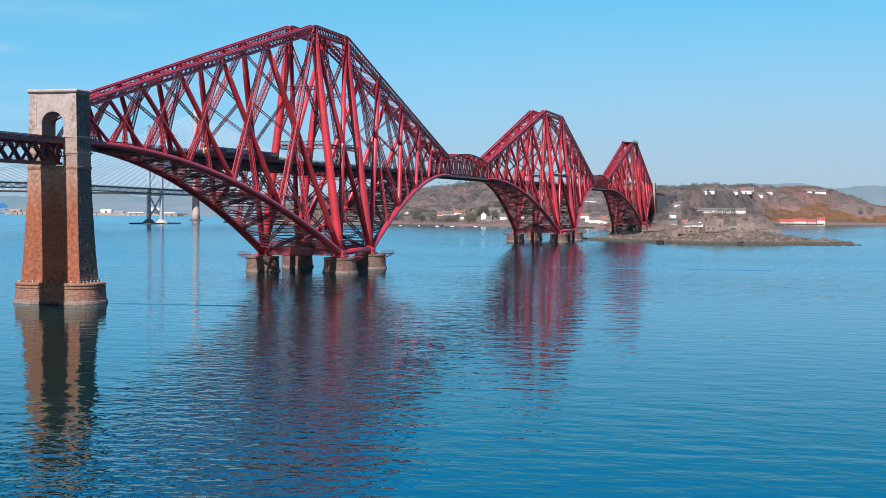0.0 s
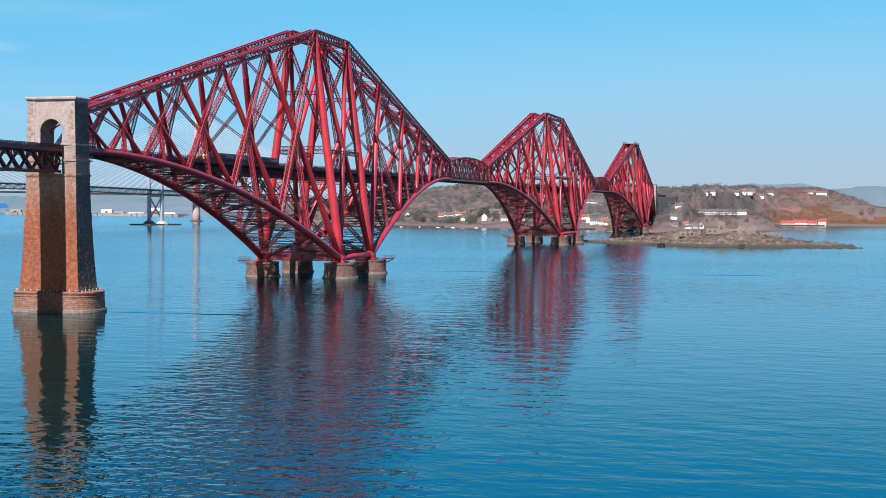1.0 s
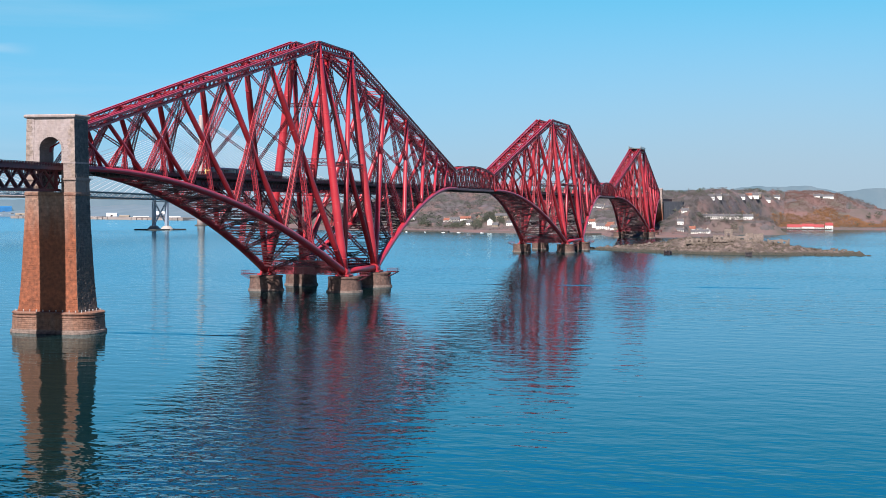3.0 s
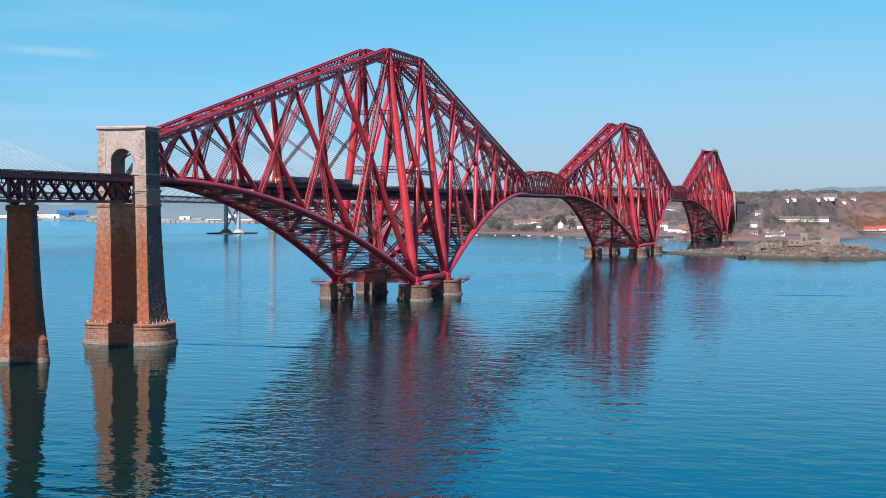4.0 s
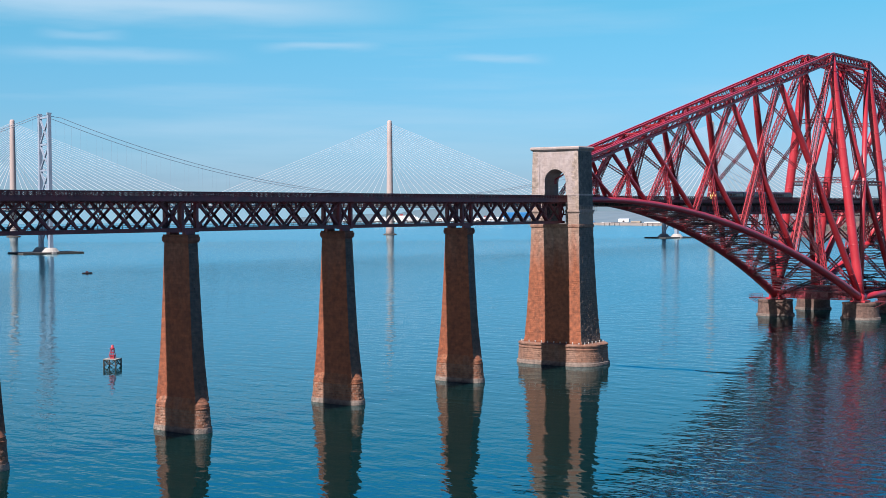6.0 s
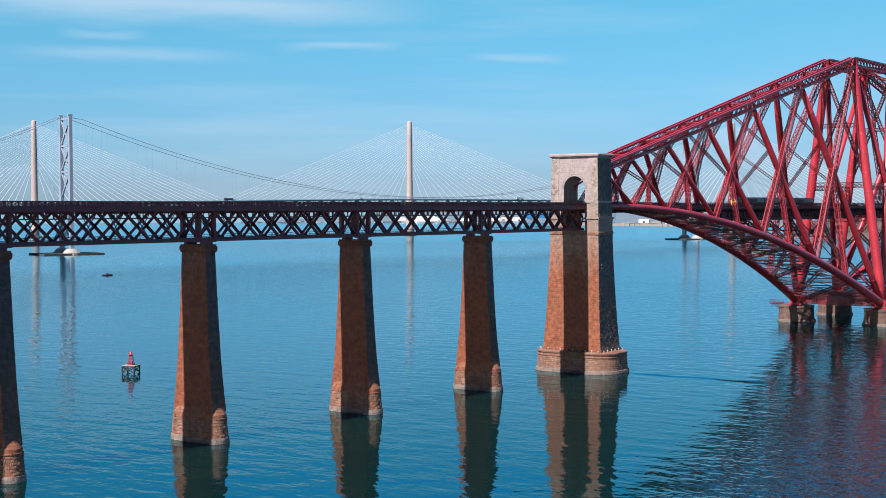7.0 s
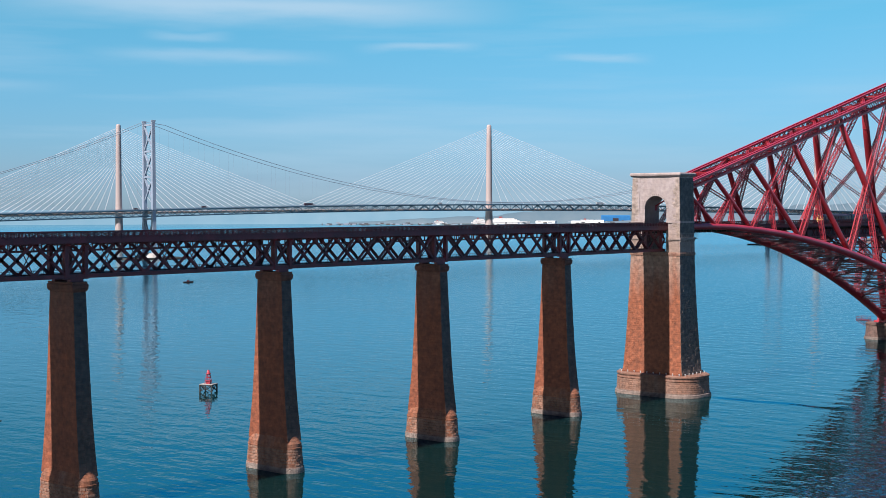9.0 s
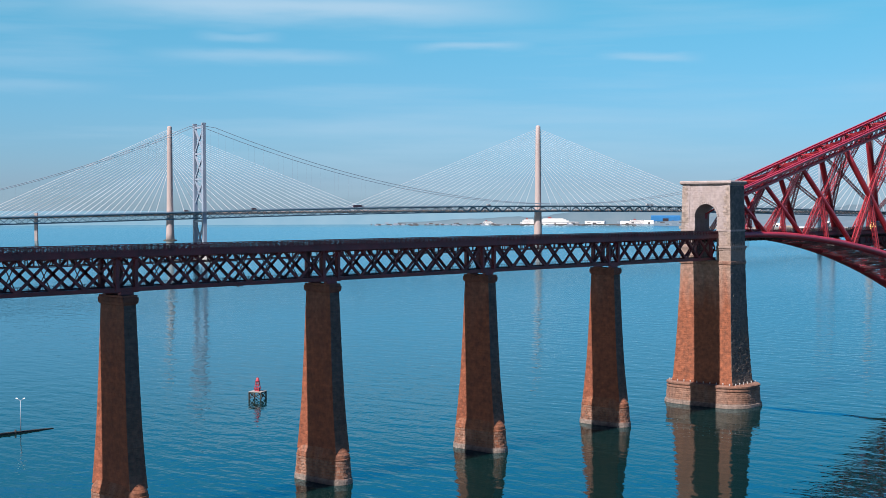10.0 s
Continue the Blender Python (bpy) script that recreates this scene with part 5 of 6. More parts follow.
# far shores and hills; their haze is a bluish glow in the material
far_mat = bpy.data.materials.new("distance with haze glow")
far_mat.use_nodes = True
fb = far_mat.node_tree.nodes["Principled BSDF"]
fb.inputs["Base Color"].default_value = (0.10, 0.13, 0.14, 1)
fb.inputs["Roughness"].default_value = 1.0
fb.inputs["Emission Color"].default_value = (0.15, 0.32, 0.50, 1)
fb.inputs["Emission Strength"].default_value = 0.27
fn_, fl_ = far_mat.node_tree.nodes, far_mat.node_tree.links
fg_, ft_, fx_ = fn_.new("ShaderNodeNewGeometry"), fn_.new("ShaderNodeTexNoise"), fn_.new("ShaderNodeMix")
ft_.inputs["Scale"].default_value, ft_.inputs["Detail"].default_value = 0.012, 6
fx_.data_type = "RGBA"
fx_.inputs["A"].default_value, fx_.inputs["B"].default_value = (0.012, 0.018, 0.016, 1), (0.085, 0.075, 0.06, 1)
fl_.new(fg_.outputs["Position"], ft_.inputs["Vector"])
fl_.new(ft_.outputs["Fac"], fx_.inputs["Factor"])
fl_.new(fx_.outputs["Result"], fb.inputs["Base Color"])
FAR_Y = [700, 800, 900, 1300, 1660, 1900, 2290, 2700, 2900, 3200]
FAR_X = [2500, 2420, 2380, 2560, 2740, 2900, 3185, 3240, 3300, 3420]


def far_height(x, y):
    d = x - float(np.interp(y, FAR_Y, FAR_X)) + 12 * math.sin(y * 0.02)
    return -3 + 6 * smooth((d + 6) / 20) + 34 * smooth((d - 60) / 400) * (0.8 + 0.15 * wave(x * 0.6, y * 0.6))


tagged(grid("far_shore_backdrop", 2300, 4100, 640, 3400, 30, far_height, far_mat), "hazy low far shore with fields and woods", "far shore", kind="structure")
g_hills = Shape()
ring = []
for k in range(241):
    a = -16 + 60.4 * k / 240
    top = float(np.interp(a, [-16, 2, 10, 20, 30, 35, 38, 40, 42, 44.4], [100, 107, 92, 68, 62, 52, 38, 25, 15, 9])) + (7 * math.sin(a * 1.1) + 4 * math.sin(a * 2.7 + 1) + 1.5 * math.sin(a * 9) + 1.2 * math.sin(a * 23) + 0.7 * math.sin(a * 57)) * min(1, (44.6 - a) / 8)
    for z in (-3, top * 0.6, top):
        q = 4830 - (z < 0) * 20
        ring.append((-590 + q * math.cos(radians(a)), -218 + q * math.sin(radians(a)), z))
g_hills.add(ring, [(3 * k + j, 3 * k + j + 1, 3 * k + j + 4, 3 * k + j + 3) for k in range(240) for j in (0, 1)], True)
# the hills take a paler, bluer glow as their painted haze
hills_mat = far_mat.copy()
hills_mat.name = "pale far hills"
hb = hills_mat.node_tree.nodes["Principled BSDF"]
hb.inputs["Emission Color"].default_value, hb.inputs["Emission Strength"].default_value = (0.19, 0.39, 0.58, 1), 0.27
# upright strip whose painted haze glow stands for open firth to the horizon
g = Shape()
open_firth = []
for k in range(61):
    a = 36 + 40 * k / 60
    for z in (-1, 49.5):
        open_firth.append((-590 + 4870 * math.cos(radians(a)), -218 + 4870 * math.sin(radians(a)), z))
g.add(open_firth, [(2 * k, 2 * k + 1, 2 * k + 3, 2 * k + 2) for k in range(60)], True)
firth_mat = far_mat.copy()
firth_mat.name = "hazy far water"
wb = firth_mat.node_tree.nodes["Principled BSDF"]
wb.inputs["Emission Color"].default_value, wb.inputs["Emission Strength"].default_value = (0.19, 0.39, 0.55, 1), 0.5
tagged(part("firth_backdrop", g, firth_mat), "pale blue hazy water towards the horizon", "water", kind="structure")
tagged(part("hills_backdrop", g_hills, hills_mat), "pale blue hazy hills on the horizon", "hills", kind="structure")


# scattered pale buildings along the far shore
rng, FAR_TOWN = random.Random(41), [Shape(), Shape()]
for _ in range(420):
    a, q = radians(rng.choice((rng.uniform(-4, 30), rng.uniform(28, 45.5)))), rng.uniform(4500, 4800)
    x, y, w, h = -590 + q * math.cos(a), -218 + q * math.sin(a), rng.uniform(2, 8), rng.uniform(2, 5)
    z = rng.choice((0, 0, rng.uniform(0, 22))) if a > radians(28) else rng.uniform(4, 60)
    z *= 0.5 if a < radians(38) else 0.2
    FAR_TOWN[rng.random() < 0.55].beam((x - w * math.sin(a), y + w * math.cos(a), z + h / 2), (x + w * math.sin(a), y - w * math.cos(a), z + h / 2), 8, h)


# ---- rocky island with ruins ----
def island_height(x, y):
    # long axis leans a little to the railway
    a, b = (y + 146) / 122, (x - 612 - 0.28 * (y + 146)) / (78 - 26 * abs((y + 146) / 122))
    r = math.sqrt(a * a + b * b) + 0.06 * math.sin(x * 0.09 + y * 0.05) + 0.05 * math.sin(x * 0.21 - y * 0.17)
    core = smooth((1.0 - r) / 0.85)
    return -3 + 4.3 * smooth((1.06 - r) / 0.14) + 9.5 * core * float(np.interp(y, [-270, -225, -180, -110, -60, -20], [0.15, 0.35, 0.95, 1.05, 0.6, 0.2])) \
        + (1.3 * math.sin(x * 0.33 + y * 0.21) * math.sin(y * 0.4 - x * 0.1) + 1.1 * noise.noise((x * 0.16, y * 0.16, 0)) + 0.9 * noise.noise((x * 0.5, y * 0.5, 5)) + 0.7 * noise.noise((x * 1.1, y * 1.1, 9))) * smooth((1.02 - r) / 0.1)


tide = rock_mat.node_tree
th_, tr_, tm_, tg_ = tide.nodes.new("ShaderNodeSeparateXYZ"), tide.nodes.new("ShaderNodeMapRange"), tide.nodes.new("ShaderNodeMix"), tide.nodes.new("ShaderNodeNewGeometry")
tb_ = tide.nodes["Principled BSDF"]
tm_.data_type = "RGBA"
tm_.inputs["B"].default_value = (0.03, 0.028, 0.02, 1)
tr_.inputs[1].default_value, tr_.inputs[2].default_value = 2.9, 1.5
tide.links.new(tb_.inputs["Base Color"].links[0].from_socket, tm_.inputs["A"])
tide.links.new(tg_.outputs["Position"], th_.inputs[0])
tide.links.new(th_.outputs[2], tr_.inputs[0])
tide.links.new(tr_.outputs[0], tm_.inputs["Factor"])
tide.links.new(tm_.outputs["Result"], tb_.inputs["Base Color"])
tagged(grid("island", 510, 720, -285, -5, 1.4, island_height, rock_mat, False), "low rocky island with brown turf and tide-line rocks", "island", kind="structure")
rng = random.Random(11)
rocks = Shape()
for _ in range(900):
    x, y = rng.uniform(515, 700), rng.uniform(-280, -15)
    z = island_height(x, y)
    if -1.4 < z < 1.8:
        r = rng.uniform(0.5, 1.6)
        ringp = [(x + r * rng.uniform(0.6, 1.1) * math.cos(k * 1.047), y + r * rng.uniform(0.6, 1.1) * math.sin(k * 1.047), z - 0.6) for k in range(6)]
        topp = [(x + (p[0] - x) * 0.6, y + (p[1] - y) * 0.6, z + r * rng.uniform(0.3, 0.9)) for p in ringp]
        rocks.add(ringp + topp, [(k, (k + 1) % 6, 6 + (k + 1) % 6, 6 + k) for k in range(6)] + [(6, 7, 8, 9, 10, 11)])
tagged(part("shore_rocks", rocks, rock_mat), "loose tide-stained rocks round the island", "rocks", kind="stuff")
ruin_mat = masonry("ruined rubble wall", (0.46, 0.36, 0.31), (0.34, 0.27, 0.23), (0.24, 0.19, 0.15), 2, 12, 0.5, 0.9, 0.2)


def ruin(x, y, w, d, h, turn, label, holes=3, tower=False):
    """Four roofless rubble walls with broken tops and window gaps; w along local y, facing -x."""
    z = sum(island_height(x + i, y + j) for i in (-d / 2, 0, d / 2) for j in (-w / 2, 0, w / 2)) / 9 - 0.7
    th = thing("ruined_building", label, "ruin", "island ruins", at=pose(x, y, z, 0, 0, turn))
    rr = random.Random(int(x * 7 + y))
    for fx, fy, length, axis in ((-d / 2, 0, w, 1), (d / 2, 0, w, 1), (0, -w / 2, d - 1.2, 0), (0, w / 2, d - 1.2, 0)):
        n = max(3, holes * 2 + 1)
        for k in range(n):
            a, b = -length / 2 + length * k / n, -length / 2 + length * (k + 1) / n
            top = h * (1 if tower else rr.uniform(0.72, 1.05))
            gap = k % 2 == 1 and h > 2.5
            for lo, hi in (((0, h * 0.35), (h * 0.68, top)) if gap else ((0, top),)):
                g = Shape()
                if axis:
                    g.box(fx - 0.5, fx + 0.5, a, b, lo, hi)
                else:
                    g.box(a, b, fy - 0.5, fy + 0.5, lo, hi)
                part("wall_piece", g, ruin_mat, th)
    return th


for x, y, w, d, h, label, holes, tower in (
        (592, -147, 17, 11, 5.6, "roofless stone barrack with a row of window gaps", 4, False), (598, -150.5, 5.8, 5.8, 11, "square ruined stone tower on the crest", 1, True),
        (594, -166, 20, 9, 5.2, "pale broken rubble building without a roof", 2, False), (588, -124.5, 17, 9, 4.6, "broken stone range with empty windows", 4, False),
        (590, -192.5, 17, 10, 5.4, "grey roofless ruin beside the slope", 3, False), (603, -172, 14, 8, 7.5, "tall ruined wall range behind the crest", 2, False),
        (592, -238, 5, 4, 4, "tiny stone hut on the rocks", 1, False), (594, -246, 4, 4, 3, "stump of a stone hut", 1, False),
        (576, -150, 34, 2, 2.2, "long low rubble sea wall", 3, False)):
    ruin(x, y, w, d, h, 4, label, holes, tower)

rng, scrub = random.Random(21), Shape()
for _ in range(9000):
    x, y = rng.uniform(520, 705), rng.uniform(-275, -20)
    z = island_height(x, y)
    if z > 3.2 and wave(x * 5, y * 5) > -0.75:
        clump(scrub, x, y, z - 0.2, rng.uniform(1.0, 2.4), rng.uniform(0.6, 1.6), 10, rng, False)
turf_mat = material("brown island scrub", (0.17, 0.12, 0.085), 0.95, 0, (0.085, 0.08, 0.045), 0.05, 5)
tagged(part("island_scrub", scrub, turf_mat), "brown and olive scrub over the island", "scrub", kind="stuff")


# ---- houses on the headland ----
white_wall = material("white harling", (1.5, 1.46, 1.38), 0.85, 0, (1.2, 1.16, 1.08), 0.2, 5)
cream_wall = material("cream and stone wall", (0.55, 0.46, 0.36), 0.85, 0, (0.43, 0.36, 0.28), 0.3, 5)
slate_roof = material("grey slate roof", (0.17, 0.165, 0.18), 0.7, 0, (0.11, 0.11, 0.12), 0.4, 5)
pantile_roof = material("orange-red pantile roof", (0.40, 0.14, 0.09), 0.8, 0, (0.30, 0.10, 0.065), 0.4, 5)
bright_roof = material("bright red sheet roof", (0.52, 0.075, 0.08), 0.6, 0, (0.42, 0.06, 0.06), 0.1, 4)
glass_mat = material("dark window glass", (0.03, 0.04, 0.05), 0.15)


def house(x, y, z, w, d, h, wall, roof, label, turn=90.0, group="headland houses", stacks=2, plinth=0.0):
    """Gabled house, w along its ridge, which runs along local x."""
    th = thing("house", label, "house", group, at=pose(x, y, z - 0.6, 0, 0, turn))
    g = Shape()
    r = d * 0.42
    g.add([(-w / 2, -d / 2, -plinth), (w / 2, -d / 2, -plinth), (w / 2, d / 2, -plinth), (-w / 2, d / 2, -plinth), (-w / 2, -d / 2, h), (w / 2, -d / 2, h), (w / 2, d / 2, h), (-w / 2, d / 2, h),
           (-w / 2, 0, h + r), (w / 2, 0, h + r)],
          [(3, 2, 1, 0), (0, 1, 5, 4), (2, 3, 7, 6), (1, 2, 6, 9, 5), (3, 0, 4, 8, 7)])
    part("wall", g, wall, th)
    g = Shape()
    o, t = 0.4, 0.3
    for s in (-1, 1):
        e = (s * (d / 2 + o), h - r * o * 2 / d)
        p = [(-w / 2 - o, e[0], e[1]), (w / 2 + o, e[0], e[1]), (w / 2 + o, 0, h + r), (-w / 2 - o, 0, h + r)]
        g.add(p + [(a, b, c + t) for a, b, c in p], [(0, 1, 2, 3), (7, 6, 5, 4), (0, 4, 5, 1), (1, 5, 6, 2), (2, 6, 7, 3), (3, 7, 4, 0)])
    part("roof", g, roof, th)
    for k in range(stacks):
        g = Shape()
        cx = (-w / 2 + 0.7) + (w - 1.4) * (k / max(1, stacks - 1))
        g.box(cx - 0.5, cx + 0.5, -0.4, 0.4, h + r * 0.6, h + r + 1.3)
        g.box(cx - 0.6, cx + 0.6, -0.5, 0.5, h + r + 1.31, h + r + 1.5)
        part("chimney", g, cream_wall, th)
    pane = Shape()
    pane.box(-0.55, 0.55, -0.06, 0.06, 0, 1.5)
    me = pane.mesh("window")
    n = max(2, min(14, round(w / 3.2)))
    for level in ((0.9, 3.6) if h > 5 else (1.0,)):
        for k in range(n):
            for s in (-1, 1):
                part("window", me, glass_mat, th, at=pose(-w / 2 + w * (k + 0.5) / n, s * d / 2, level + 0.4))
    return th


def on_land(x, y, w=8):
    return min(land_height(x + i, y + j) for i in (-4, 4) for j in (-w / 2, w / 2))


for x, y, w, h, wall, roof, label, turn in HOUSES:
    ridge = x > 1530 and y < 0
    house(x, y, land_height(x - 4, y) - 1.2 if ridge else on_land(x, y, w), w * (1.2 if ridge else 1), 8, h - (1 if ridge else 0), {"white": white_wall, "cream": cream_wall}[wall],
          {"slate": slate_roof, "tile": pantile_roof}[roof], label, turn, plinth=0.8 if ridge else 0.0)
for k in range(9):
    x, y = 1424 + 0.6 * k, -66 - 8.2 * k
    house(x, y, 21.9, 8.1, 7, 4.6, white_wall, slate_roof, "white terraced cottage in a long row", 94, "cottage terrace", 1)
for x, y, w, label in ((1262, -66, 9, "white cottage on the shore"), (1275, -74, 9, "white shore cottage with slate roof"), (1290, -80, 7, "small white shore shed"), (1250, -47, 12, "low white boathouse on the shore")):
    house(x, y, on_land(x, y, w), w, 6, 3.6, white_wall, slate_roof, label, 92, stacks=1)
for x, y, w, h, label in ((1893, -187, 24, 3.6, "white shed with a bright red roof"), (1898, -210, 20, 5.0, "long red-roofed shed on the bay"), (1894, -229, 16, 3.8, "red-roofed hall on the bay"),
                          (1899, -246, 13, 7, "taller red-roofed building at the quay end")):
    house(x, y, max(1.5, on_land(x, y, w)), w, 11, h, white_wall, bright_roof, label, 92, "red-roofed bay buildings", 1)

# quay walls and moored boats at the harbour
quay_mat = material("dark tide-stained quay", (0.11, 0.10, 0.09), 0.9, 0, (0.06, 0.06, 0.055), 0.2, 5)
for x0, y0, x1, y1, w, label in ((1378, 395, 1352, 300, 6, "dark stone quay below the village"), (1283, 64, 1250, 108, 6, "low stone pier at the harbour"), (1879, -164, 1886, -250, 6, "grey quay in front of the red-roofed buildings")):
    g = Shape()
    g.beam((x0, y0, 0.4), (x1, y1, 0.4), w, 3.6)
    for k in range(12):
        p = lerp((x0, y0, 0), (x1, y1, 0), k / 11)
        g.beam((p[0] - w / 2 - 0.3, p[1], -2), (p[0] - w / 2 - 0.3, p[1], 3.0), 0.5, 0.5, (1, 0, 0))
    tagged(part("quay", g, quay_mat), label, "quay", kind="structure")
boat_white = material("white boat paint", (1.45, 1.43, 1.4), 0.4, 0, (1.2, 1.18, 1.15))
boat_dark = material("dark boat paint", (0.05, 0.03, 0.035), 0.5)
boat_red = material("dull red boat paint", (0.22, 0.04, 0.05), 0.5)


def boat(at, length, hull_mat, cabin_mat, label, group=""):
    th = thing("boat", label, "boat", group, at=at)
    g, sec = Shape(), []
    for f in (0, 0.15, 0.5, 0.8, 1.0):
        w = length * 0.17 * (1 - max(0, (f - 0.35) / 0.65) ** 2.2) * (0.85 + 0.15 * min(1, f * 5))
        sheer = 0.11 * length + 0.05 * length * f * f
        x = length * (f - 0.5)
        sec.append([(x, -w, sheer), (x, -w * 0.75, -0.3), (x, w * 0.75, -0.3), (x, w, sheer)])
    v = [p for s in sec for p in s]
    g.add(v, [(4 * i + j, 4 * i + 4 + j, 4 * i + 5 + j, 4 * i + 1 + j) for i in range(4) for j in range(3)]
          + [(4 * i, 4 * i + 3, 4 * i + 7, 4 * i + 4) for i in range(4)] + [(0, 1, 2, 3), (19, 18, 17, 16)])
    part("hull", g, hull_mat, th)
    g = Shape()
    block(g, [(0.1 * length, 0.14 * length, 0.1 * length), (0.22 * length, 0.12 * length, 0.09 * length), (0.24 * length, 0.15 * length, 0.11 * length)], -0.02 * length)
    part("cabin", g, cabin_mat, th)
    g = Shape()
    g.beam((0.05 * length, 0, 0.1 * length), (0.05 * length, 0, 0.42 * length), 0.1, 0.1, (1, 0, 0))
    part("mast", g, boat_dark, th)
    return th


boat(pose(70, 594, 0, 0, 0, -35), 7.5, boat_dark, boat_red, "small dark motor boat on open water")
for x, y, a in ((1330, 330, 20), (1322, 300, 80), (1318, 276, 100), (1335, 360, 60), (1312, 240, 85), (1270, 130, 70)):
    boat(pose(x, y, 0, 0, 0, a), 5.5, boat_white, boat_white, "small white boat moored off the village", "moored boats")
for x, y, a in ((531, -106, 70), (524, -171, 95)):
    g = Shape()
    g.beam((0, -2.6, 0.8), (0, 2.6, 0.8), 3, 3.4)
    for k in (-2.4, 0, 2.4):
        g.beam((-1.8, k, -2), (-1.8, k, 3.4), 0.5, 0.5, (1, 0, 0))
    g.beam((-1.8, -2.8, 3.0), (-1.8, 2.8, 1.8), 0.4, 0.4)
    ob = tagged(part("landing_stage", g, boat_dark), "dark timber landing stage at the island shore", "landing stage", "island landings")
    ob.matrix_world = pose(x, y, 0, 0, 0, a - 90)

# ---- north end of the railway bridge ----
portal_pier(pose(1166 + 22.1 + ARM + 4.5, 0, 0, 0, 0, 180))
sheet_mat = material("dark blue scaffold sheeting", (0.03, 0.045, 0.075), 0.6, 0, (0.02, 0.03, 0.05), 0.1, 5, 0.15, 0.5)
th = thing("scaffolded_pier", "viaduct pier wrapped in dark blue scaffold sheeting", "scaffold", at=pose(1420, -9, 0))
g = Shape()
g.box(-12, 12, -27, 11, 6, 47)
g.box(-13, -8, 5, 11.5, 47.01, 52)
part("sheeting", g, sheet_mat, th)
g = Shape()
for k in range(11):
    y = -27.4 + 3.8 * k
    g.beam((-12.4, y, 3), (-12.4, y, 49), 0.14, 0.14, (1, 0, 0))
for k in range(8):
    g.beam((-12.4, -27.4, 8 + 5.4 * k), (-12.4, 11.4, 8 + 5.4 * k), 0.12, 0.12)
g.beam((-12.9, -18, 4), (-12.9, -18, 40), 1.1, 0.9, (1, 0, 0))
g.beam((-12.9, -23, 33), (-12.9, -13, 35), 0.8, 0.8)
part("scaffold_poles", g, slate_roof, th, "pale scaffold poles")
g = Shape()
g.box(1400, 1640, -4.3, 4.3, DECK - 5.5, DECK + 1.8)
part("deck", g, dark_paint, thing("north_viaduct", "dark red railway viaduct running into the hillside", "bridge span"))

# ---- railing cage on the farthest tower head ----
g = Shape()
for s in (-1, 1):
    for z in (113.2, 114.4, 115.4):
        g.beam((-26, s * 7.5, z), (26, s * 7.5, z), 0.25, 0.25)
    for k in range(14):
        g.beam((-26 + 4 * k, s * 7.5, 111.5), (-26 + 4 * k, s * 7.5, 115.4), 0.2, 0.2, (1, 0, 0))
g.box(-26, 26, -7.6, 7.6, 112.8, 113.0)
ob = tagged(part("work_platform", g, cream_wall), "grey scaffold platform on the tower head", "scaffold")
ob.matrix_world = pose(1166, 0, 0)

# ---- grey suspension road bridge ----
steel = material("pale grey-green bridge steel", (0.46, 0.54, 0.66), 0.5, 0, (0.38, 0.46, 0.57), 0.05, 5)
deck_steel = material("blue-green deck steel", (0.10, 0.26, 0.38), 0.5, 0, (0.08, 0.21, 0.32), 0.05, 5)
# the pale grey-blue takes the haze of distance into the cable colour
cable_mat = material("haze-toned grey-blue cable wrap", (0.40, 0.48, 0.58), 0.6, 0, (0.32, 0.40, 0.48), 0.1, 4)
conc = material("pale concrete", (0.60, 0.56, 0.52), 0.85, 0, (0.48, 0.45, 0.42), 0.08, 6, 0.05)
RA, RB = Vector((351, 1008, 0)), Vector((1314, 748, 0))
along = (RB - RA).normalized()
across = Vector((-along.y, along.x, 0))
MAIN = (RB - RA).length
road = thing("suspension_bridge", "grey steel suspension road bridge with trussed deck", "bridge")


def deck_top(s):
    if 0 <= s <= MAIN:
        return 54.4 + 6.5 * (1 - (2 * s / MAIN - 1) ** 2)
    return 54.4 - 0.024 * (-s if s < 0 else s - MAIN)


def cable_z(s):
    if 0 <= s <= MAIN:
        return 63.0 + 88.5 * (2 * s / MAIN - 1) ** 2
    d = -s if s < 0 else s - MAIN
    return max(deck_top(s), 151.5 - 0.44 * d + 0.00045 * d * d)


def on_road(s, c, z):
    p = RA + along * s + across * c
    return (p.x, p.y, z)


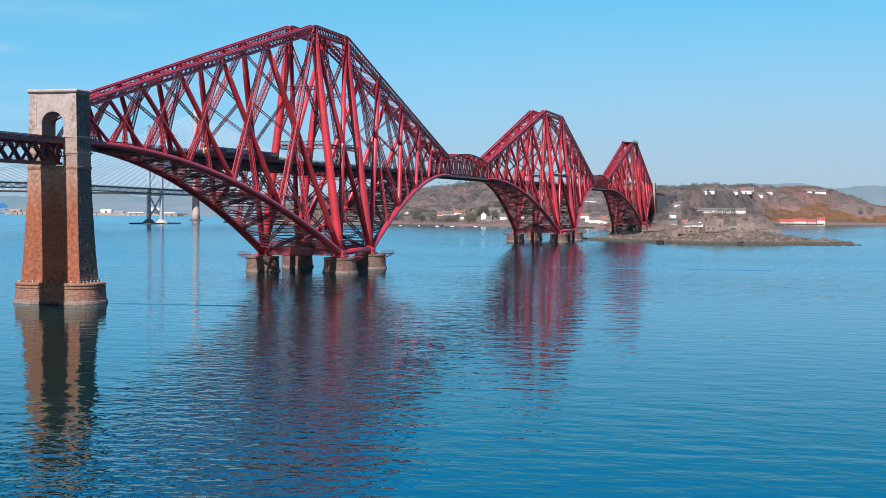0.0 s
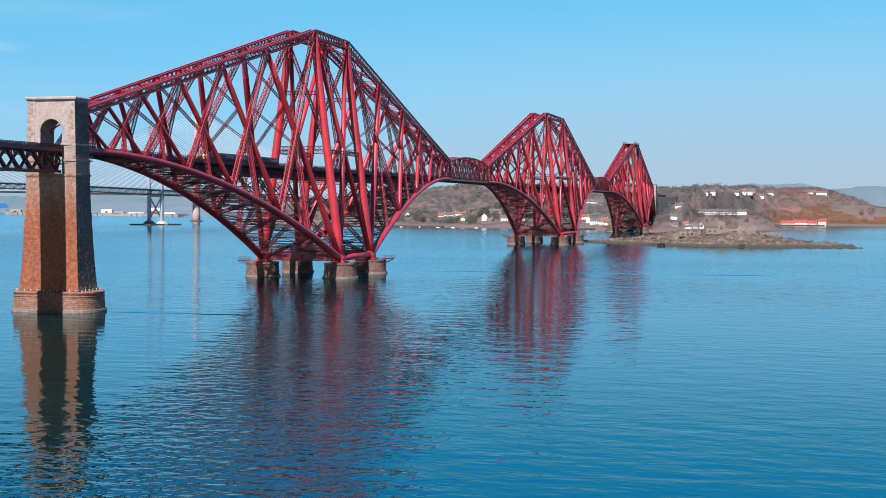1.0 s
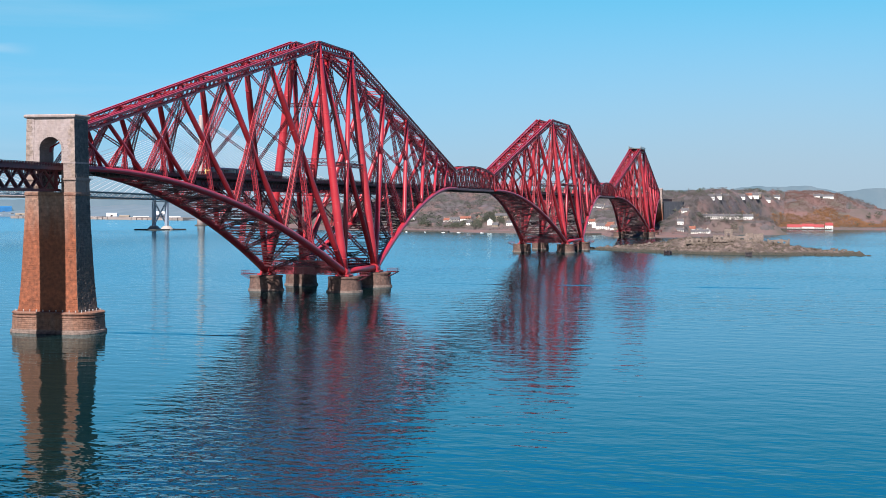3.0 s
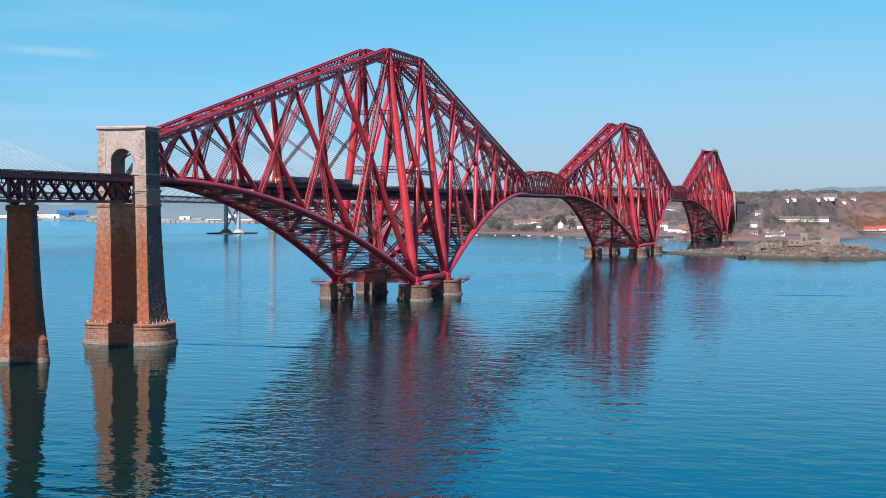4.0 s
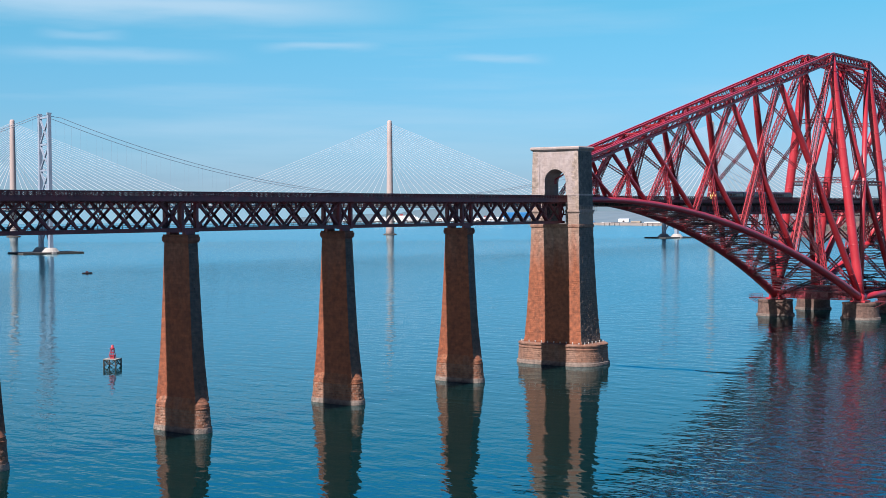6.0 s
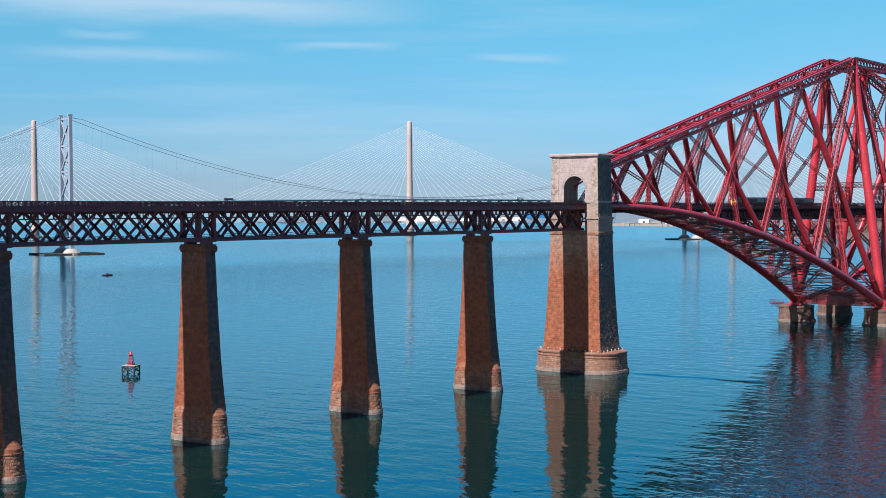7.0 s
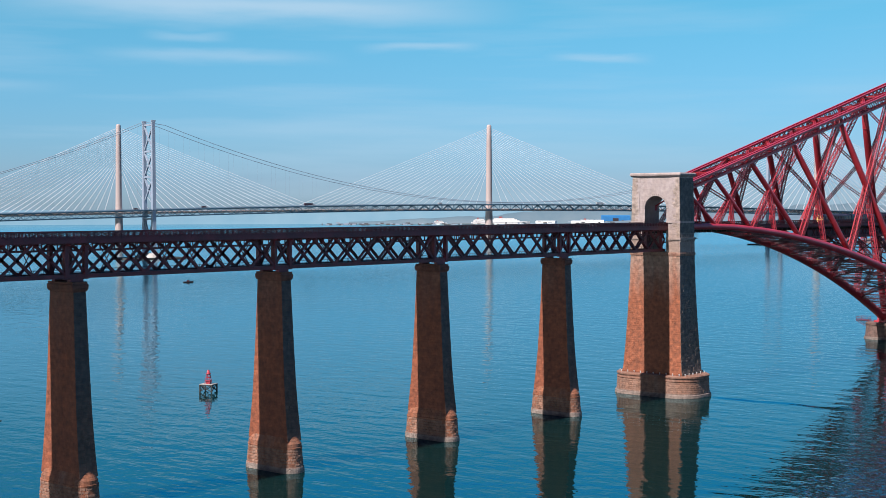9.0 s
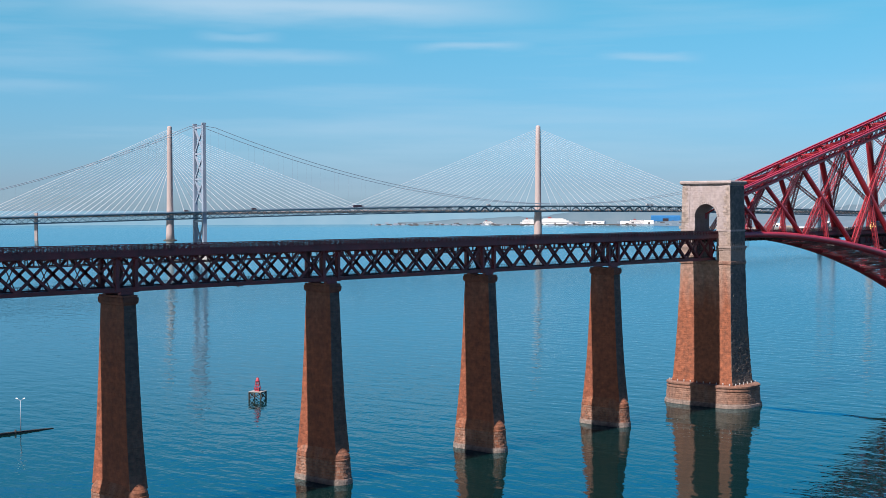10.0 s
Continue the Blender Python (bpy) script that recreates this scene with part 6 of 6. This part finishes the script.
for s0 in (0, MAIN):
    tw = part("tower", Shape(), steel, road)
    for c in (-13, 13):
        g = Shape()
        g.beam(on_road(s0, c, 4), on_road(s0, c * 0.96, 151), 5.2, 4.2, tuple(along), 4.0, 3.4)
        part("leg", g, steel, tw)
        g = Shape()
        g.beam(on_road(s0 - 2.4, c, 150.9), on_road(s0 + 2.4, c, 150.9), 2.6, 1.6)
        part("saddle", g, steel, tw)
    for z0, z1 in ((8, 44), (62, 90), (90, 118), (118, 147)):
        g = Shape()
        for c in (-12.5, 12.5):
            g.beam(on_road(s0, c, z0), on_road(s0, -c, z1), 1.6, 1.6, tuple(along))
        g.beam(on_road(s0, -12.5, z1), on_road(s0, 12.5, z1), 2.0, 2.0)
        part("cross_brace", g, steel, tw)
    g = Shape()
    for c in (-13, 13):
        p = on_road(s0, c, 0)
        v, f = [], []
        for i, (z, r) in enumerate(((-4, 10), (2, 9.5), (6.5, 5.5))):
            v += [(p[0] + r * math.cos(k * 0.3927), p[1] + r * math.sin(k * 0.3927), z) for k in range(16)]
        f = [(i * 16 + k, i * 16 + (k + 1) % 16, (i + 1) * 16 + (k + 1) % 16, (i + 1) * 16 + k) for i in range(2) for k in range(16)] + [tuple(32 + k for k in range(16))]
        g.add(v, f)
    part("footing", g, conc, tw, "pale concrete footings")
    g = Shape()
    g.beam(on_road(s0 - 34, 0, 0.6), on_road(s0 + 34, 0, 0.6), 44, 2.4)
    part("fender", g, quay_mat, tw, "low dark fender round the tower foot")
S0, S1, STEP = -600, MAIN + 420, 9.0
n = int((S1 - S0) / STEP)
for c in (-12, 12):
    g = Shape()
    for k in range(n):
        a, b = S0 + STEP * k, S0 + STEP * (k + 1)
        za, zb = deck_top(a) - 1.2, deck_top(b) - 1.2
        g.beam(on_road(a, c, za), on_road(b, c, zb), 0.9, 0.9)
        g.beam(on_road(a, c, za - 6.6), on_road(b, c, zb - 6.6), 0.9, 0.9)
        g.beam(on_road(a, c, za - (6.6 if k % 2 else 0)), on_road(b, c, zb - (0 if k % 2 else 6.6)), 0.8, 0.8)
        g.beam(on_road(a, c, za), on_road(a, c, za - 6.6), 0.4, 0.4, tuple(along))
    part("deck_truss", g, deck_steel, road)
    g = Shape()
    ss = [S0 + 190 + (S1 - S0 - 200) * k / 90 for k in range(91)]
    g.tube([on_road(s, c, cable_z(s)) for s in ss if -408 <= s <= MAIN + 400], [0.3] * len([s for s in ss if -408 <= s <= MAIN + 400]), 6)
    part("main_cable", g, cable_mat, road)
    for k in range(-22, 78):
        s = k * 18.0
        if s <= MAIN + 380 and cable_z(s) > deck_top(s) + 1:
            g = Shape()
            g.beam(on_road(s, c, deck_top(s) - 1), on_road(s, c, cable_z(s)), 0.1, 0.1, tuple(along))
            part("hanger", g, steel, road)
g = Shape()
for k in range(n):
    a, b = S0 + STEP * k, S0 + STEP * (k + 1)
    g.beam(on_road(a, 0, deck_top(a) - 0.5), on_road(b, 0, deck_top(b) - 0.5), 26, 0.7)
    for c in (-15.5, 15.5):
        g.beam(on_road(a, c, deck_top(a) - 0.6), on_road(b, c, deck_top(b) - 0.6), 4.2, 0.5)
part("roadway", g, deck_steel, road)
for c in (-17.6, 17.6):
    g = Shape()
    for k in range(n):
        a, b = S0 + STEP * k, S0 + STEP * (k + 1)
        for z, t in ((0.5, 0.16), (1.1, 0.16)):
            g.beam(on_road(a, c, deck_top(a) + z - 0.5), on_road(b, c, deck_top(b) + z - 0.5), t, t)
        g.beam(on_road(a, c, deck_top(a) - 0.5), on_road(a, c, deck_top(a) + 0.7), 0.16, 0.16, tuple(along))
    part("parapet", g, cable_mat, road, "grey steel road parapet")
for s in (-408, -460, -520, -580, MAIN + 408):
    g = Shape()
    for c in (-10, 10):
        g.beam(on_road(s, c, -4), on_road(s, c, deck_top(s) - 8), 3.2, 3.2, tuple(along))
    g.beam(on_road(s, -13, deck_top(s) - 9), on_road(s, 13, deck_top(s) - 9), 3, 2.4)
    part("side_pier", g, conc, road)
lorry_mats = (material("dark lorry side", (0.08, 0.03, 0.05), 0.5), material("white van side", (0.7, 0.7, 0.7), 0.4))
for s, length, hgt, mt, label in ((190, 14, 2.6, 0, "dark articulated lorry on the road bridge"), (60, 6, 1.8, 0, "dark van on the road bridge"), (640, 12, 2.6, 1, "pale lorry on the road bridge"),
                                  (380, 5, 1.6, 1, "white van on the road bridge"), (-20, 5, 1.4, 0, "dark car on the road bridge")):
    th = thing("lorry" if length > 8 else "van", label, "vehicle", "road traffic")
    z = deck_top(s) - 0.1
    g = Shape()
    g.beam(on_road(s, -6, z + 0.7 + hgt / 2), on_road(s + length * 0.78, -6, z + 0.7 + hgt / 2), 2.5, hgt)
    part("body", g, lorry_mats[mt], th)
    g = Shape()
    g.beam(on_road(s + length * 0.8, -6, z + 0.5 + hgt * 0.4), on_road(s + length, -6, z + 0.5 + hgt * 0.4), 2.4, hgt * 0.8)
    part("cab", g, lorry_mats[1], th)
    for q in (0.12, 0.3, 0.88):
        g = Shape()
        p = Vector(on_road(s + length * q, -6, z + 0.5))
        g.tube([tuple(p - across * 1.25), tuple(p + across * 1.25)], [0.5, 0.5], 10)
        part("axle", g, quay_mat, th)

# ---- white cable-stayed bridge ----
white_tower = material("pale cream concrete tower", (0.66, 0.53, 0.50), 0.7, 0, (0.60, 0.48, 0.45), 0.02, 5)
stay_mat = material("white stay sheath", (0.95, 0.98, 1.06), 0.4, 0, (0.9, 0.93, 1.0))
CT = [Vector((891, 1800, 0)), Vector((1331, 1312, 0)), Vector((1729, 875, 0))]
cdir = (CT[1] - CT[0]).normalized()
stayed = thing("cable_stayed_bridge", "pale cable-stayed road bridge with slender single towers", "bridge")


def on_stay(t0, s, z):
    p = t0 + cdir * s
    return (p.x, p.y, z)


g = Shape()
L_total = (CT[2] - CT[0]).length
for k in range(60):
    a, b = -620 + (L_total + 1040) * k / 60, -620 + (L_total + 1040) * (k + 1) / 60
    z = 54.5 - 0.000014 * (a - L_total / 2) ** 2
    g.beam(on_stay(CT[0], a, z), on_stay(CT[0], b, z), 36, 1.0)
    g.beam(on_stay(CT[0], a, z - 2), on_stay(CT[0], b, z - 2), 18, 3.4)
part("deck", g, white_tower, stayed)
for s in (-240, -340, -440, -540, L_total + 250, L_total + 340):
    g = Shape()
    g.beam(on_stay(CT[0], s, -4), on_stay(CT[0], s, 50), 6, 5, tuple(cdir))
    part("side_pier", g, white_tower, stayed)
for t0 in CT:
    g = Shape()
    heights, radii = (-4, 14, 45, 60, 100, 140, 175, 202, 203.5, 204.5), (8.2, 7.2, 6.4, 5.9, 5.4, 5.0, 4.6, 4.2, 3.6, 2.2)
    g.tube([(t0.x, t0.y, z) for z in heights], radii, 16)
    tw = part("tower", g, white_tower, stayed, "tall tapering pale concrete tower")
    g = Shape()
    g.tube([(t0.x, t0.y, -3), (t0.x, t0.y, 1.6), (t0.x, t0.y, 2.2)], [12, 12, 10], 20)
    part("base", g, quay_mat, tw)
    for side in (-1, 1):
        for k in range(24):
            f = k / 23
            foot_s = side * (26 + 332 * f)
            foot_z = 54.6 - 0.000014 * ((t0 - CT[0]).length + foot_s - L_total / 2) ** 2
            for plane in (-1, 1):
                g = Shape()
                w = Vector((-cdir.y, cdir.x, 0)) * plane * 1.7
                g.beam(Vector(on_stay(t0, foot_s, foot_z)) + w, Vector(on_stay(t0, side * 2.5, 126 + 72 * f ** 0.8)) + w * 0.5, 0.38, 0.38)
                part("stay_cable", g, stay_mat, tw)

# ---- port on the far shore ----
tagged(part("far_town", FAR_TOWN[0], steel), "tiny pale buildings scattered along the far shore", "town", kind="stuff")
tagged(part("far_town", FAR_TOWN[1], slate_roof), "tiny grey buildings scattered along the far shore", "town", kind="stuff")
port_blue = material("blue warehouse cladding", (0.02, 0.27, 0.66), 0.6, 0, (0.018, 0.23, 0.58), 0.05, 4)


def shed(x, y, w, d, h, turn, mat, label):
    th = thing("warehouse", label, "warehouse", "port sheds", at=pose(x, y, far_height(x, y) - 0.5 if far_height(x, y) > 0 else 0, 0, 0, turn))
    g = Shape()
    block(g, [(0, w / 2, d / 2), (h, w / 2, d / 2), (h + d * 0.08, w / 2, d * 0.06)])
    part("shell", g, mat, th)
    g = Shape()
    g.box(-w * 0.1, w * 0.1, -d / 2 - 0.2, -d / 2 + 0.4, 0, h * 0.6)
    part("door", g, boat_dark, th)
    return th


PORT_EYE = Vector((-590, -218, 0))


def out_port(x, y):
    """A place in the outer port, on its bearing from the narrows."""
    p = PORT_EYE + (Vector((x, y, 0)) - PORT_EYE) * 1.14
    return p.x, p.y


shed(3430, 2422, 100, 40, 17, -57, port_blue, "large blue clad warehouse by the port")
yard_mat = material("pale gravel port yard", (0.50, 0.43, 0.40), 0.95, 0, (0.34, 0.30, 0.28), 0.02, 6)
rng = random.Random(31)
for x, y, w, h, mat, label in (
        (2700, 1640, 34, 5, boat_white, "low white port shed on the far shore"), (2712, 1560, 26, 6, cream_wall, "cream port shed on the far shore"),
        (2690, 1500, 40, 4, boat_white, "long low white port shed"), (2676, 1440, 22, 7, slate_roof, "grey port store on the far shore"),
        (2780, 2120, 60, 9, boat_white, "white port shed beside the quay"), (2800, 2260, 70, 8, boat_white, "long white port shed behind the ships"),
        (2740, 1890, 34, 6, cream_wall, "cream port shed on the far shore"), (2790, 2060, 30, 12, boat_white, "tall white port shed"),
        (2730, 1780, 28, 5, boat_white, "small white port shed"), (2745, 1720, 18, 7, port_blue, "small blue port shed"),
        (2640, 1380, 30, 5, boat_white, "low white store on the far shore"), (2900, 1700, 30, 8, boat_white, "white works on the far hillside"),
        (2920, 1560, 44, 7, boat_white, "long white works on the far hillside")):
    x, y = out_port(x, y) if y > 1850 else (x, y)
    shed(x, y, w, 24, h, -60 + rng.uniform(-15, 15), mat, label)
g = Shape()
for k in range(40):
    f = k / 40
    x, y = 2560 + 180 * f, 1300 + 600 * f
    g.beam((x, y, 2.5), (x + 4.5, y + 15, 2.5), 44 + 12 * math.sin(k * 0.7), 7 + 1.6 * math.sin(k * 1.3) + rng.uniform(-1, 1))
tagged(part("port_yard", g, yard_mat), "pale gravel yard of the far port", "port yard", kind="structure")


coach_blue = material("dark blue hull paint", (0.04, 0.07, 0.14), 0.4)


def ship(x, y, length, height, turn, label):
    th = thing("ship", label, "ship", "ships in port", at=pose(x, y, 0, 0, 0, turn))
    g = Shape()
    hw = length * 0.07
    out = [(-0.5, 0.8), (-0.48, 1), (0.3, 1), (0.42, 0.6), (0.5, 0.03)]
    low = [(length * a, -hw * b, -1) for a, b in out] + [(length * a, hw * b, -1) for a, b in out[::-1]]
    up = [(length * a * 1.03, -hw * b * 1.05, height * 0.4) for a, b in out] + [(length * a * 1.03, hw * b * 1.05, height * 0.4) for a, b in out[::-1]]
    n = len(low)
    g.add(low + up, [(k, (k + 1) % n, n + (k + 1) % n, n + k) for k in range(n)] + [tuple(n + k for k in range(n))])
    part("hull", g, boat_white, th)
    for q, (a, b, z0, z1) in enumerate(((-0.42, 0.26, 0.4, 0.55), (-0.4, 0.2, 0.55, 0.7), (-0.34, 0.14, 0.7, 0.84))):
        g = Shape()
        g.box(length * a, length * b, -hw * (0.9 - 0.1 * q), hw * (0.9 - 0.1 * q), height * z0 + 0.01, height * z1)
        part("superstructure", g, boat_white, th)
        g = Shape()
        zc = height * (z0 + z1) / 2
        for k in range(round((b - a) * length / 3.2)):
            x = length * a + 1.2 + 3.2 * k
            g.box(x, x + 1.9, -hw * (0.9 - 0.1 * q) - 0.12, hw * (0.9 - 0.1 * q) + 0.12, zc - 0.6, zc + 0.5)
        part("window_band", g, glass_mat, th)
    g = Shape()
    g.box(-length * 0.485, length * 0.40, -hw * 1.06, hw * 1.06, height * 0.28, height * 0.31)
    part("hull_stripe", g, coach_blue, th, "dark blue hull stripe")
    g = Shape()
    g.box(-length * 0.22, -length * 0.14, -hw * 0.3, hw * 0.3, height * 0.84, height * 1.05)
    part("funnel", g, bright_roof, th, "red funnel")
    return th


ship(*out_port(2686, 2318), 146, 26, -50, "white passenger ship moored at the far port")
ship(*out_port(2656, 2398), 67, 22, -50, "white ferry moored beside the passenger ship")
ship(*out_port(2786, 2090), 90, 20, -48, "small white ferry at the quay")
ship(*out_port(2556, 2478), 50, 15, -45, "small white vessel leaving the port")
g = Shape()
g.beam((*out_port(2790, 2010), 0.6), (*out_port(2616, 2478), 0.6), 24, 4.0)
tagged(part("quay", g, quay_mat), "long grey quay of the far port", "quay", kind="structure")

# ---- channel beacon, near jetty ----
bea_red = material("bright red beacon paint", (0.62, 0.03, 0.06), 0.45)
pile_mat = material("black timber piles", (0.025, 0.022, 0.02), 0.8, 0, (0.05, 0.045, 0.04), 0.8, 4)
th = thing("channel_beacon", "red lattice beacon on a black timber pile platform", "beacon", at=pose(-317, 106.5, 0, 0, 0, 25))
for i in (-1.9, 1.9):
    for j in (-1.9, 1.9):
        g = Shape()
        g.beam((i, j, -3), (i, j, 2.3), 0.36, 0.36, (1, 0, 0))
        part("pile", g, pile_mat, th)
for i, j, a, b in ((-1.9, -1.9, 1.9, -1.9), (-1.9, 1.9, 1.9, 1.9), (-1.9, -1.9, -1.9, 1.9), (1.9, -1.9, 1.9, 1.9)):
    g = Shape()
    g.beam((i, j, 0.2), (a, b, 2.3), 0.2, 0.2)
    g.beam((a, b, 0.2), (i, j, 2.3), 0.2, 0.2)
    g.beam((i, j, 2.2), (a, b, 2.2), 0.24, 0.24)
    part("brace", g, pile_mat, th)
g = Shape()
g.box(-2.1, 2.1, -2.1, 2.1, 2.3, 2.42)
part("platform", g, conc, th, "pale weathered platform deck")
g = Shape()
block(g, [(2.42, 0.6, 0.6), (3.5, 0.5, 0.5)], 0)
part("cabinet", g, bea_red, th, "red equipment cabinet")
g = Shape()
for k in range(4):
    c, s = math.cos(k * 1.5708 + 0.785), math.sin(k * 1.5708 + 0.785)
    g.beam((1.15 * c, 1.15 * s, 2.42), (0.5 * c, 0.5 * s, 5.5), 0.16, 0.16, (1, 0, 0))
    c2, s2 = math.cos(k * 1.5708 + 2.356), math.sin(k * 1.5708 + 2.356)
    for f in (0.3, 0.6, 0.9):
        r = 1.25 - 0.75 * f
        g.beam((r * c, r * s, 2.42 + 3.1 * f), (r * c2, r * s2, 2.42 + 3.1 * f), 0.12, 0.22)
part("turret", g, bea_red, th, "red lattice turret")
g = Shape()
g.tube([(0, 0, 5.4), (0, 0, 5.6), (0, 0, 5.62), (0, 0, 6.4), (0, 0, 6.6)], [0.75, 0.75, 0.42, 0.42, 0.1], 12)
part("lantern", g, bea_red, th, "red lantern")

jet = thing("jetty", "low dark jetty with a twin-headed lamp post", "jetty")
g = Shape()
pts = [(-470 + 8 * k, 103.3 + 0.3 * math.sin(k), 0) for k in range(9)] + [(-394, 103.6, 0), (-389, 103.7, 0)]
for a, b in zip(pts, pts[1:]):
    k, q = min(1.0, max(0.0, (-a[0] - 388) / 14)), min(1.0, max(0.0, (-b[0] - 388) / 14))
    g.beam((a[0], a[1], 0.5 * k - 0.35), (b[0], b[1], 0.5 * q - 0.35), 1.0, 0.9)
part("deck", g, pile_mat, jet)
g = Shape()
g.tube([(-398.5, 103.3, 0.5), (-398.5, 103.3, 8.4)], [0.13, 0.1], 8)
for s in (-1, 1):
    g.beam((-398.5, 103.3, 8.3), (-398.5 + s * 0.5, 103.3 - s * 0.5, 8.8), 0.1, 0.1)
part("lamp_post", g, steel, jet, "grey steel lamp post")
for s in (-1, 1):
    g = Shape()
    g.beam((-398.5 + s * 0.45, 103.3 - s * 0.45, 8.85), (-398.5 + s * 0.85, 103.3 - s * 0.85, 9.0), 0.35, 0.22)
    part("lamp_head", g, boat_white, jet, "pale lamp head")
for k in range(5):
    g = Shape()
    g.tube([(-460 + 15 * k, 103.3, -2), (-460 + 15 * k, 103.3, 1.0)], [0.25, 0.25], 8)
    part("pile", g, pile_mat, jet)

# ---- passenger train on the bridge ----
coach_mat = material("dark navy coach paint", (0.035, 0.05, 0.09), 0.35, 0, (0.025, 0.035, 0.06), 0.1, 3)
yellow_mat = material("yellow cab end", (1.45, 1.0, 0.35), 0.4)
for k in range(3):
    x0 = -128.5 + 23.6 * k
    th = thing("railway_coach", "dark navy passenger coach with a band of windows", "train", "train coaches", at=pose(x0, -1.7, DECK + 0.2))
    g = Shape()
    prof = [(-1.35, 0.9), (-1.4, 2.0), (-1.25, 3.3), (-0.7, 3.75), (0.7, 3.75), (1.25, 3.3), (1.4, 2.0), (1.35, 0.9)]
    v = [(x, y, z) for x in (0.2, 23.2) for y, z in prof]
    g.add(v, [(i, i + 1, 9 + i, 8 + i) for i in range(7)] + [(7, 0, 8, 15), tuple(range(8)), tuple(range(15, 7, -1))])
    part("body", g, coach_mat, th)
    for s in (-1, 1):
        for q in range(9):
            g = Shape()
            g.box(1.6 + 2.4 * q, 3.3 + 2.4 * q, s * 1.37 - 0.05, s * 1.37 + 0.05, 2.05, 2.95)
            part("window", g, glass_mat, th)
    for bx in (3.5, 20):
        g = Shape()
        g.box(bx - 1.5, bx + 1.5, -1.1, 1.1, 0.35, 0.85)
        for wx in (-1, 1):
            g.tube([(bx + wx, -0.85, 0.45), (bx + wx, 0.85, 0.45)], [0.45, 0.45], 12)
        part("bogie", g, quay_mat, th)
    if k == 0:
        g = Shape()
        block(g, [(0.9, 0.15, 1.3), (2.2, 0.18, 1.3), (3.4, 0.08, 0.9)], 0.1)
        part("cab_end", g, yellow_mat, th, "yellow cab end")
